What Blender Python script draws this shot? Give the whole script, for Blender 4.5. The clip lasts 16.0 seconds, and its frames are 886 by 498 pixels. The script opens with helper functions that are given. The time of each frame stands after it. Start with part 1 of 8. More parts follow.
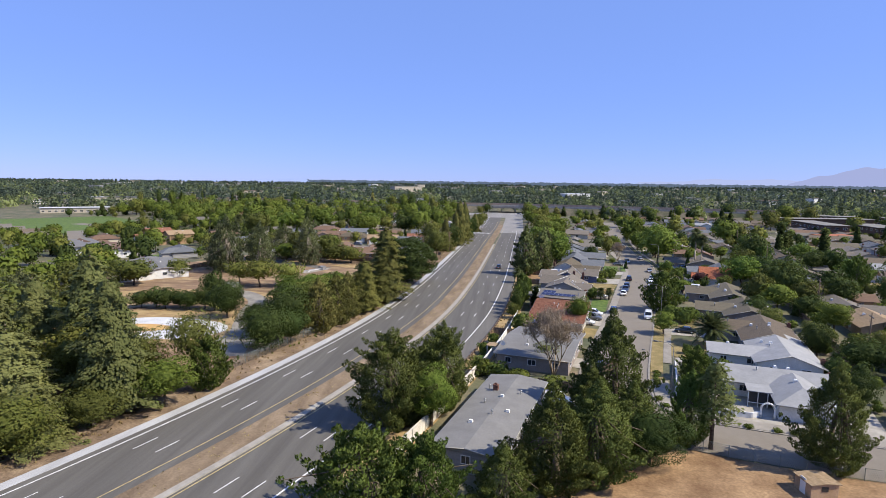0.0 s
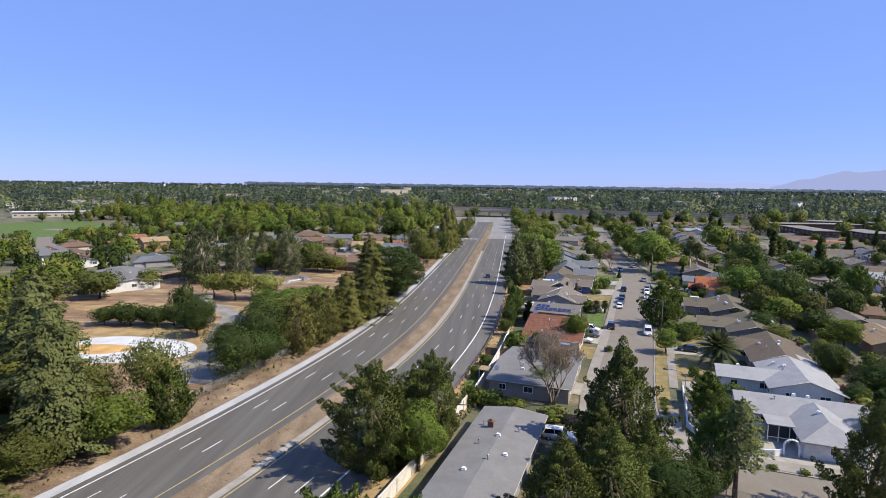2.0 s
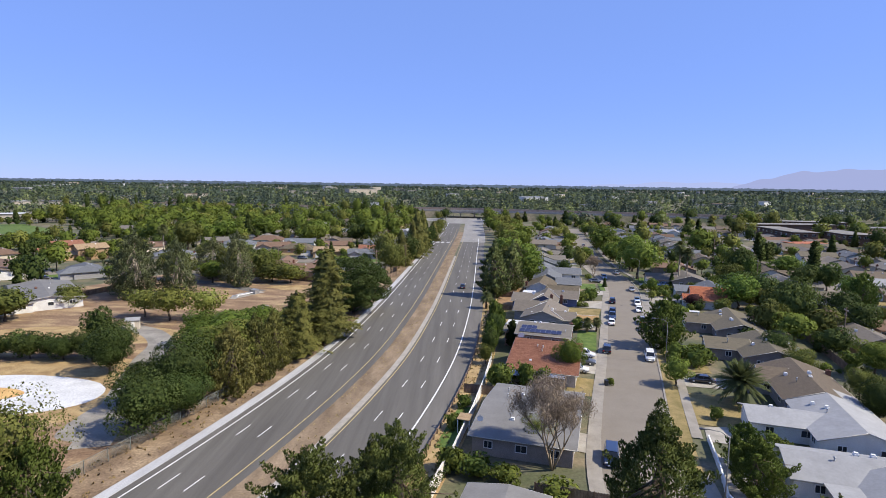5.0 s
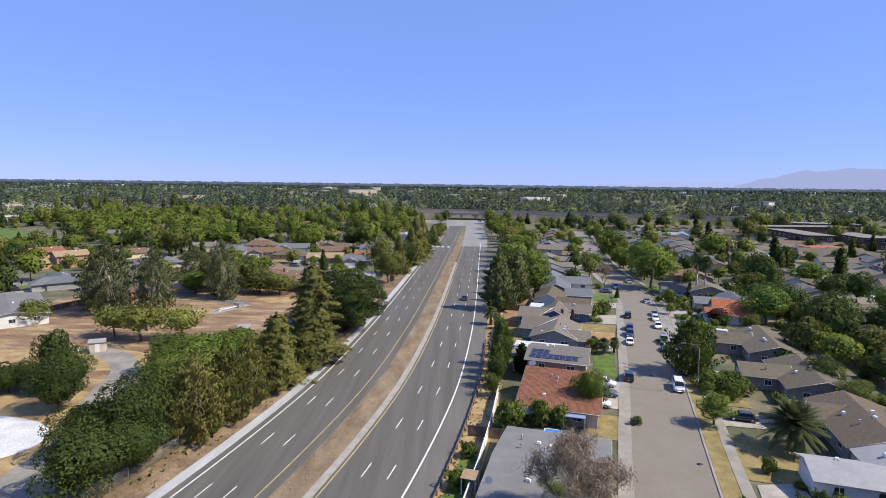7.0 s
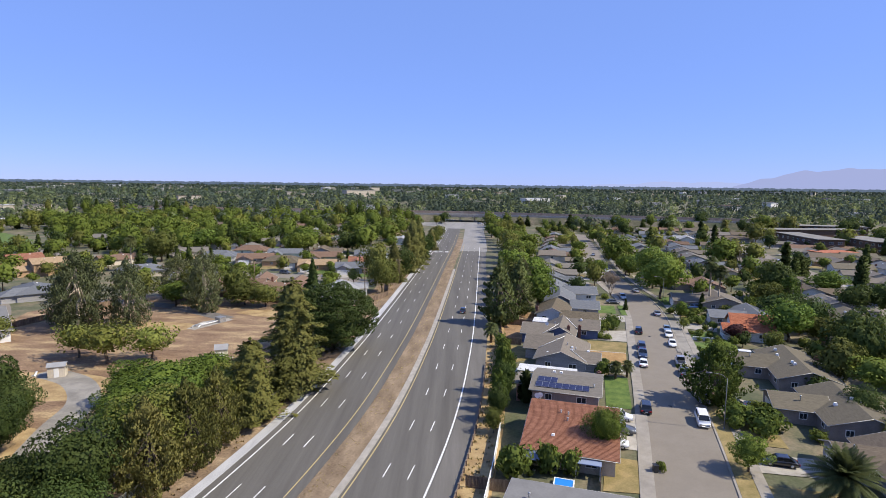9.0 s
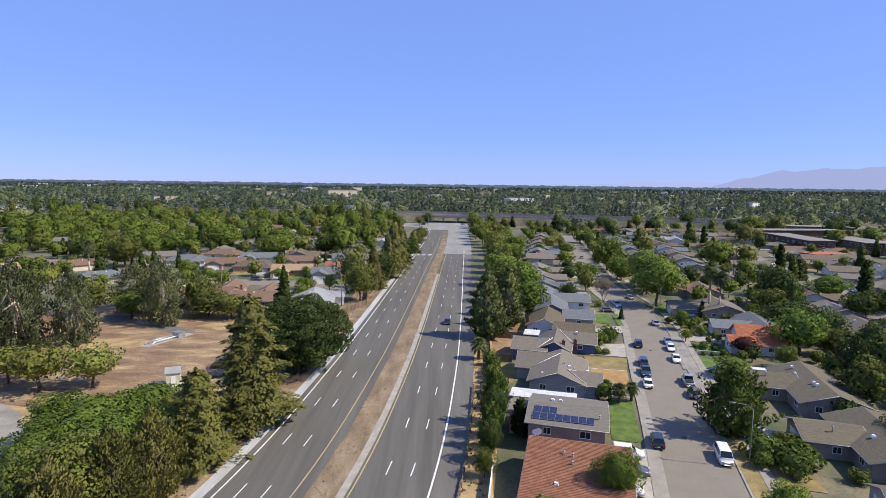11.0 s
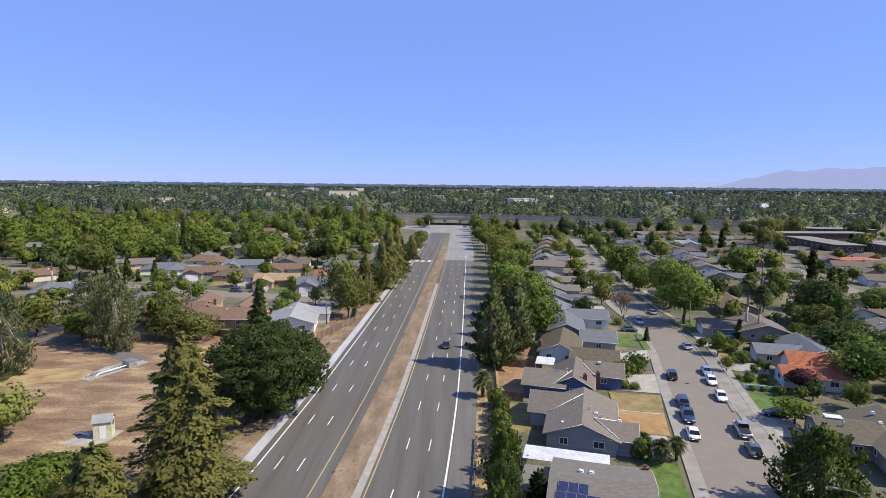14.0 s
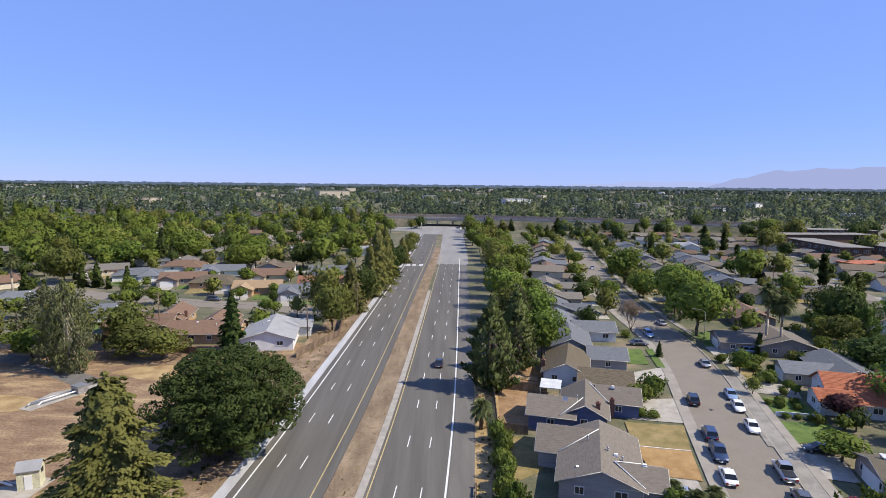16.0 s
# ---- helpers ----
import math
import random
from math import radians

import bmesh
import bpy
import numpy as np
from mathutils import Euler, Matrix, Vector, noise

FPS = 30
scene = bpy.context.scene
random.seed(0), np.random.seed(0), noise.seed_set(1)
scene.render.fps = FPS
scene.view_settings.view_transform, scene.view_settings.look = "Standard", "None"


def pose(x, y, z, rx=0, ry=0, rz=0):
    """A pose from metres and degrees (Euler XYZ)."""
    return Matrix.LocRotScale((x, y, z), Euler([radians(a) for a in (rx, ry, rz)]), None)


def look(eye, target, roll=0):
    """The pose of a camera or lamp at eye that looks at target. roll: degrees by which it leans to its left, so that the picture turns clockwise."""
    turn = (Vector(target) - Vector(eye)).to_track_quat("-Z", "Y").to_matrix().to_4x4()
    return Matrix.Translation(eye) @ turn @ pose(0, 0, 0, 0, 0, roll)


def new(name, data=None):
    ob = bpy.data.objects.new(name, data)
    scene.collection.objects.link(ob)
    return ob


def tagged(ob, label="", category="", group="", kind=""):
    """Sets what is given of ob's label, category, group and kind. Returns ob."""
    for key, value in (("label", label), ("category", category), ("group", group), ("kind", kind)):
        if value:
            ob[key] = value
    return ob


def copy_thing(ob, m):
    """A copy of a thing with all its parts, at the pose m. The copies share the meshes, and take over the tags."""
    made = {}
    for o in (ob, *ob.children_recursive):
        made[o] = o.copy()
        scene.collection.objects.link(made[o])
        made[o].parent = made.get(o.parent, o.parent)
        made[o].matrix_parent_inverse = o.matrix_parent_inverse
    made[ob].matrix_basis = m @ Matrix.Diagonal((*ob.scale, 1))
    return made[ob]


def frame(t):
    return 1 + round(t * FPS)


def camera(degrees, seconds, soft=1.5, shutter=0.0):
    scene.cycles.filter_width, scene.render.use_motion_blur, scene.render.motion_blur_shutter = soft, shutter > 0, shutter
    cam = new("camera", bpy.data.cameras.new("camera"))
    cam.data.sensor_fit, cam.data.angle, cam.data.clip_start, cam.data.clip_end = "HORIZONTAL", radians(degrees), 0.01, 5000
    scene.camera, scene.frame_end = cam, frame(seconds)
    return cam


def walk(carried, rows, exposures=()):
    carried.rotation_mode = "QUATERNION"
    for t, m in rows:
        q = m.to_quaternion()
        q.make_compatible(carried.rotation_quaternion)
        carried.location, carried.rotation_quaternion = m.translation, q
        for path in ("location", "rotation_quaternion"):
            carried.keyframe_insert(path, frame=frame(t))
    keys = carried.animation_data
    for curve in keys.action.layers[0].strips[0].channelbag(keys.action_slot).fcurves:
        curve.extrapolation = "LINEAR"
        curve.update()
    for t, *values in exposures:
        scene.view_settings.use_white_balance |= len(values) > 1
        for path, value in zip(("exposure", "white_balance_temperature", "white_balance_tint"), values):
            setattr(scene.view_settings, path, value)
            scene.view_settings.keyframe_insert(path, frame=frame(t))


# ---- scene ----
cam = camera(76.7, 16.0, soft=0.65)
PATH = [
    (0, (9.591, 24.018, 34.237), (9.378, 25.992, 33.995), 0.7),
    (0.5, (9.228, 25.792, 34.518), (9.02, 27.767, 34.282), 0.8),
    (1, (8.909, 27.887, 34.871), (8.702, 29.863, 34.638), 0.8),
    (1.5, (8.604, 30.377, 35.208), (8.397, 32.353, 34.977), 0.9),
    (2, (8.31, 33.189, 35.464), (8.145, 35.168, 35.232), 0.8),
    (2.5, (8.086, 36.157, 35.565), (7.991, 38.141, 35.335), 0.8),
    (3, (7.823, 39.384, 35.62), (7.758, 41.369, 35.389), 0.8),
    (3.5, (7.491, 42.871, 35.663), (7.432, 44.857, 35.432), 0.8),
    (4, (7.225, 46.499, 35.7), (7.166, 48.485, 35.469), 0.8),
    (6.5, (6.443, 64.97, 36.685), (6.381, 66.955, 36.449), 0.8),
    (7, (6.393, 68.233, 37.094), (6.332, 70.219, 36.861), 0.7),
    (7.5, (6.434, 71.303, 37.649), (6.372, 73.289, 37.417), 0.8),
    (8, (6.483, 74.174, 38.126), (6.422, 76.16, 37.895), 0.7),
    (8.5, (6.57, 76.934, 38.386), (6.51, 78.92, 38.154), 0.7),
    (9, (6.687, 79.922, 38.541), (6.629, 81.907, 38.308), 0.7),
    (9.2, (6.697, 81.199, 38.574), (6.655, 83.185, 38.34), 0.7),
    (11.5, (6.497, 96.663, 38.744), (6.499, 98.65, 38.511), 0.7),
    (12, (6.641, 100.288, 38.788), (6.642, 102.275, 38.556), 0.7),
    (12.5, (6.853, 103.944, 38.864), (6.852, 105.93, 38.631), 0.8),
    (13, (7.146, 107.533, 38.912), (7.143, 109.519, 38.68), 0.7),
    (13.5, (7.441, 111.023, 38.956), (7.435, 113.01, 38.725), 0.7),
    (14, (7.629, 114.364, 38.997), (7.621, 116.35, 38.765), 0.6),
    (14.5, (7.742, 117.663, 39.036), (7.733, 119.65, 38.804), 0.6),
    (15, (7.772, 121.038, 39.071), (7.765, 123.024, 38.839), 0.6),
    (15.5, (7.701, 124.483, 39.126), (7.696, 126.47, 38.894), 0.6),
    (16, (7.542, 127.749, 39.165), (7.561, 129.735, 38.933), 0.6),
]
walk(cam, [(t, look(eye, target, roll)) for t, eye, target, roll in PATH])

# ---- world and light ----
SUN_ELEVATION = radians(46)
SUN_FROM = Vector((math.cos(SUN_ELEVATION) * 0.985, -math.cos(SUN_ELEVATION) * 0.17, math.sin(SUN_ELEVATION)))
world = bpy.data.worlds.new("clear_sky")
scene.world = world
world.use_nodes = True
wn = world.node_tree.nodes
wl = world.node_tree.links
sky = wn.new("ShaderNodeTexSky")
sky.sky_type = "NISHITA"
sky.sun_disc = False
sky.sun_elevation = SUN_ELEVATION
sky.sun_rotation = radians(99.8)
sky.altitude = 60
sky.air_density = 0.9
sky.dust_density = 0.0
sky.ozone_density = 2.2
tint = wn.new("ShaderNodeMix")
tint.data_type = "RGBA"
tint.blend_type = "MULTIPLY"
tint.inputs[0].default_value = 1.0
tint.inputs[7].default_value = (0.78, 0.85, 1.48, 1)
wl.new(sky.outputs["Color"], tint.inputs[6])
# summer haze evens the sky out between the zenith and the horizon
haze = wn.new("ShaderNodeMix")
haze.data_type = "RGBA"
haze.inputs[0].default_value = 0.64
haze.inputs[7].default_value = (2.28, 3.80, 8.55, 1)
wl.new(tint.outputs[2], haze.inputs[6])
wl.new(haze.outputs[2], wn["Background"].inputs["Color"])
wn["Background"].inputs["Strength"].default_value = 0.083
sun = new("sun", bpy.data.lights.new("sun", "SUN"))
sun.data.energy = 4.6
sun.data.angle = radians(0.55)
sun.data.color = (1.0, 0.925, 0.785)
sun.matrix_world = look(SUN_FROM * 300, (0, 0, 0))
scene.view_settings.exposure = 0.5


# ---- materials ----
def node_material(name):
    m = bpy.data.materials.new(name)
    m.use_nodes = True
    return m, m.node_tree.nodes, m.node_tree.links, m.node_tree.nodes["Principled BSDF"]


def surface(name, dark, light, scale=1.0, fine=12.0, rough=0.9, bump=0.3, stretch=(1, 1, 1), vary=0.0, metal=0.0, contrast=0.3, third=None, grain=0.2):
    """Two scales of noise between two base colours, a fine grain, relief, and a brightness of its own for each object."""
    m, n, l, b = node_material(name)
    tc = n.new("ShaderNodeTexCoord")
    mp = n.new("ShaderNodeMapping")
    mp.inputs["Scale"].default_value = stretch
    l.new(tc.outputs["Object"], mp.inputs["Vector"])
    big = n.new("ShaderNodeTexNoise")
    big.inputs["Scale"].default_value = scale
    big.inputs["Detail"].default_value = 6
    big.inputs["Roughness"].default_value = 0.62
    l.new(mp.outputs["Vector"], big.inputs["Vector"])
    ramp = n.new("ShaderNodeValToRGB")
    ramp.color_ramp.elements[0].position = 0.5 - contrast / 2
    ramp.color_ramp.elements[1].position = 0.5 + contrast / 2
    ramp.color_ramp.elements[0].color = (*dark, 1)
    ramp.color_ramp.elements[1].color = (*light, 1)
    if third:
        e = ramp.color_ramp.elements.new(0.5)
        e.color = (*third, 1)
    l.new(big.outputs["Fac"], ramp.inputs["Fac"])
    small = n.new("ShaderNodeTexNoise")
    small.inputs["Scale"].default_value = fine
    small.inputs["Detail"].default_value = 4
    l.new(tc.outputs["Object"], small.inputs["Vector"])
    rng = n.new("ShaderNodeMapRange")
    rng.inputs["From Min"].default_value = 0.3
    rng.inputs["From Max"].default_value = 0.7
    rng.inputs["To Min"].default_value = 1 - grain * 1.1
    rng.inputs["To Max"].default_value = 1 + grain * 0.9
    l.new(small.outputs["Fac"], rng.inputs["Value"])
    hsv = n.new("ShaderNodeHueSaturation")
    l.new(ramp.outputs["Color"], hsv.inputs["Color"])
    if vary:
        info = n.new("ShaderNodeObjectInfo")
        r2 = n.new("ShaderNodeMapRange")
        r2.inputs["To Min"].default_value = 1 - vary
        r2.inputs["To Max"].default_value = 1 + vary
        l.new(info.outputs["Random"], r2.inputs["Value"])
        mul = n.new("ShaderNodeMath")
        mul.operation = "MULTIPLY"
        l.new(r2.outputs["Result"], mul.inputs[0])
        l.new(rng.outputs["Result"], mul.inputs[1])
        l.new(mul.outputs["Value"], hsv.inputs["Value"])
    else:
        l.new(rng.outputs["Result"], hsv.inputs["Value"])
    l.new(hsv.outputs["Color"], b.inputs["Base Color"])
    b.inputs["Roughness"].default_value = rough
    b.inputs["Metallic"].default_value = metal
    b.inputs["Specular IOR Level"].default_value = 0.3
    if bump:
        bp = n.new("ShaderNodeBump")
        bp.inputs["Strength"].default_value = bump
        bp.inputs["Distance"].default_value = 0.03
        l.new(small.outputs["Fac"], bp.inputs["Height"])
        l.new(bp.outputs["Normal"], b.inputs["Normal"])
    return m


def leaf(name, dark, light, vary=0.22, passing=0.32, hue=0.012, patch=0.55, share=0.5):
    """Leaves: a colour for each clump and a tint for each plant, some light passing through."""
    m, n, l, b = node_material(name)
    geo = n.new("ShaderNodeNewGeometry")
    ramp = n.new("ShaderNodeValToRGB")
    ramp.color_ramp.elements[0].color = (*dark, 1)
    ramp.color_ramp.elements[1].color = (*light, 1)
    tc = n.new("ShaderNodeTexCoord")
    patchy = n.new("ShaderNodeTexNoise")
    patchy.inputs["Scale"].default_value = patch
    patchy.inputs["Detail"].default_value = 3
    l.new(tc.outputs["Object"], patchy.inputs["Vector"])
    spread = n.new("ShaderNodeMapRange")
    spread.inputs["From Min"].default_value = 0.32
    spread.inputs["From Max"].default_value = 0.68
    l.new(patchy.outputs["Fac"], spread.inputs["Value"])
    both = n.new("ShaderNodeMix")
    both.inputs["Factor"].default_value = share
    l.new(geo.outputs["Random Per Island"], both.inputs["A"])
    l.new(spread.outputs["Result"], both.inputs["B"])
    l.new(both.outputs["Result"], ramp.inputs["Fac"])
    info = n.new("ShaderNodeObjectInfo")
    hsv = n.new("ShaderNodeHueSaturation")
    v = n.new("ShaderNodeMapRange")
    v.inputs["To Min"].default_value = 1 - vary
    v.inputs["To Max"].default_value = 1 + vary
    l.new(info.outputs["Random"], v.inputs["Value"])
    l.new(v.outputs["Result"], hsv.inputs["Value"])
    white = n.new("ShaderNodeTexWhiteNoise")
    white.noise_dimensions = "1D"
    l.new(info.outputs["Random"], white.inputs["W"])
    h = n.new("ShaderNodeMapRange")
    h.inputs["To Min"].default_value = 0.5 - hue
    h.inputs["To Max"].default_value = 0.5 + hue
    l.new(white.outputs["Value"], h.inputs["Value"])
    l.new(h.outputs["Result"], hsv.inputs["Hue"])
    l.new(ramp.outputs["Color"], hsv.inputs["Color"])
    l.new(hsv.outputs["Color"], b.inputs["Base Color"])
    b.inputs["Roughness"].default_value = 0.65
    b.inputs["Specular IOR Level"].default_value = 0.08
    tr = n.new("ShaderNodeBsdfTranslucent")
    l.new(hsv.outputs["Color"], tr.inputs["Color"])
    mix = n.new("ShaderNodeMixShader")
    mix.inputs["Fac"].default_value = passing
    l.new(b.outputs["BSDF"], mix.inputs[1])
    l.new(tr.outputs["BSDF"], mix.inputs[2])
    l.new(mix.outputs["Shader"], n["Material Output"].inputs["Surface"])
    return m


def plain(name, colour, rough=0.5, metal=0.0, coat=0.0):
    m, n, l, b = node_material(name)
    b.inputs["Base Color"].default_value = (*colour, 1)
    b.inputs["Roughness"].default_value = rough
    b.inputs["Metallic"].default_value = metal
    b.inputs["Coat Weight"].default_value = coat
    return m


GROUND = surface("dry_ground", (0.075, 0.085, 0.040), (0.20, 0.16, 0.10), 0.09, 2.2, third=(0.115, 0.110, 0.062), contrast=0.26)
DIRT = surface("bare_dirt", (0.165, 0.094, 0.046), (0.35, 0.225, 0.118), 0.2, 3.0, 0.95, 0.5, third=(0.255, 0.158, 0.082))
VERGE = surface("verge_dirt", (0.125, 0.085, 0.052), (0.32, 0.235, 0.145), 0.22, 3.0, 0.95, 0.5, third=(0.20, 0.138, 0.085), contrast=0.36, grain=0.3)
DRY_GRASS = surface("dry_grass", (0.24, 0.155, 0.072), (0.40, 0.29, 0.14), 0.3, 5.0, 0.95, 0.6)
FIELD = surface("field_earth", (0.148, 0.090, 0.052), (0.385, 0.280, 0.150), 0.16, 2.5, 0.95, 0.5, stretch=(0.6, 1.6, 1), third=(0.225, 0.146, 0.086), contrast=0.34, grain=0.3)
MEDIAN_EARTH = surface("median_earth", (0.15, 0.105, 0.065), (0.285, 0.21, 0.135), 0.35, 4.0, 0.95, 0.5, stretch=(1, 0.3, 1), third=(0.205, 0.148, 0.092), contrast=0.34)
ORANGE_STRAW = surface("scorched_grass", (0.25, 0.145, 0.055), (0.37, 0.235, 0.100), 0.4, 6.0, 0.95, 0.5)
LAWN = surface("lawn", (0.058, 0.100, 0.018), (0.125, 0.172, 0.036), 0.5, 6.0, 0.9, 0.5)
DRY_LAWN = surface("dry_lawn", (0.17, 0.135, 0.048), (0.29, 0.215, 0.092), 0.4, 6.0, 0.9, 0.5)
ASPHALT = surface("worn_asphalt", (0.082, 0.075, 0.064), (0.134, 0.124, 0.107), 0.5, 9.0, 0.85, 0.2, stretch=(1, 0.04, 1), contrast=0.42, grain=0.09)
ASPHALT_STREET = surface("street_asphalt", (0.182, 0.155, 0.122), (0.216, 0.188, 0.150), 0.25, 7.0, 0.9, 0.15, contrast=0.5, grain=0.1)
SHOULDER = surface("shoulder_asphalt", (0.112, 0.102, 0.088), (0.152, 0.14, 0.122), 0.5, 9.0, 0.85, 0.15, stretch=(1, 0.08, 1), grain=0.09)
CONCRETE = surface("pale_concrete", (0.275, 0.250, 0.208), (0.385, 0.352, 0.298), 0.6, 8.0, 0.85, 0.2, vary=0.07, grain=0.1)
GUTTER = surface("whitish_gutter_concrete", (0.34, 0.335, 0.33), (0.45, 0.445, 0.44), 0.5, 8.0, 0.85, 0.2, stretch=(1, 0.2, 1))
SIDEWALK = surface("dusty_pavement_concrete", (0.225, 0.200, 0.165), (0.300, 0.270, 0.225), 0.4, 8.0, 0.85, 0.15, grain=0.09)
WORN_CONCRETE = surface("worn_road_concrete", (0.19, 0.18, 0.165), (0.29, 0.275, 0.25), 0.12, 3.0, 0.85, 0.2, stretch=(1, 0.2, 1), contrast=0.5)
GRAVEL = surface("grey_gravel", (0.185, 0.170, 0.146), (0.285, 0.262, 0.224), 0.3, 10.0, 0.95, 0.5)
PALE_SAND = surface("white_sand", (0.46, 0.46, 0.455), (0.60, 0.60, 0.595), 0.25, 4.0, 0.95, 0.3)
ORANGE_SAND = surface("orange_sand", (0.42, 0.24, 0.08), (0.62, 0.40, 0.16), 0.3, 4.0, 0.95, 0.3)
WHITE_PAINT = surface("white_road_paint", (0.52, 0.51, 0.48), (0.74, 0.73, 0.70), 2.0, 9.0, 0.7, 0.0)
YELLOW_PAINT = surface("yellow_road_paint", (0.36, 0.275, 0.115), (0.52, 0.41, 0.19), 2.0, 9.0, 0.7, 0.0)
PALE_LINE = surface("faded_road_paint", (0.40, 0.36, 0.29), (0.58, 0.54, 0.45), 2.0, 9.0, 0.7, 0.0)
CREAM_WALL = surface("cream_wall", (0.55, 0.50, 0.42), (0.68, 0.63, 0.55), 0.6, 6.0, 0.85, 0.1)
WOOD_FENCE = surface("weathered_wood", (0.11, 0.075, 0.05), (0.23, 0.165, 0.115), 1.2, 9.0, 0.9, 0.3, stretch=(3, 3, 0.5), vary=0.15)
NEW_WOOD = surface("raw_lumber", (0.36, 0.24, 0.13), (0.50, 0.36, 0.21), 1.2, 9.0, 0.8, 0.2, vary=0.15)
BARK = surface("bark", (0.07, 0.05, 0.035), (0.17, 0.13, 0.09), 2.0, 10.0, 0.95, 0.6, vary=0.2)
PALE_BARK = surface("pale_bark", (0.22, 0.18, 0.13), (0.38, 0.32, 0.25), 2.0, 10.0, 0.9, 0.5, vary=0.2)
TWIG = surface("dry_twigs", (0.20, 0.15, 0.095), (0.33, 0.26, 0.175), 2.0, 10.0, 0.9, 0.0)
CHAIN = surface("chain_link_steel", (0.16, 0.175, 0.155), (0.28, 0.295, 0.265), 2.0, 9.0, 0.6, 0.0, metal=0.3)
BRICK = surface("red_brick", (0.13, 0.062, 0.043), (0.22, 0.115, 0.082), 3.0, 14.0, 0.9, 0.4)
GLASS = plain("window_glass", (0.03, 0.035, 0.04), 0.06)
CAR_GLASS = plain("car_glass", (0.012, 0.014, 0.016), 0.04)
TYRE = plain("tyre_rubber", (0.018, 0.018, 0.018), 0.85)
ALLOY = plain("alloy_rim", (0.45, 0.45, 0.46), 0.3, 0.9)
TRIM = plain("white_trim_paint", (0.72, 0.71, 0.68), 0.55)
FASCIA = surface("weathered_trim_paint", (0.34, 0.32, 0.29), (0.48, 0.46, 0.42), 1.5, 9.0, 0.7, 0.0)
DARK_METAL = plain("dark_metal", (0.05, 0.05, 0.05), 0.5, 0.6)
GALVANISED = surface("galvanised_steel", (0.34, 0.34, 0.34), (0.50, 0.50, 0.50), 2.0, 9.0, 0.45, 0.0, metal=0.7)
LAMP_POST = surface("dull_grey_steel", (0.13, 0.13, 0.125), (0.22, 0.22, 0.215), 2.0, 9.0, 0.6, 0.0, metal=0.3)
LAMP_GLASS = plain("lamp_glass", (0.75, 0.75, 0.72), 0.1)
TAIL_LAMP = plain("tail_lamp", (0.35, 0.015, 0.015), 0.2)
SOLAR = surface("solar_cell", (0.022, 0.026, 0.062), (0.034, 0.040, 0.090), 2.0, 3.0, 0.25, 0.0)
POOL = plain("blue_tarpaulin", (0.03, 0.22, 0.62), 0.35)
UMBRELLA = plain("grey_blue_canvas", (0.20, 0.24, 0.34), 0.8)
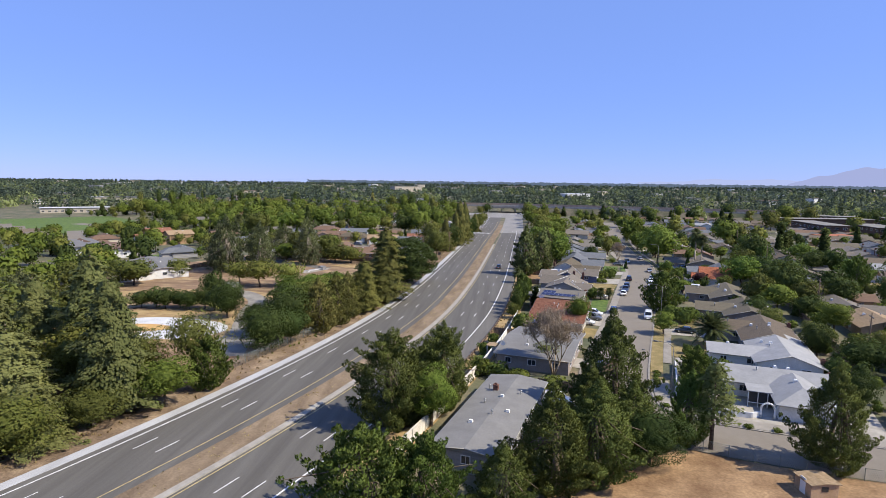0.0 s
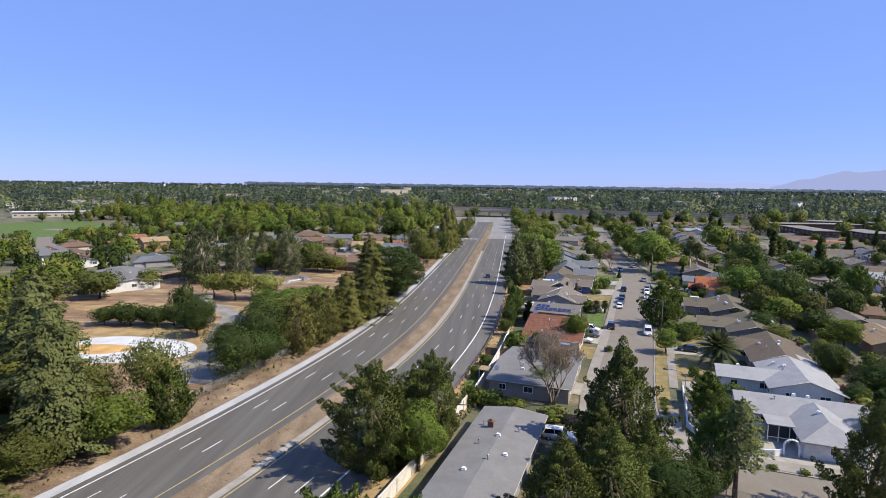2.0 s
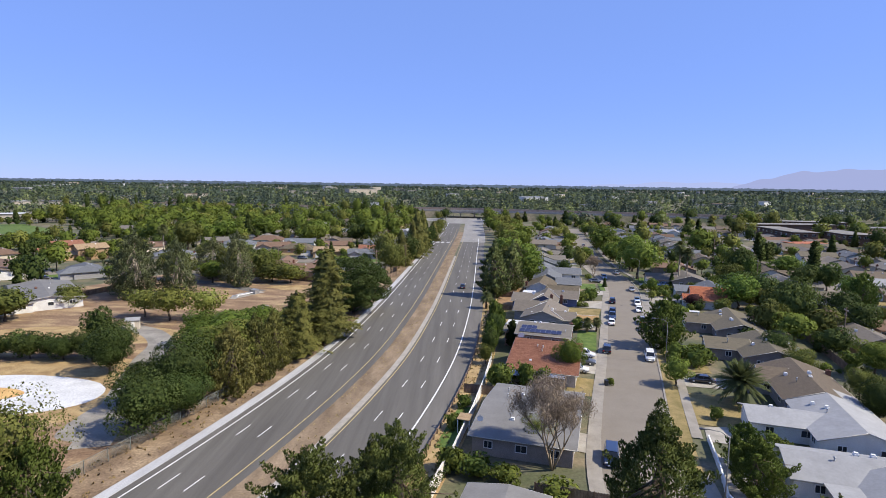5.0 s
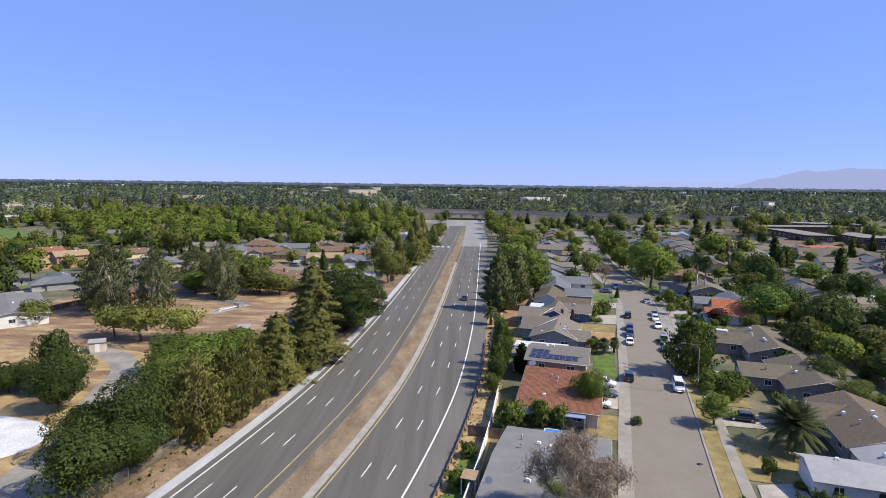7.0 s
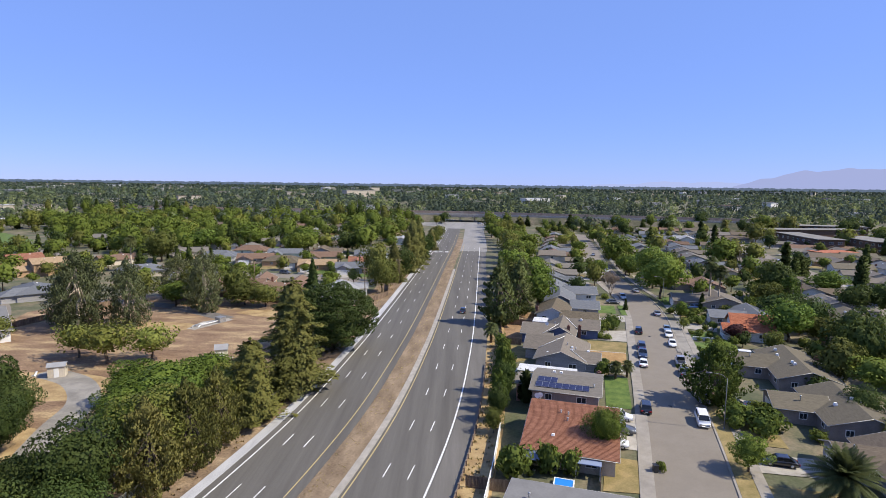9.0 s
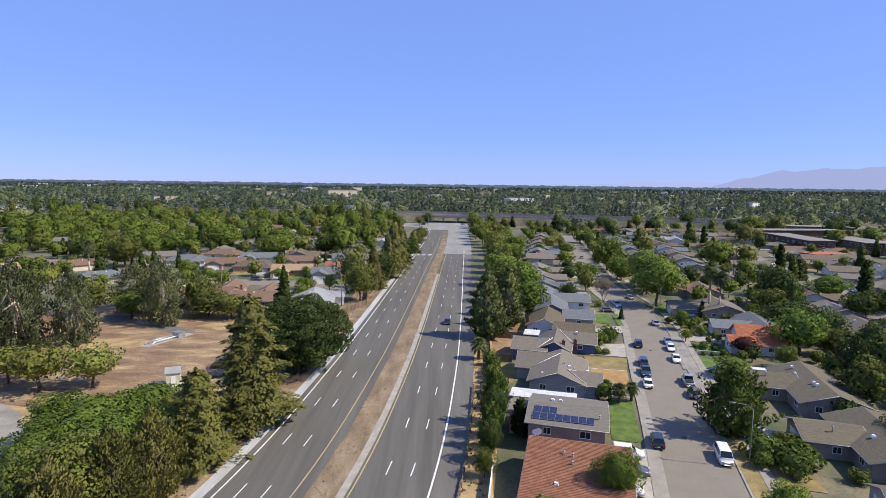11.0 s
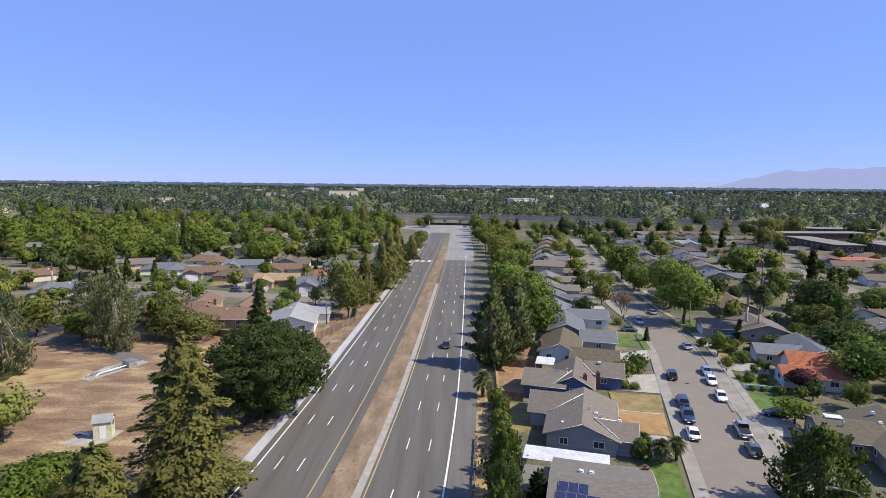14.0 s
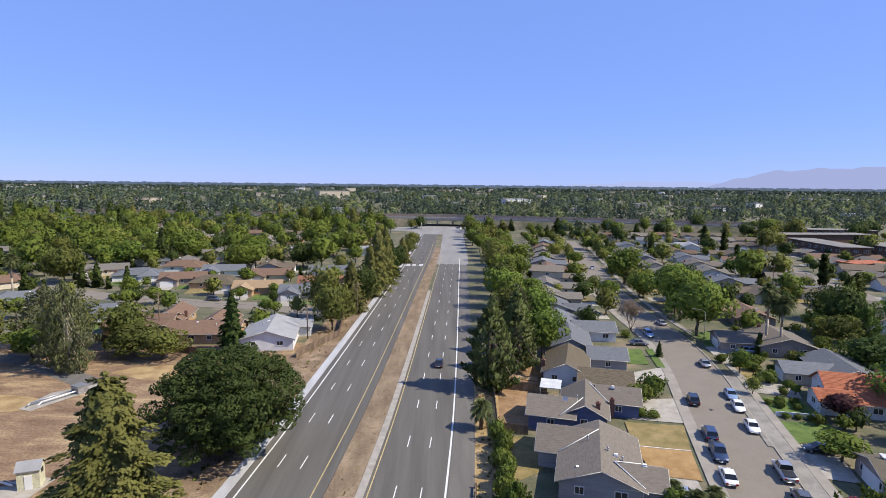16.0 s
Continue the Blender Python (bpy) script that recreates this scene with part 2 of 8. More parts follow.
LEAVES = {
    "broad": leaf("bright_green_leaves", (0.080, 0.118, 0.019), (0.178, 0.222, 0.042)),
    "street": leaf("maple_leaves", (0.076, 0.122, 0.020), (0.170, 0.222, 0.044)),
    "oak": leaf("oak_leaves", (0.077, 0.094, 0.021), (0.171, 0.177, 0.046)),
    "yellow": leaf("yellowing_leaves", (0.122, 0.140, 0.028), (0.245, 0.246, 0.060)),
    "dark": leaf("dark_green_leaves", (0.035, 0.056, 0.015), (0.082, 0.108, 0.028)),
    "pine": leaf("pine_needles", (0.058, 0.080, 0.021), (0.132, 0.150, 0.041)),
    "redwood": leaf("brownish_conifer_needles", (0.100, 0.104, 0.030), (0.220, 0.204, 0.062)),
    "feathery": leaf("feathery_brown_green_leaves", (0.088, 0.094, 0.026), (0.196, 0.184, 0.056)),
    "larch": leaf("yellowing_conifer_needles", (0.098, 0.106, 0.026), (0.210, 0.198, 0.052)),
    "sequoia": leaf("redwood_needles", (0.080, 0.089, 0.023), (0.178, 0.174, 0.049)),
    "cedar": leaf("olive_cedar_needles", (0.094, 0.112, 0.036), (0.225, 0.228, 0.080)),
    "tamarisk": leaf("feathery_olive_leaves", (0.095, 0.112, 0.022), (0.205, 0.208, 0.050)),
    "plume": leaf("feathery_grey_green_leaves", (0.082, 0.105, 0.034), (0.180, 0.200, 0.075)),
    "deep": leaf("deep_green_needles", (0.038, 0.062, 0.017), (0.090, 0.120, 0.034)),
    "maple": leaf("dark_maple_leaves", (0.058, 0.094, 0.019), (0.132, 0.176, 0.040)),
    "airy": leaf("pale_pine_needles", (0.130, 0.160, 0.050), (0.260, 0.280, 0.105), 0.15, 0.55),
    "eucalyptus": leaf("eucalyptus_leaves", (0.074, 0.088, 0.038), (0.152, 0.162, 0.076)),
    "cypress": leaf("cypress_leaves", (0.044, 0.064, 0.020), (0.092, 0.116, 0.036)),
    "palm": leaf("palm_leaves", (0.062, 0.080, 0.028), (0.160, 0.172, 0.066)),
    "shrub": leaf("shrub_leaves", (0.072, 0.102, 0.019), (0.165, 0.192, 0.041)),
    "plum": leaf("purple_plum_leaves", (0.050, 0.020, 0.022), (0.110, 0.048, 0.046)),
    "flower": leaf("pink_flowers", (0.20, 0.055, 0.075), (0.36, 0.14, 0.16)),
    "grass": leaf("dry_grass_tufts", (0.24, 0.18, 0.08), (0.42, 0.33, 0.16), 0.2, 0.45),
    # the far woods: distance haze put into the leaf colours, paler and bluer
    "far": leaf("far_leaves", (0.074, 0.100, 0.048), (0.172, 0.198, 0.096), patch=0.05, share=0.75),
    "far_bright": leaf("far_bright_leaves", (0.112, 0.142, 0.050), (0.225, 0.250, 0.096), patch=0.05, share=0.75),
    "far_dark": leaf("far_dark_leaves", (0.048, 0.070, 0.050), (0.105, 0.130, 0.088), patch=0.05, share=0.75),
    "twig": leaf("dead_twigs", (0.23, 0.180, 0.120), (0.42, 0.345, 0.245), 0.1, 0.3),
}
ROOFS = {
    "grey": surface("grey_shingles", (0.134, 0.119, 0.098), (0.182, 0.162, 0.135), 1.2, 5.0, 0.9, 0.12, stretch=(1, 1, 14), vary=0.12, grain=0.09),
    "taupe": surface("taupe_shingles", (0.126, 0.107, 0.084), (0.182, 0.155, 0.123), 1.2, 5.0, 0.9, 0.12, stretch=(1, 1, 14), vary=0.12, grain=0.09),
    "umber": surface("dark_brown_shingles", (0.102, 0.078, 0.054), (0.151, 0.118, 0.082), 1.2, 5.0, 0.9, 0.12, stretch=(1, 1, 14), vary=0.1, grain=0.09),
    "brown": surface("brown_shingles", (0.120, 0.073, 0.048), (0.187, 0.118, 0.077), 1.2, 5.0, 0.9, 0.12, stretch=(1, 1, 14), vary=0.12, grain=0.09),
    "olive": surface("olive_shingles", (0.100, 0.085, 0.057), (0.144, 0.122, 0.084), 1.2, 5.0, 0.9, 0.12, stretch=(1, 1, 14), vary=0.1, grain=0.09),
    "slate": surface("blue_grey_shingles", (0.100, 0.105, 0.112), (0.152, 0.158, 0.166), 1.2, 5.0, 0.9, 0.12, stretch=(1, 1, 14), vary=0.12, grain=0.09),
    "pale": surface("pale_composite_roof", (0.245, 0.243, 0.240), (0.315, 0.313, 0.309), 0.5, 3.0, 0.85, 0.1, vary=0.05, contrast=0.45, grain=0.05),
    "gravel": surface("flat_gravel_roof", (0.152, 0.146, 0.138), (0.202, 0.195, 0.184), 0.4, 4.0, 0.9, 0.1, vary=0.08, contrast=0.45, grain=0.06),
    "moss": surface("mossy_shakes", (0.073, 0.059, 0.037), (0.151, 0.120, 0.080), 1.6, 6.0, 0.95, 0.5, stretch=(1, 1, 8), grain=0.09),
    "tan": surface("tan_shingles", (0.25, 0.17, 0.09), (0.35, 0.25, 0.15), 1.2, 5.0, 0.9, 0.3, stretch=(1, 1, 14), vary=0.1),
    "tile": surface("terracotta_tile", (0.185, 0.076, 0.042), (0.270, 0.122, 0.072), 1.0, 6.0, 0.85, 0.3, stretch=(1, 1, 6)),
    "red": surface("red_orange_tile", (0.29, 0.088, 0.040), (0.41, 0.150, 0.072), 1.0, 6.0, 0.85, 0.3, stretch=(1, 1, 6)),
    "white": surface("white_patio_roof", (0.46, 0.46, 0.46), (0.60, 0.60, 0.60), 0.6, 5.0, 0.8, 0.1),
}
WALLS = {
    "white": surface("white_stucco", (0.58, 0.57, 0.54), (0.70, 0.69, 0.66), 0.5, 9.0, 0.9, 0.2),
    "cream": surface("cream_stucco", (0.45, 0.39, 0.30), (0.56, 0.49, 0.39), 0.5, 9.0, 0.9, 0.2, vary=0.12),
    "grey": surface("grey_siding", (0.26, 0.25, 0.25), (0.35, 0.34, 0.335), 0.5, 9.0, 0.9, 0.2, stretch=(0.4, 0.4, 6), vary=0.1),
    "taupe": surface("taupe_siding", (0.25, 0.205, 0.175), (0.34, 0.285, 0.245), 0.5, 9.0, 0.9, 0.2, vary=0.1),
    "pink": surface("dusty_pink_stucco", (0.34, 0.235, 0.21), (0.42, 0.30, 0.27), 0.5, 9.0, 0.9, 0.2),
    "blue": surface("blue_siding", (0.085, 0.105, 0.185), (0.115, 0.140, 0.235), 0.5, 9.0, 0.85, 0.2, stretch=(0.4, 0.4, 6)),
    "tan": surface("tan_stucco", (0.34, 0.22, 0.12), (0.44, 0.30, 0.18), 0.5, 9.0, 0.9, 0.2, vary=0.12),
}


# ---- mesh helpers ----
def mesh_of(name, verts, faces, material=None, smooth=False):
    me = bpy.data.meshes.new(name)
    me.from_pydata([tuple(map(float, v)) for v in verts], [], faces)
    if material:
        me.materials.append(material)
    if smooth:
        me.polygons.foreach_set("use_smooth", [True] * len(me.polygons))
    me.update()
    return me


def quads(name, v, material, soft=None):
    """A mesh of loose quads from an array of shape (n, 4, 3)."""
    n = len(v)
    me = bpy.data.meshes.new(name)
    me.vertices.add(4 * n)
    me.vertices.foreach_set("co", v.astype(np.float32).ravel())
    me.loops.add(4 * n)
    me.loops.foreach_set("vertex_index", np.arange(4 * n, dtype=np.int32))
    me.polygons.add(n)
    me.polygons.foreach_set("loop_start", np.arange(0, 4 * n, 4, dtype=np.int32))
    me.materials.append(material)
    me.update(calc_edges=True)
    me.validate()
    if soft is not None:
        me.normals_split_custom_set_from_vertices(np.repeat(soft, 4, axis=0).tolist())
    return me


def thing(name, m, label, category, group="", kind=""):
    ob = new(name)
    ob.matrix_basis = m
    ob.empty_display_size = 0.3
    return tagged(ob, label, category, group, kind)


def piece(name, me, parent, m=None, label=""):
    """One mesh as a part of a thing or of a part."""
    ob = new(name, me)
    ob.parent = parent
    if m is not None:
        ob.matrix_basis = m
    return tagged(ob, label)


def slab(name, me, label, category="", kind="structure"):
    return tagged(new(name, me), label, category or name.replace("_", " "), "", kind)


def boxes(name, items, material):
    """One mesh of boxes (x0, x1, y0, y1, z0, z1)."""
    v, f = [], []
    for x0, x1, y0, y1, z0, z1 in items:
        k = len(v)
        v += [(x0, y0, z0), (x1, y0, z0), (x1, y1, z0), (x0, y1, z0), (x0, y0, z1), (x1, y0, z1), (x1, y1, z1), (x0, y1, z1)]
        f += [(k, k + 3, k + 2, k + 1), (k + 4, k + 5, k + 6, k + 7), (k, k + 1, k + 5, k + 4), (k + 1, k + 2, k + 6, k + 5), (k + 2, k + 3, k + 7, k + 6), (k + 3, k, k + 4, k + 7)]
    return mesh_of(name, v, f, material)


def tubes(name, rods, material, sides=6):
    """One mesh of tapered rods (p0, p1, r0, r1)."""
    v, f = [], []
    for p0, p1, r0, r1 in rods:
        a, b = Vector(p0), Vector(p1)
        d = (b - a).normalized()
        s = d.orthogonal().normalized()
        t = d.cross(s)
        k = len(v)
        for p, r in ((a, r0), (b, r1)):
            for i in range(sides):
                w = 2 * math.pi * i / sides
                v.append(p + s * (r * math.cos(w)) + t * (r * math.sin(w)))
        for i in range(sides):
            j = (i + 1) % sides
            f.append((k + i, k + j, k + sides + j, k + sides + i))
        f.append(tuple(k + sides + i for i in range(sides)))
        f.append(tuple(k + i for i in reversed(range(sides))))
    return mesh_of(name, v, f, material, smooth=True)


# ---- the expressway: its axis as a smooth run of stations ----
def axis_x(y):
    ys = (-60, 0, 30, 45, 59, 73.5, 88, 102, 116, 130, 144.5, 159, 173.5, 188, 202.6, 217.2, 231.8, 246.4, 267.7, 306, 348, 395, 450, 520, 600, 700)
    xs = (-107, -66, -49.5, -42.2, -35.8, -30.1, -25.07, -20.75, -17.0, -13.65, -10.65, -8.2, -6.2, -4.7, -3.44, -2.5, -1.75, -1.05, -0.1, 1.5, 3.2, 5.3, 7.4, 9.0, 10.5, 12.5)
    return float(np.interp(y, ys, xs))


_grid = np.arange(-60, 701, 2.0)
_raw = np.array([axis_x(y) for y in _grid])
_kernel = np.exp(-0.5 * (np.arange(-12, 13) / 5.0) ** 2)
_kernel /= _kernel.sum()
_pad = np.concatenate((_raw[0] + (_raw[1] - _raw[0]) * np.arange(-12, 0), _raw, _raw[-1] + (_raw[-1] - _raw[-2]) * np.arange(1, 13)))
_smooth = np.convolve(_pad, _kernel, "valid")


def cx(y):
    return float(np.interp(y, _grid, _smooth))


def road_point(y, off):
    """The point at an offset to the right of the axis, square to it."""
    s = (cx(y + 2) - cx(y - 2)) / 4
    k = 1 / math.sqrt(1 + s * s)
    # both carriageways bear a little to the west here
    w = min(1.0, max(0.0, (y - 160) / 45))
    off -= (0.55 if off < 1.5 else 0.45) * w * w * (3 - 2 * w)
    return cx(y) + off * k, y - off * s * k


def ribbon(name, o0, o1, z, y0, y1, material, step=4.0, z1=None, crown=0.0):
    n = max(1, int((y1 - y0) / step))
    v, f = [], []
    for i in range(n + 1):
        y = y0 + (y1 - y0) * i / n
        for o, h in ((o0, z), (o1, z if z1 is None else z1)):
            px, py = road_point(y, o)
            v.append((px, py, h))
    for i in range(n):
        k = 2 * i
        f.append((k, k + 1, k + 3, k + 2))
    return mesh_of(name, v, f, material)


def kerb_run(name, o0, o1, z0, z1, y0, y1, material):
    """A strip with two upright sides."""
    n = max(1, int((y1 - y0) / 4))
    v, f = [], []
    for i in range(n + 1):
        y = y0 + (y1 - y0) * i / n
        for o, h in ((o0, z0), (o0, z1), (o1, z1), (o1, z0)):
            px, py = road_point(y, o)
            v.append((px, py, h))
    for i in range(n):
        k = 4 * i
        for j in range(3):
            f.append((k + j, k + j + 1, k + j + 5, k + j + 4))
    return mesh_of(name, v, f, material)


# the ground sheet
def ground_sheet():
    v = [(-6000, -1500, 0), (6000, -1500, 0), (6000, 6500, 0), (-6000, 6500, 0)]
    return mesh_of("ground", v, [(0, 1, 2, 3)], GROUND)


slab("ground", ground_sheet(), "dry tan earth and yard ground reaching the horizon", "ground")
slab("verge", ribbon("verge_left", -24.0, -15.6, 0.03, -40, 560, VERGE), "bare brown dirt verge beside the carriageway")
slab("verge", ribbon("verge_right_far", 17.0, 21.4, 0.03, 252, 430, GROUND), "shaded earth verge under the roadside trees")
slab("verge", ribbon("verge_right", 17.0, 21.4, 0.03, -40, 253, DRY_GRASS), "dry straw-coloured grass verge below the boundary wall")
slab("gutter", kerb_run("gutter", -15.5, -13.9, 0.0, 0.12, -40, 560, GUTTER), "pale concrete gutter along the outer lane", "gutter")
slab("road", ribbon("road_left", -13.95, -1.7, 0.06, -50, 585, ASPHALT), "worn grey asphalt carriageway with three lanes", "road")
slab("road", ribbon("road_right", 3.05, 13.7, 0.06, -50, 400, ASPHALT), "worn grey asphalt carriageway with three lanes", "road")
slab("road_shoulder", ribbon("road_shoulder", 13.65, 17.0, 0.055, -50, 400, SHOULDER), "grey asphalt shoulder outside the edge line", "road shoulder")
slab("median", kerb_run("median", -1.75, 2.1, 0.02, 0.16, -50, 470, MEDIAN_EARTH), "bare brown dirt median strip", "median")
slab("median_kerb", kerb_run("median_kerb", 2.1, 3.1, 0.02, 0.20, -50, 330, CONCRETE), "pale concrete strip along the median", "kerb")
slab("road", ribbon("road_apron", 2.0, 17.6, 0.058, 398, 585, WORN_CONCRETE), "worn pale concrete paving before the crossing", "road")


def crossing():
    v = []
    for y, w0, w1 in ((560, -17, 20), (585, -24, 34), (600, -60, 52), (645, -60, 52)):
        v += [(cx(y) + w0, y, 0.064), (cx(y) + w1, y, 0.064)]
    return mesh_of("crossing", v, [(0, 1, 3, 2), (2, 3, 5, 4), (4, 5, 7, 6)], WORN_CONCRETE)


slab("road", crossing(), "wide pale concrete road crossing under the bridge", "road")


def line(o, width, y0, y1, material, label):
    slab("road_marking", ribbon("road_marking", o - width / 2, o + width / 2, 0.072, y0, y1, material, 3.0), label, "road marking")


line(-12.8, 0.22, -40, 560, WHITE_PAINT, "solid white edge line")
line(-3.35, 0.15, -40, 500, YELLOW_PAINT, "solid yellow line beside the median")
line(-1.72, 0.12, -40, 470, PALE_LINE, "thin pale line at the median's edge")
line(3.55, 0.16, -40, 440, YELLOW_PAINT, "solid yellow line beside the median")
line(13.35, 0.26, -40, 420, WHITE_PAINT, "solid white edge line")


def dashes(o, first, y0, y1, label):
    """Painted lane dashes, 3.66 m long, one cycle of 14.63 m, starting from a known one."""
    v, f = [], []
    k = -20
    while True:
        # walk along the axis by arc length
        yc = arc_y(first, k * 14.63, o)
        k += 1
        if yc < y0:
            continue
        if yc > y1:
            break
        s = (cx(yc + 2) - cx(yc - 2)) / 4
        dy = 1.83 / math.sqrt(1 + s * s)
        b = len(v)
        for y, w in ((yc - dy, -0.075), (yc - dy, 0.075), (yc + dy, 0.075), (yc + dy, -0.075)):
            px, py = road_point(y, o + w)
            v.append((px, py, 0.072))
        f.append((b, b + 1, b + 2, b + 3))
    slab("lane_marking", mesh_of("lane_marking", v, f, WHITE_PAINT), label, "lane marking")


_ys = np.arange(-55, 696, 1.0)


def arc_y(first, dist, o):
    """The station whose point at the offset lies a distance along the lane from the one at world y = first."""
    p = np.array([road_point(y, o) for y in _ys])
    s = np.concatenate(([0], np.cumsum(np.hypot(*np.diff(p, axis=0).T))))
    s0 = np.interp(first, p[:, 1], s)
    if s0 + dist < s[0]:
        return -1e3
    if s0 + dist > s[-1]:
        return 1e4
    return float(np.interp(s0 + dist, s, _ys))


dashes(-10.1, 203.0, -30, 520, "white dashed lane line")
dashes(-6.85, 202.6, -30, 520, "white dashed lane line")
dashes(6.92, 194.7, -30, 420, "white dashed lane line")
dashes(10.25, 194.3, -30, 420, "white dashed lane line")


def arrows():
    v, f = [], []
    for o in (-11.4, -8.5, -5.1):
        for dy in (0, 3.4):
            b = len(v)
            for y, w in ((392 + dy, -0.9), (392 + dy, 0.9), (394 + dy, 0.9), (394 + dy, -0.9)):
                px, py = road_point(y, o + w)
                v.append((px, py, 0.073))
            f.append((b, b + 1, b + 2, b + 3))
    return mesh_of("road_marking", v, f, WHITE_PAINT)


slab("road_marking", arrows(), "worn white painted blocks in the lanes", "road marking")


# ---- the side street ----
def path_strip(name, pts, half, z, material, side=0.0, thick=0.0):
    """A strip of a given half width along a smooth run of points."""
    p = smooth_run(pts)
    v, f = [], []
    for i, (x, y) in enumerate(p):
        a, b = p[max(0, i - 1)], p[min(len(p) - 1, i + 1)]
        d = np.array(b) - np.array(a)
        d = d / np.hypot(*d)
        nx, ny = d[1], -d[0]
        for w in (side - half, side + half):
            v.append((x + nx * w, y + ny * w, z))
            if thick:
                v.append((x + nx * w, y + ny * w, z - thick))
    k = 4 if thick else 2
    for i in range(len(p) - 1):
        a = k * i
        if thick:
            f += [(a, a + 2, a + 6, a + 4), (a + 1, a, a + 4, a + 5), (a + 2, a + 3, a + 7, a + 6)]
        else:
            f.append((a, a + 1, a + 3, a + 2))
    return mesh_of(name, v, f, material)


def smooth_run(pts, step=2.0):
    """Catmull-Rom through the points."""
    out = []
    q = [2 * np.array(pts[0], float) - np.array(pts[1], float), *[np.array(a, float) for a in pts], 2 * np.array(pts[-1], float) - np.array(pts[-2], float)]
    for i in range(1, len(q) - 2):
        n = max(2, int(np.hypot(*(q[i + 1] - q[i])) / step))
        for j in range(n):
            t = j / n
            out.append(tuple(0.5 * (2 * q[i] + (q[i + 1] - q[i - 1]) * t + (2 * q[i - 1] - 5 * q[i] + 4 * q[i + 1] - q[i + 2]) * t * t + (3 * q[i] - q[i - 1] - 3 * q[i + 1] + q[i + 2]) * t ** 3)))
    out.append(tuple(q[-2]))
    return out


STREET = [(90, 88.5), (70, 92.2), (52, 96.2), (42, 98.8), (34.5, 101.5), (30.2, 106), (29.2, 113), (30.6, 123), (33.4, 134), (37, 147), (41, 161), (46.2, 180), (52.2, 203), (58, 225), (62.3, 241), (65.3, 256), (67, 270), (67.6, 290), (69, 310), (71.5, 335), (76, 365), (82, 400), (88, 440), (94, 480), (99, 520)]
slab("street", path_strip("street", STREET, 4.95, 0.05, ASPHALT_STREET), "pale worn asphalt residential street", "street")
# the run of points goes from the corner northwards, so right of it is the east side
slab("pavement", path_strip("pavement_west", STREET[5:], 0.95, 0.16, SIDEWALK, -5.9, 0.15), "pale concrete kerb and pavement", "pavement")
slab("pavement", path_strip("pavement_east", STREET[8:], 0.75, 0.15, SIDEWALK, 8.3, 0.12), "pale concrete pavement behind a planted strip", "pavement")
slab("kerb", path_strip("kerb_east", STREET, 0.16, 0.17, SIDEWALK, 5.1, 0.15), "grey concrete kerb", "kerb")
slab("planting_strip", path_strip("planting_strip", STREET[7:12], 1.1, 0.14, DRY_LAWN, 6.4, 0.1), "dry grass strip between kerb and pavement", "planting strip")
slab("planting_strip", path_strip("planting_strip_pebbles", STREET[11:15], 1.1, 0.138, GRAVEL, 6.4, 0.1), "grey pebble strip between kerb and pavement", "planting strip")
slab("pavement", path_strip("pavement_corner", STREET[:8], 1.4, 0.155, SIDEWALK, 6.8, 0.12), "pale concrete pavement round the corner", "pavement")


# ---- plants ----
rng = np.random.default_rng(7)


def unit(a):
    return a / np.maximum(1e-9, np.linalg.norm(a, axis=-1, keepdims=True))


def cards(p, n, size, jitter=0.6, aspect=1.0, droop=None):
    """Pointed leaf clumps at points p, facing about n."""
    return cards_soft(p, n, size, jitter, aspect, droop)[0]


def cards_soft(p, n, size, jitter=0.6, aspect=1.0, droop=None):
    """Leaf clumps, and the ways in which the foliage round each one faces."""
    k = len(p)
    base = n
    n = unit(n + rng.normal(0, jitter, (k, 3)))
    if droop is None:
        t = unit(np.cross(n, rng.normal(0, 1, (k, 3))))
    else:
        t = unit(droop + rng.normal(0, 0.25, (k, 3)))
    b = unit(np.cross(n, t))
    s = (size * rng.uniform(0.55, 1.35, (k, 1)))
    a1, a2 = t * s * 0.5 * aspect, b * s * 0.5
    w = rng.uniform(0.5, 1.0, (k, 1))
    soft = unit(base * 0.8 + n * 0.45 + np.array((0, 0, 0.12)))
    return np.stack((p - a1, p - a2 * w, p + a1, p + a2 * w), axis=1), soft


def lobes_points(lobes, count):
    """Points and outward ways over the joint skin of ellipsoids (centre, radii)."""
    area = np.array([(r[0] * r[1] + r[0] * r[2] + r[1] * r[2]) for _, r in lobes])
    pick = rng.choice(len(lobes), count, p=area / area.sum())
    c = np.array([l[0] for l in lobes])[pick]
    r = np.array([l[1] for l in lobes])[pick]
    d = unit(rng.normal(0, 1, (count, 3)))
    rad = rng.uniform(0.82, 1.03, (count, 1))
    p = c + d * r * rad
    n = unit(d / r)
    keep = np.ones(count, bool)
    for i, (cc, rr) in enumerate(lobes):
        q = (((p - np.array(cc)) / np.array(rr)) ** 2).sum(1)
        keep &= (q > 0.55) | (pick == i)
    return p[keep], n[keep]


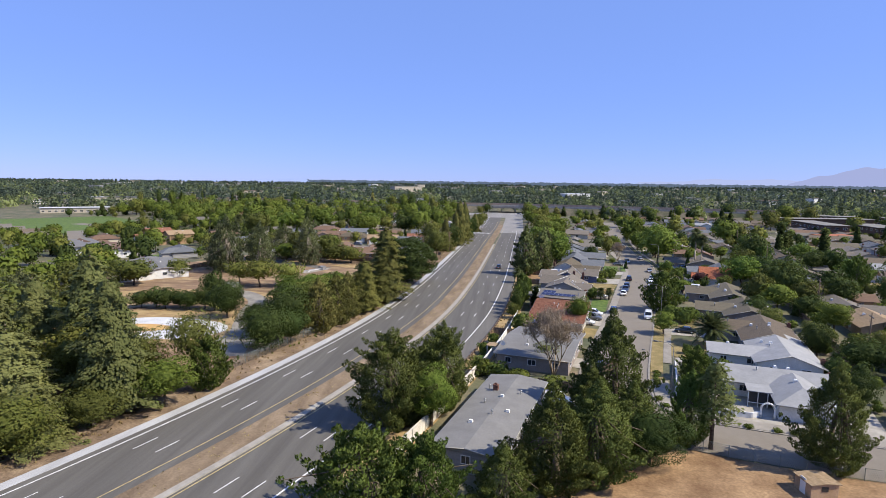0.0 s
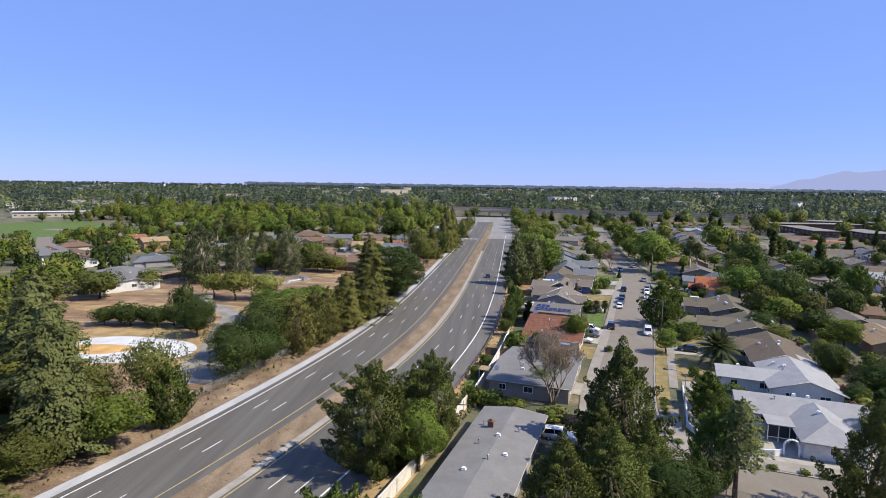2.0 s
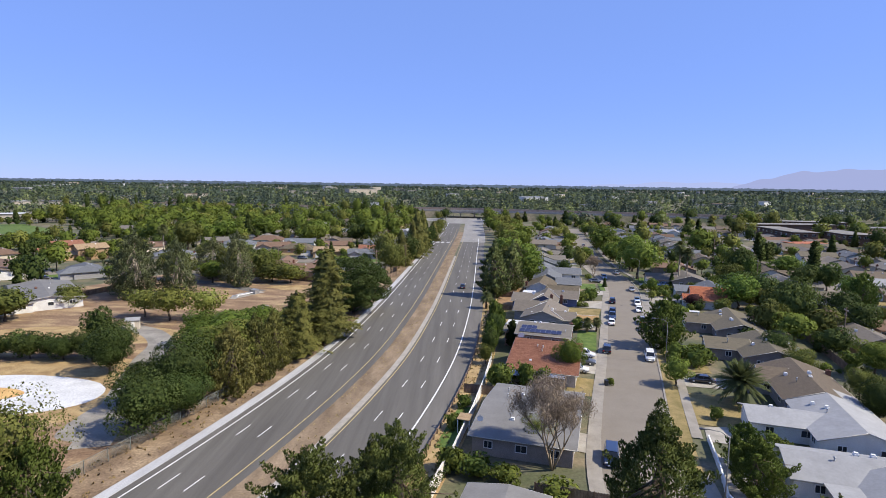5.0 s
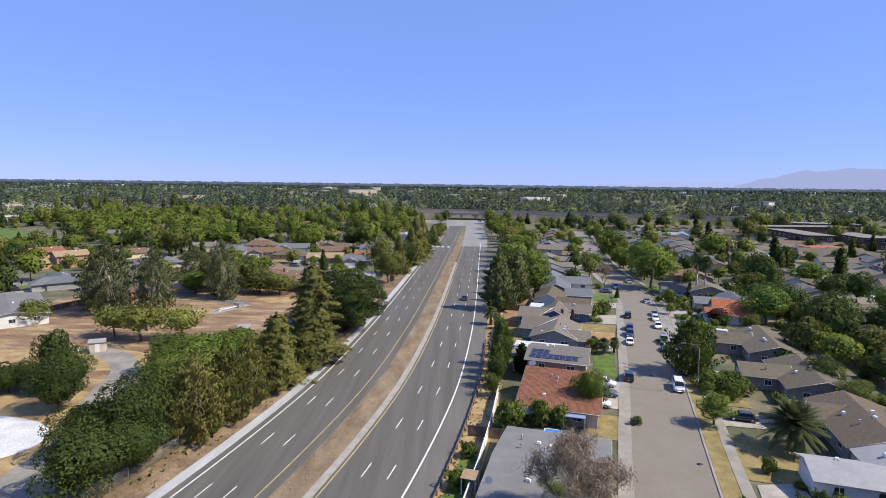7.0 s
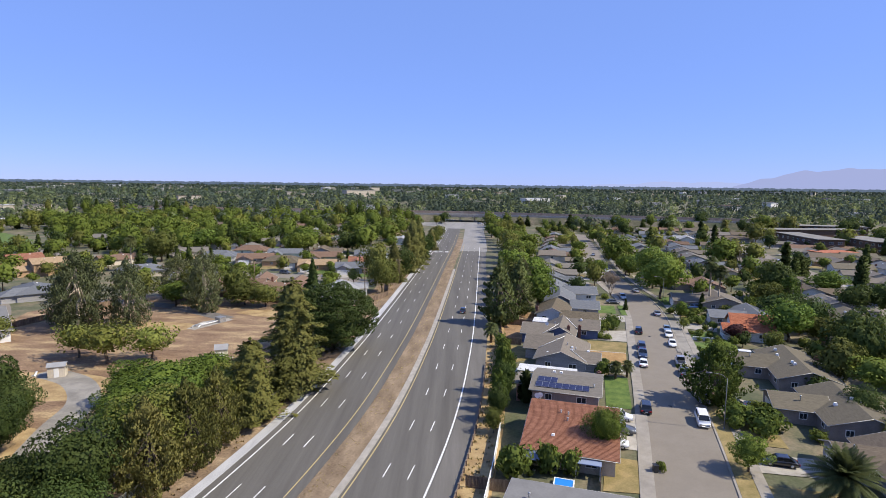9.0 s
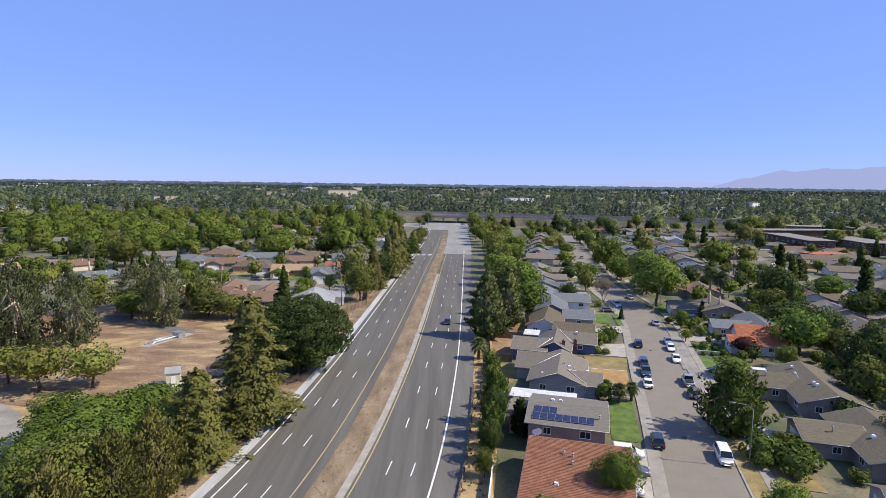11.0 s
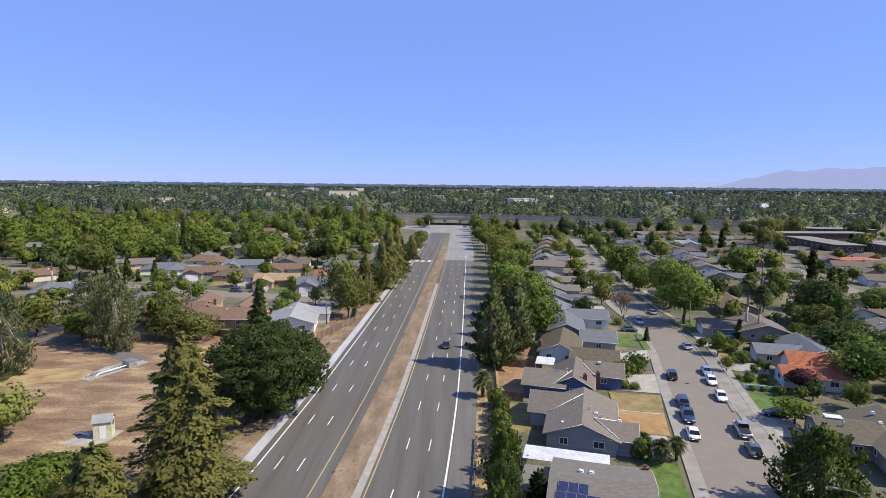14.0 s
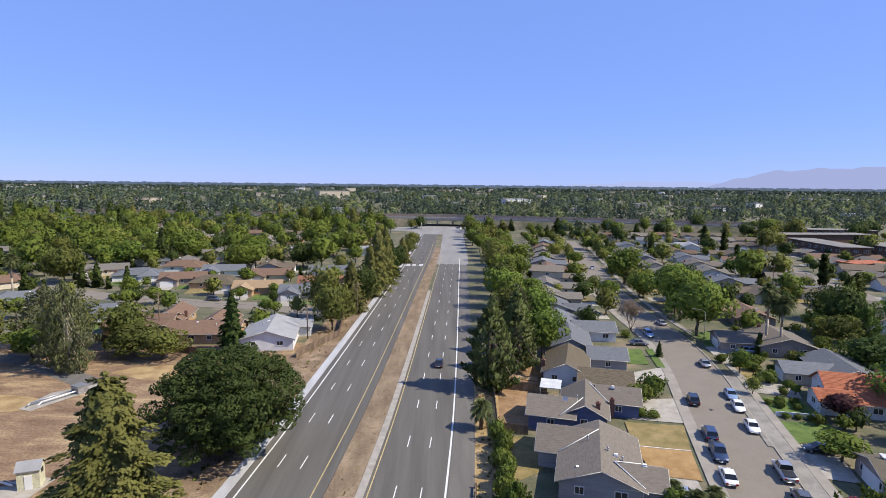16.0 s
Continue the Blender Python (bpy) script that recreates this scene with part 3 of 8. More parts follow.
def trunk_mesh(name, h, r, limbs, material, lean=0.0, seed=0):
    """A tapered bent trunk and limbs that reach the given points."""
    rd = random.Random(seed)
    rods = []
    p = Vector((0, 0, -0.3))
    n = 4
    for i in range(n):
        q = Vector((lean * (i + 1) / n + rd.uniform(-0.05, 0.05) * h, rd.uniform(-0.05, 0.05) * h, h * (i + 1) / n))
        rods.append((p, q, r * (1 - 0.16 * i), r * (1 - 0.16 * (i + 1))))
        p = q
    for e in limbs:
        e = Vector(e)
        s = Vector((p.x * 0.8, p.y * 0.8, h * rd.uniform(0.6, 1.0)))
        mid = (s + e) / 2 + Vector((0, 0, -0.08 * (e - s).length))
        rods += [(s, mid, r * 0.42, r * 0.27), (mid, e, r * 0.27, r * 0.1)]
    return tubes(name, rods, material)


TEMPLATES = {}


FINE = 1.0  # 1: the plain pattern; below 1: more and smaller leaf clumps


def wanted(kind):
    return FINE > 0.5 or kind in CLOSE_KINDS


def template(kind, trunk, crown, label, size):
    """A pattern for trees: its meshes alone."""
    TEMPLATES.setdefault(kind + ("" if FINE == 1 else "_near" if FINE > 0.5 else "_close"), []).append((trunk, crown, label, size))


def round_crown(kind, key, h, r, base, count, size, bumps, seed, label, bark=None, flat=1.0):
    if not wanted(kind):
        return
    count, size = int(count / FINE ** 2 * 0.8), size * FINE
    rd = random.Random(seed)
    mid = base + (h - base) * 0.52
    rz = (h - base) / 2
    lobes = [((0, 0, mid), (r * 0.72, r * 0.72, rz * 0.86))]
    for i in range(bumps):
        w = 2 * math.pi * (i * 0.618 + rd.uniform(-0.06, 0.06))
        u = rd.uniform(-0.75, 0.9)
        k = math.sqrt(max(0.05, 1 - u * u))
        br = r * rd.uniform(0.30, 0.50)
        d = rd.uniform(0.55, 0.80)
        lobes.append(((math.cos(w) * k * r * d, math.sin(w) * k * r * d, mid + u * rz * 0.72 * flat), (br, br, br * rd.uniform(0.6, 0.85))))
    p, n = lobes_points(lobes, count)
    v, soft = cards_soft(p, n, size, 0.45)
    m = int(count * 0.42)
    inner = rng.normal(0, 1, (m, 3))
    inner = unit(inner) * np.array((r * 0.62, r * 0.62, rz * 0.72)) * rng.uniform(0.55, 1.12, (m, 1)) + np.array((0, 0, mid))
    v2, soft2 = cards_soft(inner, unit(inner - np.array((0, 0, mid))), size * 1.7, 0.3)
    crown = quads("crown", np.concatenate((v, v2)), LEAVES[key], np.concatenate((soft, soft2)))
    limbs = [(l[0][0] * 0.8, l[0][1] * 0.8, l[0][2]) for l in lobes[1:6]]
    template(kind, trunk_mesh("trunk", base + (h - base) * 0.35, 0.028 * h + 0.06, limbs, bark or BARK, seed=seed), crown, label, (h, r))


def cone_tree(kind, key, h, r, levels, droop, count, size, seed, label, base=0.06, power=0.8, gap=0.12, ragged=0.0):
    """A conifer: whorls of boughs, each a spray of needles."""
    if not wanted(kind):
        return
    count, size = int(count / FINE ** 2 * 0.9), size * FINE
    rd = random.Random(seed)
    p, n, dr, ends = [], [], [], []
    for i in range(levels):
        u = i / (levels - 1)
        z0 = h * (base + (0.97 - base) * u)
        reach = r * (1 - u) ** power + 0.25
        for j in range(rd.randint(6, 9)):
            w = rd.uniform(0, 2 * math.pi)
            L = reach * rd.uniform(0.62 - ragged, 1.12 + ragged * 0.5)
            if rd.random() < gap:
                continue
            per = max(4, int(count * L / (levels * 7 * r) * 2.0))
            s = np.sort(rng.uniform(0.25, 1.0, per))
            side = rng.normal(0, 0.16 + ragged * 0.35, per) * L * (1.15 - s)
            q = np.stack((math.cos(w) * s * L - math.sin(w) * side, math.sin(w) * s * L + math.cos(w) * side, z0 - droop * L * s ** 1.6 + 0.10 * L * s + rng.normal(0, 0.10, per)), 1)
            p.append(q)
            up = np.tile((math.cos(w) * 0.7, math.sin(w) * 0.7, 0.62), (per, 1))
            n.append(up)
            dr.append(np.tile((math.cos(w), math.sin(w), -droop * 1.3), (per, 1)))
            if rd.random() < 0.3:
                ends.append((math.cos(w) * L * 0.7, math.sin(w) * L * 0.7, z0 - droop * L * 0.5))
    p, n, dr = np.concatenate(p), np.concatenate(n), np.concatenate(dr)
    v, soft = cards_soft(p, n, size, 0.35, 1.5, unit(dr))
    m = count // 3
    u = rng.uniform(0, 0.92, m)
    w = rng.uniform(0, 2 * math.pi, m)
    rr = (r * (1 - u) ** power) * rng.uniform(0.45, 0.72, m)
    q = np.stack((np.cos(w) * rr, np.sin(w) * rr, h * (base + 0.05 + (0.93 - base) * u)), 1)
    v2, soft2 = cards_soft(q, unit(np.stack((np.cos(w), np.sin(w), 0.4 + 0 * w), 1)), size * 1.6, 0.3)
    crown = quads("crown", np.concatenate((v, v2)), LEAVES[key], np.concatenate((soft, soft2)))
    rods = [((0, 0, -0.3), (0, 0, h * 0.5), 0.018 * h + 0.08, 0.011 * h), ((0, 0, h * 0.5), (0, 0, h * 0.97), 0.011 * h, 0.02)]
    rods += [((0, 0, e[2] + 0.3), e, 0.06, 0.02) for e in ends]
    template(kind, tubes("trunk", rods, BARK), crown, label, (h, r))


def tuft_pine(kind, key, h, r, count, size, seed, label, boughs=46, lift=0.45, power=0.66, core=0.56, bark=None):
    """A bushy pine: up-turned tufts on an egg-shaped crown with ragged leaders."""
    if not wanted(kind):
        return
    count, size = int(count / FINE ** 2 * 0.9), size * FINE
    rd = random.Random(seed)
    lobes = []
    for i in range(boughs):
        u = ((i + rd.uniform(0, 1)) / boughs) ** 1.1
        w = i * 2.399 + rd.uniform(-0.4, 0.4)
        reach = r * (1 - u) ** power * min(1, 0.66 + u * 2.2) * rd.uniform(0.62, 1.14)
        for k in (0.36, 0.58, 0.78, 0.95, 1.08):
            b = r * 0.20 * (1.2 - 0.88 * k) * (1.12 - 0.45 * u) * rd.uniform(0.85, 1.2)
            lobes.append(((math.cos(w) * reach * k, math.sin(w) * reach * k, h * (0.04 + 0.84 * u) + lift * reach * k * k), (b, b, b * 1.35)))
    lobes.append(((0, 0, h * 0.88), (r * 0.10, r * 0.10, h * 0.12)))
    lobes.append(((0, 0, h * 0.42), (r * core, r * core, h * 0.36)))
    p, n = lobes_points(lobes, count)
    up = unit(n * 0.5 + np.array((0, 0, 1.0)))
    v, soft = cards_soft(p, n, size, 0.45, 1.7, up)
    crown = quads("crown", v, LEAVES[key], soft)
    limbs = [l[0] for l in lobes[2:90:8]]
    template(kind, trunk_mesh("trunk", h * 0.75, 0.02 * h + 0.07, limbs, bark or BARK, seed=seed), crown, label, (h, r))


def layered_crown(kind, key, h, r, count, size, seed, label):
    """A broad low dome of flat, tufted shelves with gaps between them."""
    if not wanted(kind):
        return
    count, size = int(count / FINE ** 2 * 0.8), size * FINE
    rd = random.Random(seed)
    lobes = []
    for i in range(96):
        u = (i + 0.5) / 96
        w = i * 2.399 + rd.uniform(-0.25, 0.25)
        d = r * math.sqrt(u) * rd.uniform(0.86, 1.04)
        top = h * (0.30 + 0.62 * math.sqrt(max(0.0, 1 - min(1.0, d / r) ** 2.2)))
        z = top + rd.uniform(-0.07, 0.05) * h
        b = r * rd.uniform(0.11, 0.19)
        lobes.append(((math.cos(w) * d, math.sin(w) * d, z), (b, b, b * rd.uniform(0.42, 0.62))))
    for i in range(44):
        w = i * 2.399 + 0.7
        d = r * rd.uniform(0.55, 0.92)
        b = r * rd.uniform(0.10, 0.17)
        lobes.append(((math.cos(w) * d, math.sin(w) * d, h * rd.uniform(0.18, 0.45)), (b, b, b * 0.5)))
    p, n = lobes_points(lobes, count)
    v, soft = cards_soft(p, unit(n + np.array((0, 0, 0.35))), size, 0.5, 1.3)
    m = count // 5
    q = unit(rng.normal(0, 1, (m, 3))) * np.array((r * 0.74, r * 0.74, h * 0.36)) * rng.uniform(0.7, 1.05, (m, 1)) + np.array((0, 0, h * 0.42))
    v2, soft2 = cards_soft(q, unit(q - np.array((0, 0, h * 0.3))), size * 1.9, 0.3)
    crown = quads("crown", np.concatenate((v, v2)), LEAVES[key], np.concatenate((soft, soft2)))
    limbs = [l[0] for l in lobes[4:96:9]]
    template(kind, trunk_mesh("trunk", h * 0.34, 0.03 * h + 0.1, limbs, BARK, seed=seed), crown, label, (h, r))


CLOSE_KINDS = ("oak", "dark", "pine", "round_pine", "cedar", "spreading", "broad", "street", "tamarisk", "maple", "plume", "yellow", "thin_oak")

for FINE in (1.0, 0.54, 0.37):
    for s in range(3):
        round_crown("broad", "broad", 10, 4.6, 2.0, 2600, 0.62, 13 + s, 11 + s, "leafy bright green broadleaf tree")
    for s in range(2):
        round_crown("street", "street", 10, 5.6, 1.6, 3800, 0.55, 16, 21 + s, "dense green street tree with a broad crown")
    for s in range(3):
        round_crown("oak", "oak", 10, 6.0, 1.2, 3400, 0.60, 17, 31 + s, "olive-green oak with a wide uneven crown")
    round_crown("thin_oak", "oak", 10, 6.0, 3.2, 1700, 0.46, 15, 36, "airy olive-green oak with a thin crown")
    for s in range(2):
        round_crown("yellow", "yellow", 8, 5.5, 1.6, 1500, 0.52, 12, 41 + s, "spreading tree with thin yellowish leaves")
    for s in range(2):
        round_crown("dark", "dark", 10, 6.0, 0.8, 3800, 0.60, 17, 51 + s, "dense dark green round-crowned tree")
    tuft_pine("feathery", "feathery", 12, 5.4, 7600, 0.46, 96, "feathery brownish-green tree with a rounded crown", 52, 0.12, 0.40, 0.58)
    layered_crown("spreading", "deep", 10, 7.0, 13000, 0.40, 58, "large dark green tree with a broad uneven crown")
    tuft_pine("round_pine", "pine", 14, 5.0, 12500, 0.38, 124, "bushy dark green pine with a rounded crown", 50, 0.5, 0.36, 0.62)
    cone_tree("sequoia", "sequoia", 20, 5.6, 36, 0.20, 7600, 0.52, 94, "tall tapering redwood with layered brownish-green boughs", 0.03, 0.50, 0.10, 0.26)
    for s in range(2):
        tuft_pine("eucalyptus", "eucalyptus", 16, 6.5, 6800, 0.50, 61 + s, "tall grey-green eucalyptus with hanging leaves", 48, 0.05, 0.26, 0.60, PALE_BARK)
    for s in range(3):
        round_crown("shrub", "shrub", 3, 2.4, 0.1, 900, 0.45, 9, 71 + s, "rounded green garden shrub")
    round_crown("plum", "plum", 5, 2.6, 1.2, 1300, 0.45, 9, 81, "small tree with dark purple leaves")
    round_crown("flower", "flower", 3.5, 2.2, 0.6, 900, 0.40, 8, 82, "shrub covered in pink flowers")
    for s in range(3):
        cone_tree("redwood", "redwood", 18, 5.6, 32, 0.30, 5600, 0.66, 91 + s, "tall brownish-green cone-shaped redwood tree", 0.03, 0.62, 0.03)
    for s in range(2):
        cone_tree("cedar", "cedar", 14, 5.0, 24, 0.26, 8200, 0.36, 101 + s, "grey-green cedar with drooping tiered boughs", 0.08, 0.66, 0.24, 0.3)
    for s in range(2):
        cone_tree("spruce", "dark", 16, 4.0, 26, 0.25, 3400, 0.68, 111 + s, "tall dark green conifer", 0.04, 0.85)
    for s in range(3):
        tuft_pine("pine", "pine", 14, 5.0, 11500, 0.40, 121 + s, "bushy dark green pine with upright tufts")
    for s in range(2):
        tuft_pine("plume", "plume", 18, 5.0, 8200, 0.50, 161 + s, "tall feathery grey-green roadside tree", 46, 0.25)
    tuft_pine("maple", "maple", 11, 5.0, 7200, 0.48, 171, "dense dark green street tree with rising branches", 44, 0.5, 0.42, 0.62)
    cone_tree("larch", "larch", 14, 5.0, 26, 0.30, 4600, 0.52, 165, "yellowish-green feathery conifer beside the expressway", 0.03, 0.5, 0.12, 0.3)
    cone_tree("cypress", "cypress", 14, 1.3, 40, -0.9, 2600, 0.60, 131, "narrow dark column-shaped cypress", 0.02, 0.35, 0.0)
    for s in range(3):
        round_crown("tamarisk", "tamarisk", 12, 5.6, 0.4, 3600, 0.62, 19, 141 + s, "feathery olive-brown bushy tree")
FINE = 1.0


for s in range(2):
    cone_tree("airy_pine", "airy", 12, 4, 15, 0.12, 3600, 0.26, 151 + s, "open pale green pine on a bare trunk", 0.34, 0.62, 0.3, 0.25)


def fronds(name, count, length, width, z, key, arch, seed, folds=10, low=-25):
    """Feathered palm fronds that arch out from a crown."""
    rd = random.Random(seed)
    v = []
    for i in range(count):
        w = i * 2.399
        e = math.radians(rd.uniform(low, 82))
        d = np.array((math.cos(w) * math.cos(e), math.sin(w) * math.cos(e), math.sin(e)))
        L = length * rd.uniform(0.8, 1.08)
        side = unit(np.cross(d, (0, 0, 1.0)))
        for j in range(folds):
            t0, t1 = j / folds, (j + 1) / folds
            a = d * L * t0 + np.array((0, 0, z - arch * L * t0 * t0))
            b = d * L * t1 + np.array((0, 0, z - arch * L * t1 * t1))
            ww = width * math.sin(math.pi * (0.12 + 0.86 * t0)) + 0.05
            drop = np.array((0, 0, -0.35 * ww))
            for sg in (-1, 1):
                q = side * sg * ww + (b - a) * 1.1 + drop
                v.append((a, a + (b - a) * 0.85, a + (b - a) * 0.6 + q, a + (b - a) * 0.1 + q * 0.95))
    return quads(name, np.array(v), LEAVES[key])


template("date_palm", tubes("trunk", [((0, 0, -0.2), (0, 0, 2.2), 0.55, 0.45), ((0, 0, 2.2), (0, 0, 3.4), 0.45, 0.75)], BARK), fronds("crown", 150, 4.5, 0.42, 3.4, "palm", 0.30, 3, 20), "stout date palm with long arching fronds", (7.5, 5))
template("fan_palm", tubes("trunk", [((0, 0, -0.2), (0.1, 0, 5), 0.26, 0.2), ((0.1, 0, 5), (0, 0, 9.6), 0.2, 0.18), ((0, 0, 8.4), (0, 0, 9.7), 0.42, 0.3)], PALE_BARK), fronds("crown", 190, 1.9, 0.26, 9.6, "palm", 0.42, 5, 7, -62), "tall slim fan palm with a small head", (10.5, 1.8))
template("short_palm", tubes("trunk", [((0, 0, -0.2), (0, 0, 4.2), 0.34, 0.28)], BARK), fronds("crown", 170, 2.0, 0.28, 4.3, "palm", 0.45, 6, 7, -55), "short fan palm with a full round head", (6, 2.1))


def bare_tree():
    rd = random.Random(4)
    rods = []

    def grow(p, d, L, r, depth):
        q = p + d * L
        rods.append((p, q, r, r * 0.62))
        if depth == 0:
            return
        for i in range(3 if depth > 1 else 4):
            e = (d + Vector((rd.uniform(-0.8, 0.8), rd.uniform(-0.8, 0.8), rd.uniform(-0.15, 0.55)))).normalized()
            grow(q if i else p.lerp(q, 0.75), e, L * rd.uniform(0.58, 0.8), r * 0.55, depth - 1)

    for w in range(4):
        grow(Vector((0, 0, 0)), Vector((math.cos(w * 1.7) * 0.6, math.sin(w * 1.7) * 0.6, 1)).normalized(), 2.6, 0.16, 5)
    v = []
    for p0, p1, r0, r1 in rods:
        if r0 < 0.03:
            v.append((p0, p1))
    q = np.array([b for a, b in v])
    leaves = cards(q[rng.choice(len(q), 17000)] + rng.normal(0, 0.28, (17000, 3)), np.tile((0, 0, 0.4), (17000, 1)), 0.062, 1.0, 8.0)
    return tubes("trunk", rods, TWIG, 4), quads("crown", leaves, LEAVES["twig"])


_t, _c = bare_tree()
template("bare", _t, _c, "half-bare brown tree with a dense mesh of twigs", (8, 5))

CATEGORY = {"shrub": "shrub", "flower": "shrub", "date_palm": "palm tree", "fan_palm": "palm tree", "short_palm": "palm tree"}
STANDING = []


REST = {}


def rest_tree(kind, x, y, h, r):
    """A far tree that only joins the mass of its kind."""
    REST.setdefault(kind, []).append((x, y, h, r))
    STANDING.append((x, y, r))


def join_rest():
    """All far trees of a kind as one mass: fewer and larger leaf clumps, and their trunks."""
    for kind, rows in REST.items():
        out, rods, soft = [], [], []
        for x, y, h, r in rows:
            k = int(abs(x) * 7.3 + abs(y) * 3.1) % len(TEMPLATES[kind])
            trunk, crown, text, (th, tr) = TEMPLATES[kind][k]
            n = len(crown.vertices)
            co = np.empty(n * 3, np.float32)
            crown.vertices.foreach_get("co", co)
            q = co.reshape(-1, 4, 3)
            q = q[rng.choice(len(q), min(len(q), int(240 + 34 * h)), replace=False)]
            mid = q.mean(1, keepdims=True)
            grow = math.sqrt(len(co) / 12 / len(q)) * 0.86
            q = (mid + (q - mid) * grow) * np.array((r / tr, r / tr, h / th))
            w = x * 12.9898 + y * 78.233
            c, s = math.cos(w), math.sin(w)
            q = np.stack((q[..., 0] * c - q[..., 1] * s + x, q[..., 0] * s + q[..., 1] * c + y, q[..., 2]), -1)
            out.append(q)
            way = q.mean(1) - np.array((x, y, h * 0.42))
            face = np.cross(q[:, 1] - q[:, 0], q[:, 2] - q[:, 1])
            face = unit(face * np.sign((face * way).sum(1, keepdims=True) + 1e-9))
            soft.append(unit(unit(way / np.array((r, r, h * 0.5))) * 0.95 + face * 0.22 + np.array((0, 0, 0.12))))
            rods.append(((x, y, -0.1), (x, y, h * 0.55), 0.02 * h + 0.08, 0.05))
        ob = thing("garden_trees", Matrix(), f"mass of {TEMPLATES[kind][0][2]}s among the houses", "trees", "", "stuff")
        piece("crown", quads("crown", np.concatenate(out), crown.materials[0], np.concatenate(soft)), ob)
        piece("trunk", tubes("trunk", rods, BARK, 5), ob)


def tree(kind, x, y, h, r, group="", label=""):
    """A tree of a kind at its place, with its height and its crown's radius."""
    key = kind
    if (math.hypot(x - 8, max(0, y - 130)) < 86 or kind in ("spreading", "sequoia", "larch", "eucalyptus", "maple")) and kind not in ("shrub", "flower") and kind + "_near" in TEMPLATES:
        key = kind + "_near"
    if kind + "_close" in TEMPLATES and math.hypot(x - 12, max(0, y - 125)) < 40:
        key = kind + "_close"
    k = (int(abs(x) * 7.3 + abs(y) * 3.1)) % len(TEMPLATES[key])
    trunk, crown, text, (th, tr) = TEMPLATES[key][k]
    turn = (x * 12.9898 + y * 78.233) % 6.283
    m = Matrix.LocRotScale((x, y, 0), Euler((0, 0, turn)), (r / tr, r / tr, h / th))
    name = "shrub" if kind in ("shrub", "flower") else "palm_tree" if "palm" in kind else "tree"
    ob = thing(name, m, label or text, CATEGORY.get(kind, "tree"), group)
    piece("trunk", trunk, ob)
    piece("crown", crown, ob)
    STANDING.append((x, y, r))
    return ob


# ---- houses ----
def roof_mesh(p0, p1, q0, q1, ze, zr, along, hip0=0.0, hip1=0.0, over=0.55, material=None, t=0.16, peak=None):
    """A gable or hip roof with overhang and thickness; the ridge runs along x ('x') or y."""
    qm, half = (q0 + q1) / 2, (q1 - q0) / 2
    s = (zr - ze) / half
    if peak is not None:
        qm, s = peak, (zr - ze) / (peak - q0)
    e = ze - s * over
    a0, a1, b0, b1 = p0 - over, p1 + over, q0 - over, q1 + over
    v = [(a0, b0, e), (a1, b0, e), (a1, b1, e), (a0, b1, e), (p0 - over + hip0 * (half + over), qm, zr), (p1 + over - hip1 * (half + over), qm, zr)]
    n = len(v)
    v += [(x, y, z - t) for x, y, z in v]
    f = [(0, 1, 5, 4), (2, 3, 4, 5), (1, 2, 5), (3, 0, 4)]
    if not hip1:
        f[2] = (1, 2, 5)
    f += [tuple(i + n for i in reversed(g)) for g in f[:2]]
    if hip0:
        f.append((4 + n, 3 + n)[::-1] + (0 + n,))
    if hip1:
        f.append((5 + n, 2 + n, 1 + n))
    if not hip0:
        f.remove((3, 0, 4))
        f += [(0, 4, 4 + n, 0 + n), (4, 3, 3 + n, 4 + n)]
    if not hip1:
        f.remove((1, 2, 5))
        f += [(5, 1, 1 + n, 5 + n), (2, 5, 5 + n, 2 + n)]
    f += [(1, 0, n, 1 + n), (3, 2, 2 + n, 3 + n)]
    if hip0:
        f.append((0, 3, 3 + n, n))
    if hip1:
        f.append((2, 1, 1 + n, 2 + n))
    if along == "y":
        v = [(y, x, z) for x, y, z in v]
        f = [tuple(reversed(g)) for g in f]
    return mesh_of("roof", v, f, material)


def fascia_boards(p0, p1, q0, q1, ze, zr, along, hip0, hip1, peak=None, over=0.55):
    """The painted boards along a roof's eaves and gable edges."""
    qm, half = (q0 + q1) / 2, (q1 - q0) / 2
    s = (zr - ze) / half
    if peak is not None:
        qm, s = peak, (zr - ze) / (peak - q0)
    e = ze - s * over - 0.06
    a0, a1, b0, b1 = p0 - over, p1 + over, q0 - over, q1 + over
    edges = [((a0, b0, e), (a1, b0, e)), ((a0, b1, e), (a1, b1, e))]
    for a, hip in ((a0, hip0), (a1, hip1)):
        edges += [((a, b0, e), (a, b1, e))] if hip else [((a, b0, e), (a, qm, zr - 0.06)), ((a, qm, zr - 0.06), (a, b1, e))]
    if along == "y":
        edges = [((p[1], p[0], p[2]), (q[1], q[0], q[2])) for p, q in edges]
    return [tubes("fascia", [(p, q, 0.075, 0.075)], FASCIA, 4) for p, q in edges]


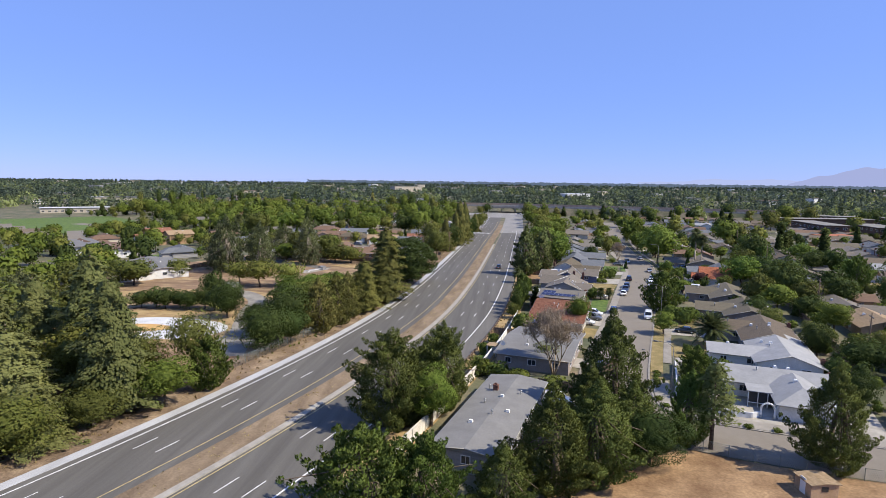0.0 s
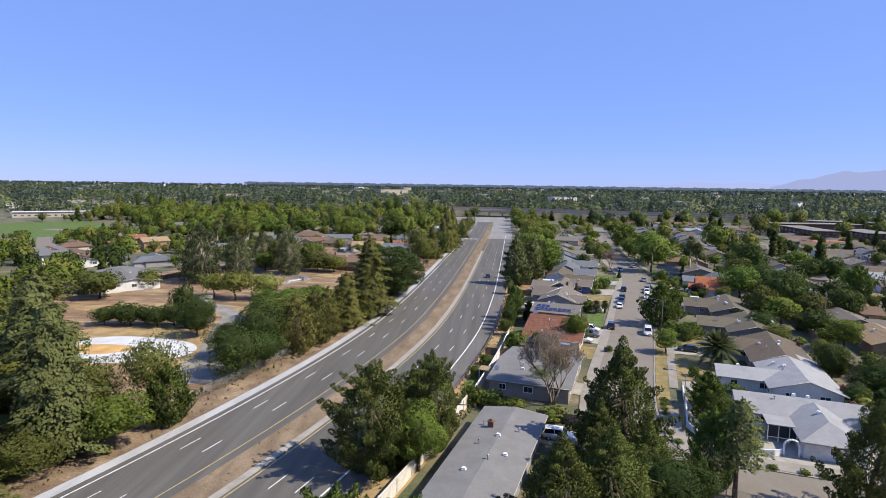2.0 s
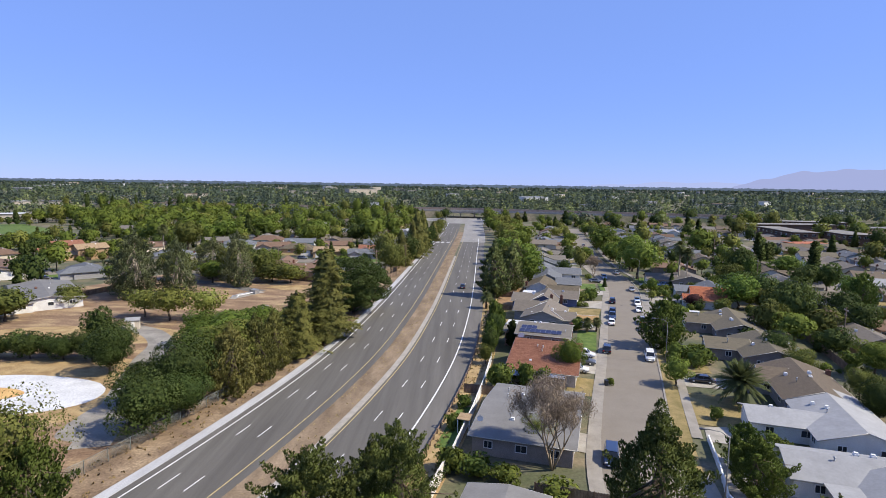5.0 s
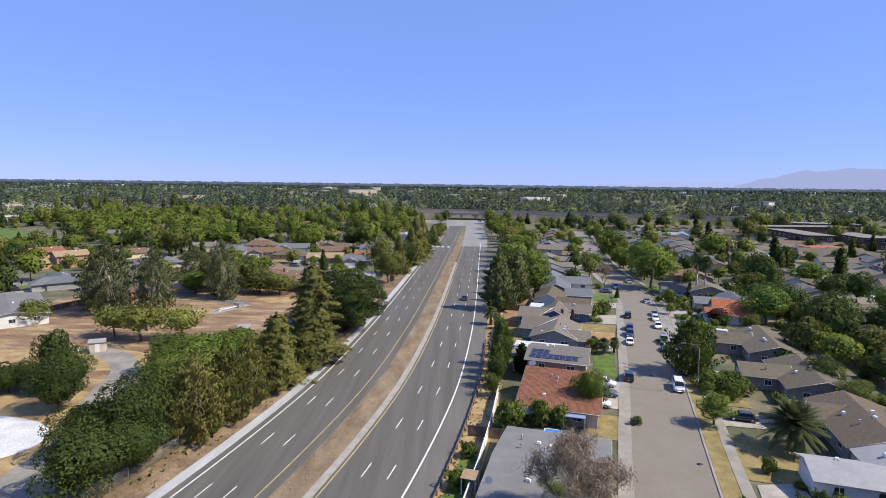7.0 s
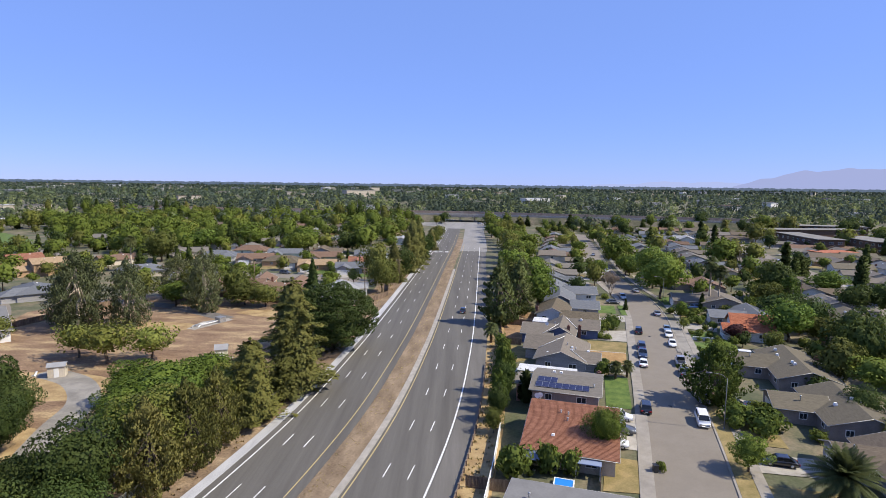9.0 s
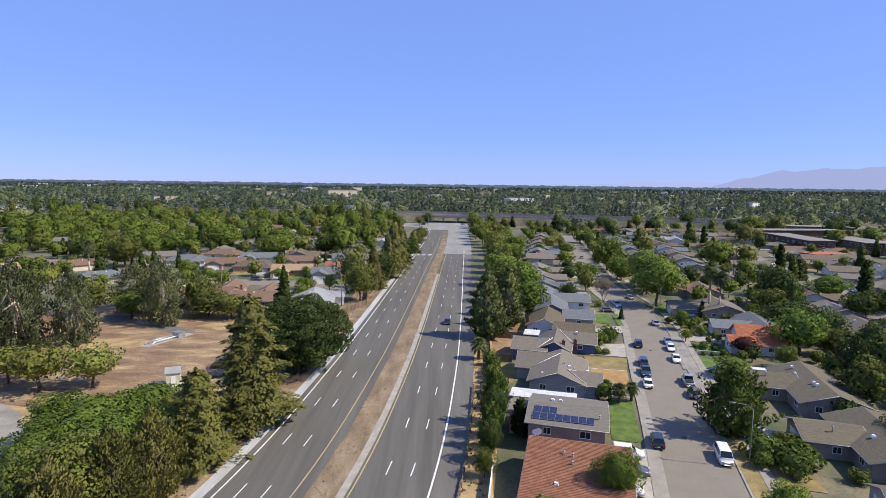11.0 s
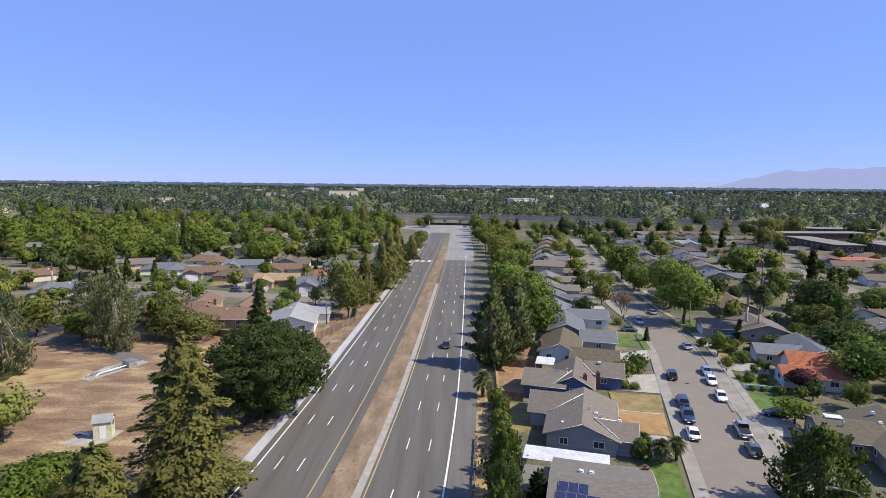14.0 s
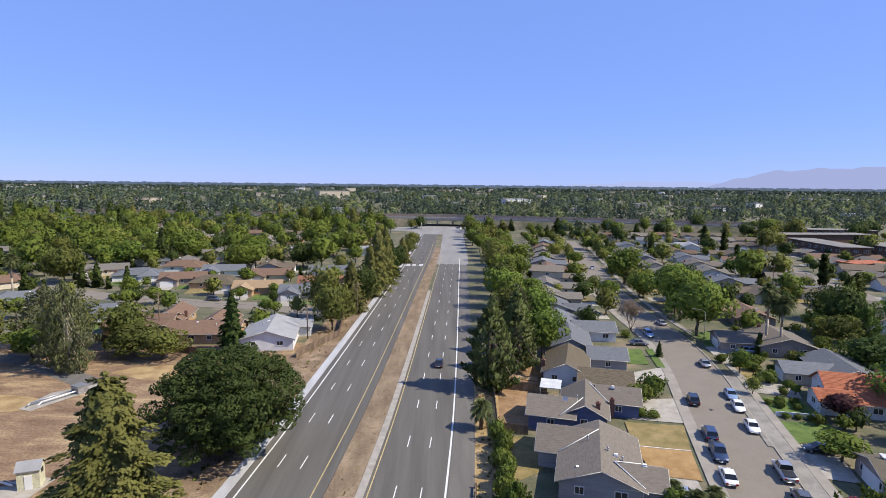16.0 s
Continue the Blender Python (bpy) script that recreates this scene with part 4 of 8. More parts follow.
def tile_courses(roof, p0, p1, q0, q1, ze, zr, along, hip0, hip1, rows, material, peak=None, over=0.55):
    """Courses of tile, each a thin lifted strip of its own."""
    qm, half = (q0 + q1) / 2, (q1 - q0) / 2
    s = (zr - ze) / half
    if peak is not None:
        qm, s = peak, (zr - ze) / (peak - q0)
    e = ze - s * over
    a0, a1, b0, b1 = p0 - over, p1 + over, q0 - over, q1 + over
    for sg in (-1, 1):
        far = b1 - qm if sg > 0 else b0 - qm
        n = max(3, round(rows * abs(far) / (half + over)))
        for i in range(n):
            u0, u1 = i / n, (i + 1) / n
            v = []
            for u, dz in ((u0, 0.065), (u1, 0.03)):
                q, z = qm + far * (1 - u), e + (zr - e) * u + dz
                v += [(a0 + hip0 * (half + over) * u, q, z), (a1 - hip1 * (half + over) * u, q, z)]
            v += [(v[0][0], v[0][1], v[0][2] - 0.08), (v[1][0], v[1][1], v[1][2] - 0.08)]
            f = [(0, 1, 3, 2), (4, 5, 1, 0)]
            if along == "y":
                v = [(y, x, z) for x, y, z in v]
            piece("tile_course", mesh_of("tile_course", v, f, material), roof)


def wall_mesh(p0, p1, q0, q1, ze, zr, along, hip0, hip1, material, z0=0.0, peak=None):
    qm = (q0 + q1) / 2 if peak is None else peak
    ze, zr = ze - 0.10, zr - 0.20
    v = [(p0, q0, z0), (p1, q0, z0), (p1, q1, z0), (p0, q1, z0), (p0, q0, ze), (p1, q0, ze), (p1, q1, ze), (p0, q1, ze), (p0, qm, zr), (p1, qm, zr)]
    f = [(0, 1, 5, 4), (2, 3, 7, 6)]
    f += [(1, 2, 6, 5)] if hip1 else [(1, 2, 6, 9, 5)]
    f += [(3, 0, 4, 7)] if hip0 else [(3, 0, 4, 8, 7)]
    if along == "y":
        v = [(y, x, z) for x, y, z in v]
        f = [tuple(reversed(g)) for g in f]
    return mesh_of("wall", v, f, material)


_cache = {}


def window_meshes(w, h):
    key = ("w", round(w, 1), round(h, 1))
    if key not in _cache:
        b = 0.09
        fr = boxes("window_frame", [(-w / 2, w / 2, -0.05, 0.06, 0, b), (-w / 2, w / 2, -0.05, 0.06, h - b, h), (-w / 2, -w / 2 + b, -0.05, 0.06, b, h - b), (w / 2 - b, w / 2, -0.05, 0.06, b, h - b), (-0.03, 0.03, -0.04, 0.05, b, h - b)], TRIM)
        pn = boxes("pane", [(-w / 2 + b, w / 2 - b, -0.01, 0.02, b, h - b)], GLASS)
        _cache[key] = (fr, pn)
    return _cache[key]


def add_window(house, x, y, z, facing, w=1.5, h=1.1):
    fr, pn = window_meshes(w, h)
    ob = piece("window", fr, house, pose(x, y, z, 0, 0, facing))
    piece("pane", pn, ob)


def panel_door(w, h, material, ribs=4):
    key = ("d", round(w, 1), round(h, 1), material.name, ribs)
    if key not in _cache:
        items = [(-w / 2, w / 2, -0.03, 0.04, 0, h)]
        for i in range(ribs):
            items.append((-w / 2 + 0.1, w / 2 - 0.1, 0.04, 0.06, h * (i + 0.12) / ribs, h * (i + 0.88) / ribs))
        _cache[key] = boxes("garage_door" if w > 1.5 else "door", items, material)
    return _cache[key]


def vent_mesh(kind):
    if ("v", kind) not in _cache:
        if kind == "pipe":
            me = tubes("vent_pipe", [((0, 0, -0.3), (0, 0, 0.45), 0.09, 0.09), ((0, 0, 0.45), (0, 0, 0.58), 0.17, 0.13)], GALVANISED, 8)
        elif kind == "box":
            me = boxes("roof_vent", [(-0.28, 0.28, -0.25, 0.25, -0.2, 0.12), (-0.22, 0.22, -0.20, 0.20, 0.12, 0.30)], TRIM)
        elif kind == "dish":
            v, f = [(0, 0, 0.55)], []
            for k, (r, z) in enumerate(((0.25, 0.58), (0.45, 0.68))):
                for i in range(10):
                    w = i * math.pi / 5
                    v.append((r * math.cos(w), -z * 0.35 + 0.2, 0.6 + r * math.sin(w)))
            f = [(0, 1 + i, 1 + (i + 1) % 10) for i in range(10)] + [(1 + i, 11 + i, 11 + (i + 1) % 10, 1 + (i + 1) % 10) for i in range(10)]
            base = tubes("d", [((0, 0, -0.2), (0, 0.1, 0.6), 0.04, 0.04)], GALVANISED)
            k = len(v)
            v += [tuple(a.co) for a in base.vertices]
            f += [tuple(k + i for i in p.vertices) for p in base.polygons]
            me = mesh_of("satellite_dish", v, f, TRIM)
        else:
            me = boxes("chimney", [(-0.36, 0.36, -0.30, 0.30, -2.5, 0.85), (-0.42, 0.42, -0.36, 0.36, 0.72, 0.82), (-0.17, 0.17, -0.15, 0.15, 0.85, 1.05)], BRICK)
        _cache[("v", kind)] = me
    return _cache[("v", kind)]


HEAD = 15.0  # the street's turn from north to east, in degrees
FOOTPRINTS = []


def house(x, y, turn, blocks, roof, wall, label, extras=(), windows=True, street=1, rows=0, group="", garage=None):
    """A house at its middle: blocks (u0, u1, v0, v1, eaves, ridge, along, hip0, hip1[, roof, wall]) in its own metres, u towards the east, v towards the north."""
    ob = thing("house", pose(x, y, 0, 0, 0, -turn), label, "house", group)
    for blk in blocks:
        u0, u1, v0, v1, ze, zr, along, h0, h1, *own = blk
        rm = ROOFS[own[0]] if own else ROOFS[roof]
        wm = WALLS[own[1]] if len(own) > 1 else WALLS[wall]
        pq = (u0, u1, v0, v1) if along == "x" else (v0, v1, u0, u1)
        peak = own[2] if len(own) > 2 else None
        rob = piece("roof", roof_mesh(*pq, ze, zr, along, h0, h1, material=rm, peak=peak), ob)
        if not group:
            for board in fascia_boards(*pq, ze, zr, along, h0, h1, peak):
                piece("fascia", board, rob)
        if rows:
            tile_courses(rob, *pq, ze, zr, along, h0, h1, rows, rm, peak)
        piece("wall", wall_mesh(*pq, ze, zr, along, h0, h1, wm, 0.0, own[2] if len(own) > 2 else None), ob)
        if windows:
            n = max(1, int((u1 - u0) / (8.4 if group else 4.2)))
            for i in range(n):
                add_window(ob, u0 + (u1 - u0) * (i + 0.5) / n, v0 - 0.03, ze - 1.75, 0, 1.6 if i % 2 else 1.2)
            n = max(1, int((v1 - v0) / (9.0 if group else 4.5)))
            for i in range(n):
                add_window(ob, u0 - 0.03, v0 + (v1 - v0) * (i + 0.5) / n, ze - 1.75, -90, 1.5)
                if not (garage and i == 0):
                    add_window(ob, u1 + 0.03, v0 + (v1 - v0) * (i + 0.5) / n, ze - 1.75, 90, 1.5)
        a = radians(-turn)
        FOOTPRINTS.append((x + math.cos(a) * (u0 + u1) / 2 - math.sin(a) * (v0 + v1) / 2, y + math.sin(a) * (u0 + u1) / 2 + math.cos(a) * (v0 + v1) / 2, math.hypot(u1 - u0, v1 - v0) / 2))
    if garage:
        gu, gv, gf = garage
        piece("garage_door", panel_door(4.6, 2.1, TRIM), ob, pose(gu, gv, 0.02, 0, 0, gf))
    for e in extras:
        kind, u, v, z, *tn = e
        piece({"pipe": "vent_pipe", "box": "roof_vent", "dish": "satellite_dish", "chimney": "chimney"}[kind], vent_mesh(kind), ob, pose(u, v, z, 0, 0, tn[0] if tn else 0))
    return ob


def patch(name, corners, z, material, label, category, thick=0.0):
    v = [(x, y, z) for x, y in corners]
    return slab(name, mesh_of(name, v, [tuple(range(len(v)))], material), label, category)


def local_patch(name, x, y, turn, u0, u1, v0, v1, z, material, label, category):
    a = radians(-turn)
    c = [(x + math.cos(a) * u - math.sin(a) * v, y + math.sin(a) * u + math.cos(a) * v) for u, v in ((u0, v0), (u1, v0), (u1, v1), (u0, v1))]
    return patch(name, c, z, material, label, category)


# ---- cars ----
def car_meshes(style, paint):
    """Body, glasshouse, roof, wheels and lamps, nose towards +y."""
    if style == "sedan":
        L, W, deck, belt, top, cab = 4.6, 1.78, 0.78, 0.92, 1.43, (-1.75, -1.0, 0.35, 1.15)
    elif style == "suv":
        L, W, deck, belt, top, cab = 4.65, 1.86, 0.98, 1.08, 1.72, (-2.2, -1.85, 0.45, 1.15)
    elif style == "pickup":
        L, W, deck, belt, top, cab = 5.6, 1.95, 1.02, 1.12, 1.82, (-0.75, -0.5, 0.75, 1.35)
    else:
        L, W, deck, belt, top, cab = 4.9, 1.95, 1.05, 1.15, 1.85, (-2.35, -2.05, 0.95, 1.75)
    h, w = L / 2, W / 2
    st = [(-h, 0.42, deck * 0.80, w * 0.86), (-h + 0.12, 0.30, deck * 0.97, w * 0.95), (cab[0], 0.26, belt, w), (cab[3], 0.26, belt * 0.98, w), (h - 0.75, 0.26, deck * 0.93, w * 0.98), (h - 0.12, 0.30, deck * 0.80, w * 0.90), (h, 0.38, deck * 0.66, w * 0.78)]
    v, f = [], []
    for y, z0, z1, hw in st:
        v += [(-hw * 0.94, y, z0), (-hw, y, (z0 + z1) * 0.5), (-hw * 0.97, y, z1 - 0.06), (-hw * 0.88, y, z1), (hw * 0.88, y, z1), (hw * 0.97, y, z1 - 0.06), (hw, y, (z0 + z1) * 0.5), (hw * 0.94, y, z0)]
    for i in range(len(st) - 1):
        for j in range(8):
            a, b = i * 8 + j, i * 8 + (j + 1) % 8
            f.append((a, b, b + 8, a + 8))
    f += [tuple(range(8)), tuple(reversed(range(len(v) - 8, len(v))))]
    body = mesh_of("body", v, f, paint, True)
    g0, g1, g2, g3 = cab
    wb, wt = w * 0.90, w * 0.74
    gv = [(-wb, g0, belt - 0.03), (wb, g0, belt - 0.03), (wb, g3, belt - 0.05), (-wb, g3, belt - 0.05), (-wt, g1, top - 0.04), (wt, g1, top - 0.04), (wt, g2, top - 0.04), (-wt, g2, top - 0.04)]
    glass = mesh_of("window_glass", gv, [(0, 1, 5, 4), (1, 2, 6, 5), (2, 3, 7, 6), (3, 0, 4, 7)], CAR_GLASS)
    rv = [(-wt - 0.03, g1 - 0.08, top - 0.06), (wt + 0.03, g1 - 0.08, top - 0.06), (wt + 0.03, g2 + 0.10, top - 0.06), (-wt - 0.03, g2 + 0.10, top - 0.06), (-wt * 0.85, g1 + 0.12, top), (wt * 0.85, g1 + 0.12, top), (wt * 0.85, g2 - 0.08, top), (-wt * 0.85, g2 - 0.08, top)]
    rf = [(4, 5, 6, 7), (0, 1, 5, 4), (1, 2, 6, 5), (2, 3, 7, 6), (3, 0, 4, 7)]
    pillars = []
    for sx in (-1, 1):
        for (y0, y1, d) in ((g0, g1, 0.10), (g3, g2, -0.10), ((g0 + g3) / 2, (g1 + g2) / 2, 0.09)):
            q = [(sx * (b + o), y + e, z) for o in (0.014, -0.03) for b, y, e, z in ((wb, y0, 0, belt - 0.03), (wb, y0, d, belt - 0.03), (wt, y1, d, top - 0.04), (wt, y1, 0, top - 0.04))]
            pillars.append(mesh_of("pillar", q, [(0, 1, 2, 3), (7, 6, 5, 4), (0, 4, 5, 1), (1, 5, 6, 2), (2, 6, 7, 3), (3, 7, 4, 0)], paint))
    roof = mesh_of("roof", rv, rf, paint)
    parts = [("body", body, None), ("window_glass", glass, None), ("roof", roof, None)] + [("pillar", q, None) for q in pillars]
    if style == "pickup":
        parts.append(("cargo_bed", boxes("cargo_bed", [(-w * 0.78, w * 0.78, -h + 0.18, cab[0] - 0.1, belt - 0.02, belt + 0.015)], DARK_METAL), None))
    lamp = boxes("headlight", [(-0.2, 0.2, -0.05, 0.05, -0.08, 0.08)], LAMP_GLASS)
    tail = boxes("tail_light", [(-0.16, 0.16, -0.04, 0.04, -0.1, 0.1)], TAIL_LAMP)
    for sx in (-1, 1):
        parts.append(("headlight", lamp, pose(sx * w * 0.62, h - 0.06, deck * 0.72)))
        parts.append(("tail_light", tail, pose(sx * w * 0.70, -h + 0.01, deck * 0.78)))
    plate = boxes("number_plate", [(-0.2, 0.2, -0.02, 0.02, -0.06, 0.06)], TRIM)
    parts.append(("number_plate", plate, pose(0, -h - 0.01, deck * 0.6)))
    tyre = tubes("wheel", [((-0.11, 0, 0), (0.11, 0, 0), 0.33, 0.33)], TYRE, 14)
    rim = tubes("rim", [((-0.125, 0, 0), (0.125, 0, 0), 0.2, 0.2)], ALLOY, 10)
    return parts, tyre, rim, (w, h)


PAINTS = {
    "white": (plain("white_car_paint", (0.72, 0.72, 0.72), 0.3, 0, 0.6), "white"),
    "black": (plain("black_car_paint", (0.014, 0.014, 0.016), 0.25, 0, 0.8), "black"),
    "navy": (plain("blue_car_paint", (0.035, 0.055, 0.11), 0.3, 0.3, 0.7), "dark blue"),
    "silver": (plain("silver_car_paint", (0.42, 0.43, 0.45), 0.3, 0.6, 0.6), "silver"),
    "grey": (plain("grey_car_paint", (0.12, 0.125, 0.13), 0.3, 0.4, 0.6), "dark grey"),
    "sky": (plain("light_blue_car_paint", (0.24, 0.33, 0.46), 0.3, 0.3, 0.6), "light blue"),
    "red": (plain("red_car_paint", (0.35, 0.02, 0.025), 0.3, 0.1, 0.8), "red"),
}
STYLE_NAME = {"sedan": "sedan", "suv": "sport utility vehicle", "pickup": "pickup truck", "van": "van"}


def car(style, colour, x, y, turn, where="parked at the kerb", z=0.05, group="parked cars"):
    """turn: degrees clockwise from north of the way the nose points."""
    paint, word = PAINTS[colour]
    key = ("car", style, colour)
    if key not in _cache:
        _cache[key] = car_meshes(style, paint)
    parts, tyre, rim, (w, h) = _cache[key]
    ob = thing("car" if style in ("sedan", "suv") else "pickup_truck" if style == "pickup" else "van", pose(x, y, z, 0, 0, -turn), f"{word} {STYLE_NAME[style]} {where}", "car", group)
    for name, me, m in parts:
        piece(name, me, ob, m)
    for sx in (-1, 1):
        for yy in (h * 0.60, -h * 0.58):
            wob = piece("wheel", tyre, ob, pose(sx * (w - 0.12), yy, 0.33))
            piece("rim", rim, wob)
    return ob


# ---- open ground west of the expressway ----
def blob(name, cx0, cy0, rx, ry, z, material, label, category, wob=0.12, seed=1):
    rd = random.Random(seed)
    ph = [rd.uniform(0, 6.28) for _ in range(4)]
    v = []
    for i in range(48):
        w = 2 * math.pi * i / 48
        k = 1 + wob * (math.sin(2 * w + ph[0]) * 0.5 + math.sin(3 * w + ph[1]) * 0.4 + math.sin(5 * w + ph[2]) * 0.2)
        v.append((cx0 + rx * k * math.cos(w), cy0 + ry * k * math.sin(w), z))
    return slab(name, mesh_of(name, v, [tuple(range(48))], material), label, category)


patch("field", [(-130, 60), (-44, 60), (-47, 88), (-36, 118), (-30, 140), (-24, 170), (-20, 200), (-17, 255), (-22, 262), (-60, 258), (-105, 262), (-118, 235), (-108, 205), (-125, 180)], 0.02, FIELD, "dry brown earth of an empty field", "field")
blob("straw_patch", -78, 178, 24, 8, 0.028, DRY_GRASS, "flattened straw-coloured dry grass", "grass", 0.2, 3)
blob("straw_patch", -76, 222, 12, 6, 0.028, DRY_GRASS, "flattened straw-coloured dry grass", "grass", 0.3, 4)
blob("straw_patch", -66, 146, 26, 15, 0.026, DRY_GRASS, "flattened straw-coloured dry grass round a sandy basin", "grass", 0.15, 5)
blob("straw_patch", -49, 240, 10, 4, 0.028, DRY_GRASS, "flattened straw-coloured dry grass", "grass", 0.3, 6)
blob("sand_basin", -68.5, 141.5, 15.5, 9.6, 0.036, PALE_SAND, "oval basin floor of bright white sand", "sand", 0.06, 7)
blob("sand_basin_middle", -73.0, 141.0, 7.0, 3.6, 0.044, ORANGE_SAND, "orange wet middle of the sandy basin", "sand", 0.12, 8)
slab("path", path_strip("path_gravel", [(-76, 186), (-66, 181), (-58.5, 172), (-55.5, 161), (-51, 148), (-46, 135), (-42.5, 124)], 2.6, 0.04, GRAVEL), "grey gravel track through the field", "path")
blob("path", -46.5, 133, 4.2, 8, 0.038, GRAVEL, "widened grey gravel end of the track", "path", 0.15, 9)
slab("path", path_strip("path_asphalt", [(-112, 252), (-98, 250.5), (-84, 247), (-70, 239.5), (-58, 232)], 2.4, 0.042, SHOULDER), "grey asphalt track to the pump pad", "path")
patch("concrete_pad", [(-64, 220.5), (-61.5, 219.5), (-56, 231), (-58, 232.5), (-63.5, 228)], 0.06, CONCRETE, "pale concrete pump pad", "concrete pad")
patch("dirt_lot", [(12, 40), (95, 40), (95, 84), (70, 88), (50, 91.2), (41, 93.6), (33, 96.4), (28, 97.5), (22, 100), (16, 96)], 0.03, DIRT, "bare orange-brown dirt lot beside the street", "dirt lot")
patch("sports_field", [(-430, 370), (-335, 480), (-258, 420), (-238, 340), (-290, 286)], 0.03, LAWN, "wide green school sports field", "field")
FOOTPRINTS.append((-310, 385, 105))
FOOTPRINTS.append((-372, 350, 60))

# ---- yards, lawns and driveways ----
patch("lawn", [(36.6, 191.2), (40.9, 189.9), (37.0, 173.8), (32.8, 174.9)], 0.09, LAWN, "clipped green front lawn", "lawn")
patch("dry_lawn", [(38.9, 216.6), (48.2, 215.2), (45.4, 206.4), (37.4, 208.0)], 0.165, DRY_LAWN, "dry yellowish-green front lawn", "lawn")
patch("dry_lawn", [(37.4, 207.9), (45.4, 206.3), (43.2, 198.0), (37.2, 199.4)], 0.165, ORANGE_STRAW, "scorched orange-brown front lawn", "lawn")
slab("kerb", path_strip("lawn_edging", [(37.3, 208.0), (45.4, 206.35)], 0.09, 0.24, CREAM_WALL, 0.0, 0.2), "low pale edging between two dry lawns", "kerb")
patch("dry_lawn", [(28.0, 156.8), (32.2, 155.6), (30.0, 147.0), (25.4, 147.4)], 0.09, DRY_LAWN, "dry yellow front lawn", "lawn")
patch("lawn", [(57.7, 258.4), (59.5, 258.5), (57.0, 244.4), (55.4, 245.0)], 0.165, LAWN, "narrow green strip beside the kerb", "lawn")
patch("dry_lawn", [(72.2, 247.8), (77.2, 246.3), (74.8, 237.6), (70.2, 237.0)], 0.09, DRY_LAWN, "dry yellow front lawn", "lawn")
patch("lawn", [(51.0, 258.4), (56.7, 258.4), (54.3, 246.8), (48.1, 247.9)], 0.09, LAWN, "clipped green front lawn", "lawn")
patch("lawn", [(65.2, 217.4), (73.0, 216.6), (71.7, 210.6), (63.2, 209.2)], 0.09, LAWN, "clipped green front lawn with a hedge", "lawn")
patch("lawn", [(68.4, 228.2), (75.0, 227.0), (73.8, 219.8), (66.4, 220.6)], 0.09, LAWN, "green front garden", "lawn")
patch("lawn", [(47.0, 149.8), (55.5, 148.2), (51.5, 134.6), (43.4, 136.8)], 0.09, DRY_LAWN, "patchy dry lawn under a palm", "lawn")
patch("lawn", [(75.2, 273.6), (82.0, 275.1), (80.0, 262.3), (73.8, 260.8)], 0.155, LAWN, "clipped green front lawn", "lawn")
patch("driveway", [(73.2, 260.4), (79.8, 261.6), (78.6, 255.8), (72.2, 254.2)], 0.152, CONCRETE, "pale concrete driveway", "driveway")
patch("lawn", [(7.2, 141.5), (9.8, 141.0), (6.4, 126), (3.8, 127)], 0.05, LAWN, "narrow strip of back lawn", "lawn")
for k, (a, b, c, d) in enumerate((((37.8, 172.4), (29.6, 168.5), (27.4, 160.0), (34.0, 158.4)), ((52.0, 227.2), (42.8, 226.4), (40.6, 217.8), (49.2, 216.2)), ((43.0, 200.2), (36.6, 200.0), (35.0, 193.6), (41.2, 191.8)))):
    patch("driveway", [a, b, c, d], 0.10, CONCRETE, "pale concrete driveway", "driveway")
for k, (a, b, c, d) in enumerate((((70.2, 236.6), (78.6, 234.4), (75.6, 227.4), (68.6, 230.6)), ((62.6, 208.6), (66.6, 204.6), (64.2, 197.6), (59.8, 199.0)), ((53.6, 182.4), (60.4, 178.4), (58.8, 172.2), (51.4, 174.0)))):
    patch("driveway", [a, b, c, d], 0.10, CONCRETE, "pale concrete driveway", "driveway")
for k, (a, b, c, d) in enumerate((((47.6, 158.6), (57.6, 157.4), (56.2, 151.8), (46.2, 153.4)), ((44.0, 135.6), (49.5, 136.2), (48.6, 129.6), (42.4, 130.8)), ((56.5, 245.0), (46.5, 240.5), (44.8, 235.5), (54.5, 237.0)))):
    patch("driveway", [a, b, c, d], 0.10, CONCRETE, "pale concrete driveway", "driveway")
for k, (a, b, c, d) in enumerate((((17, 113.2), (25.4, 111), (24.6, 105), (15.8, 107.8)), ((27.6, 131.5), (22.5, 133.6), (21.5, 127.6), (26.2, 125.6)), ((71.6, 252.6), (75.4, 254.0), (74.6, 248.2), (71.0, 247.6)))):
    patch("driveway", [a, b, c, d], 0.10, CONCRETE, "pale concrete driveway", "driveway")
patch("back_yard", [(15.8, 196), (22.2, 200.5), (24.8, 210.0), (17.4, 212)], 0.05, DRY_LAWN, "dry back yard", "yard")
patch("back_yard", [(17.8, 213), (24.0, 214), (28.6, 230), (19.4, 232)], 0.05, DIRT, "bare dirt back yard", "yard")
patch("back_yard", [(20, 234), (27.6, 233.8), (31, 246), (22, 248)], 0.05, DIRT, "bare dirt back yard", "yard")
patch("front_yard", [(38.8, 108.4), (62, 100.6), (66, 112), (46, 117.5), (42, 128), (39.4, 118)], 0.09, CONCRETE, "pale paved front yard with a low wall", "yard")
patch("front_garden", [(49.6, 173.4), (58.6, 171.8), (56.0, 160.4), (48.0, 162.2)], 0.09, DRY_LAWN, "dry planted front garden", "garden")
patch("pebble_strip", [(61.6, 222), (63.4, 221.4), (59.6, 207.6), (57.9, 208.2)], 0.165, GRAVEL, "strip of grey pebbles beside the kerb", "pebbles")


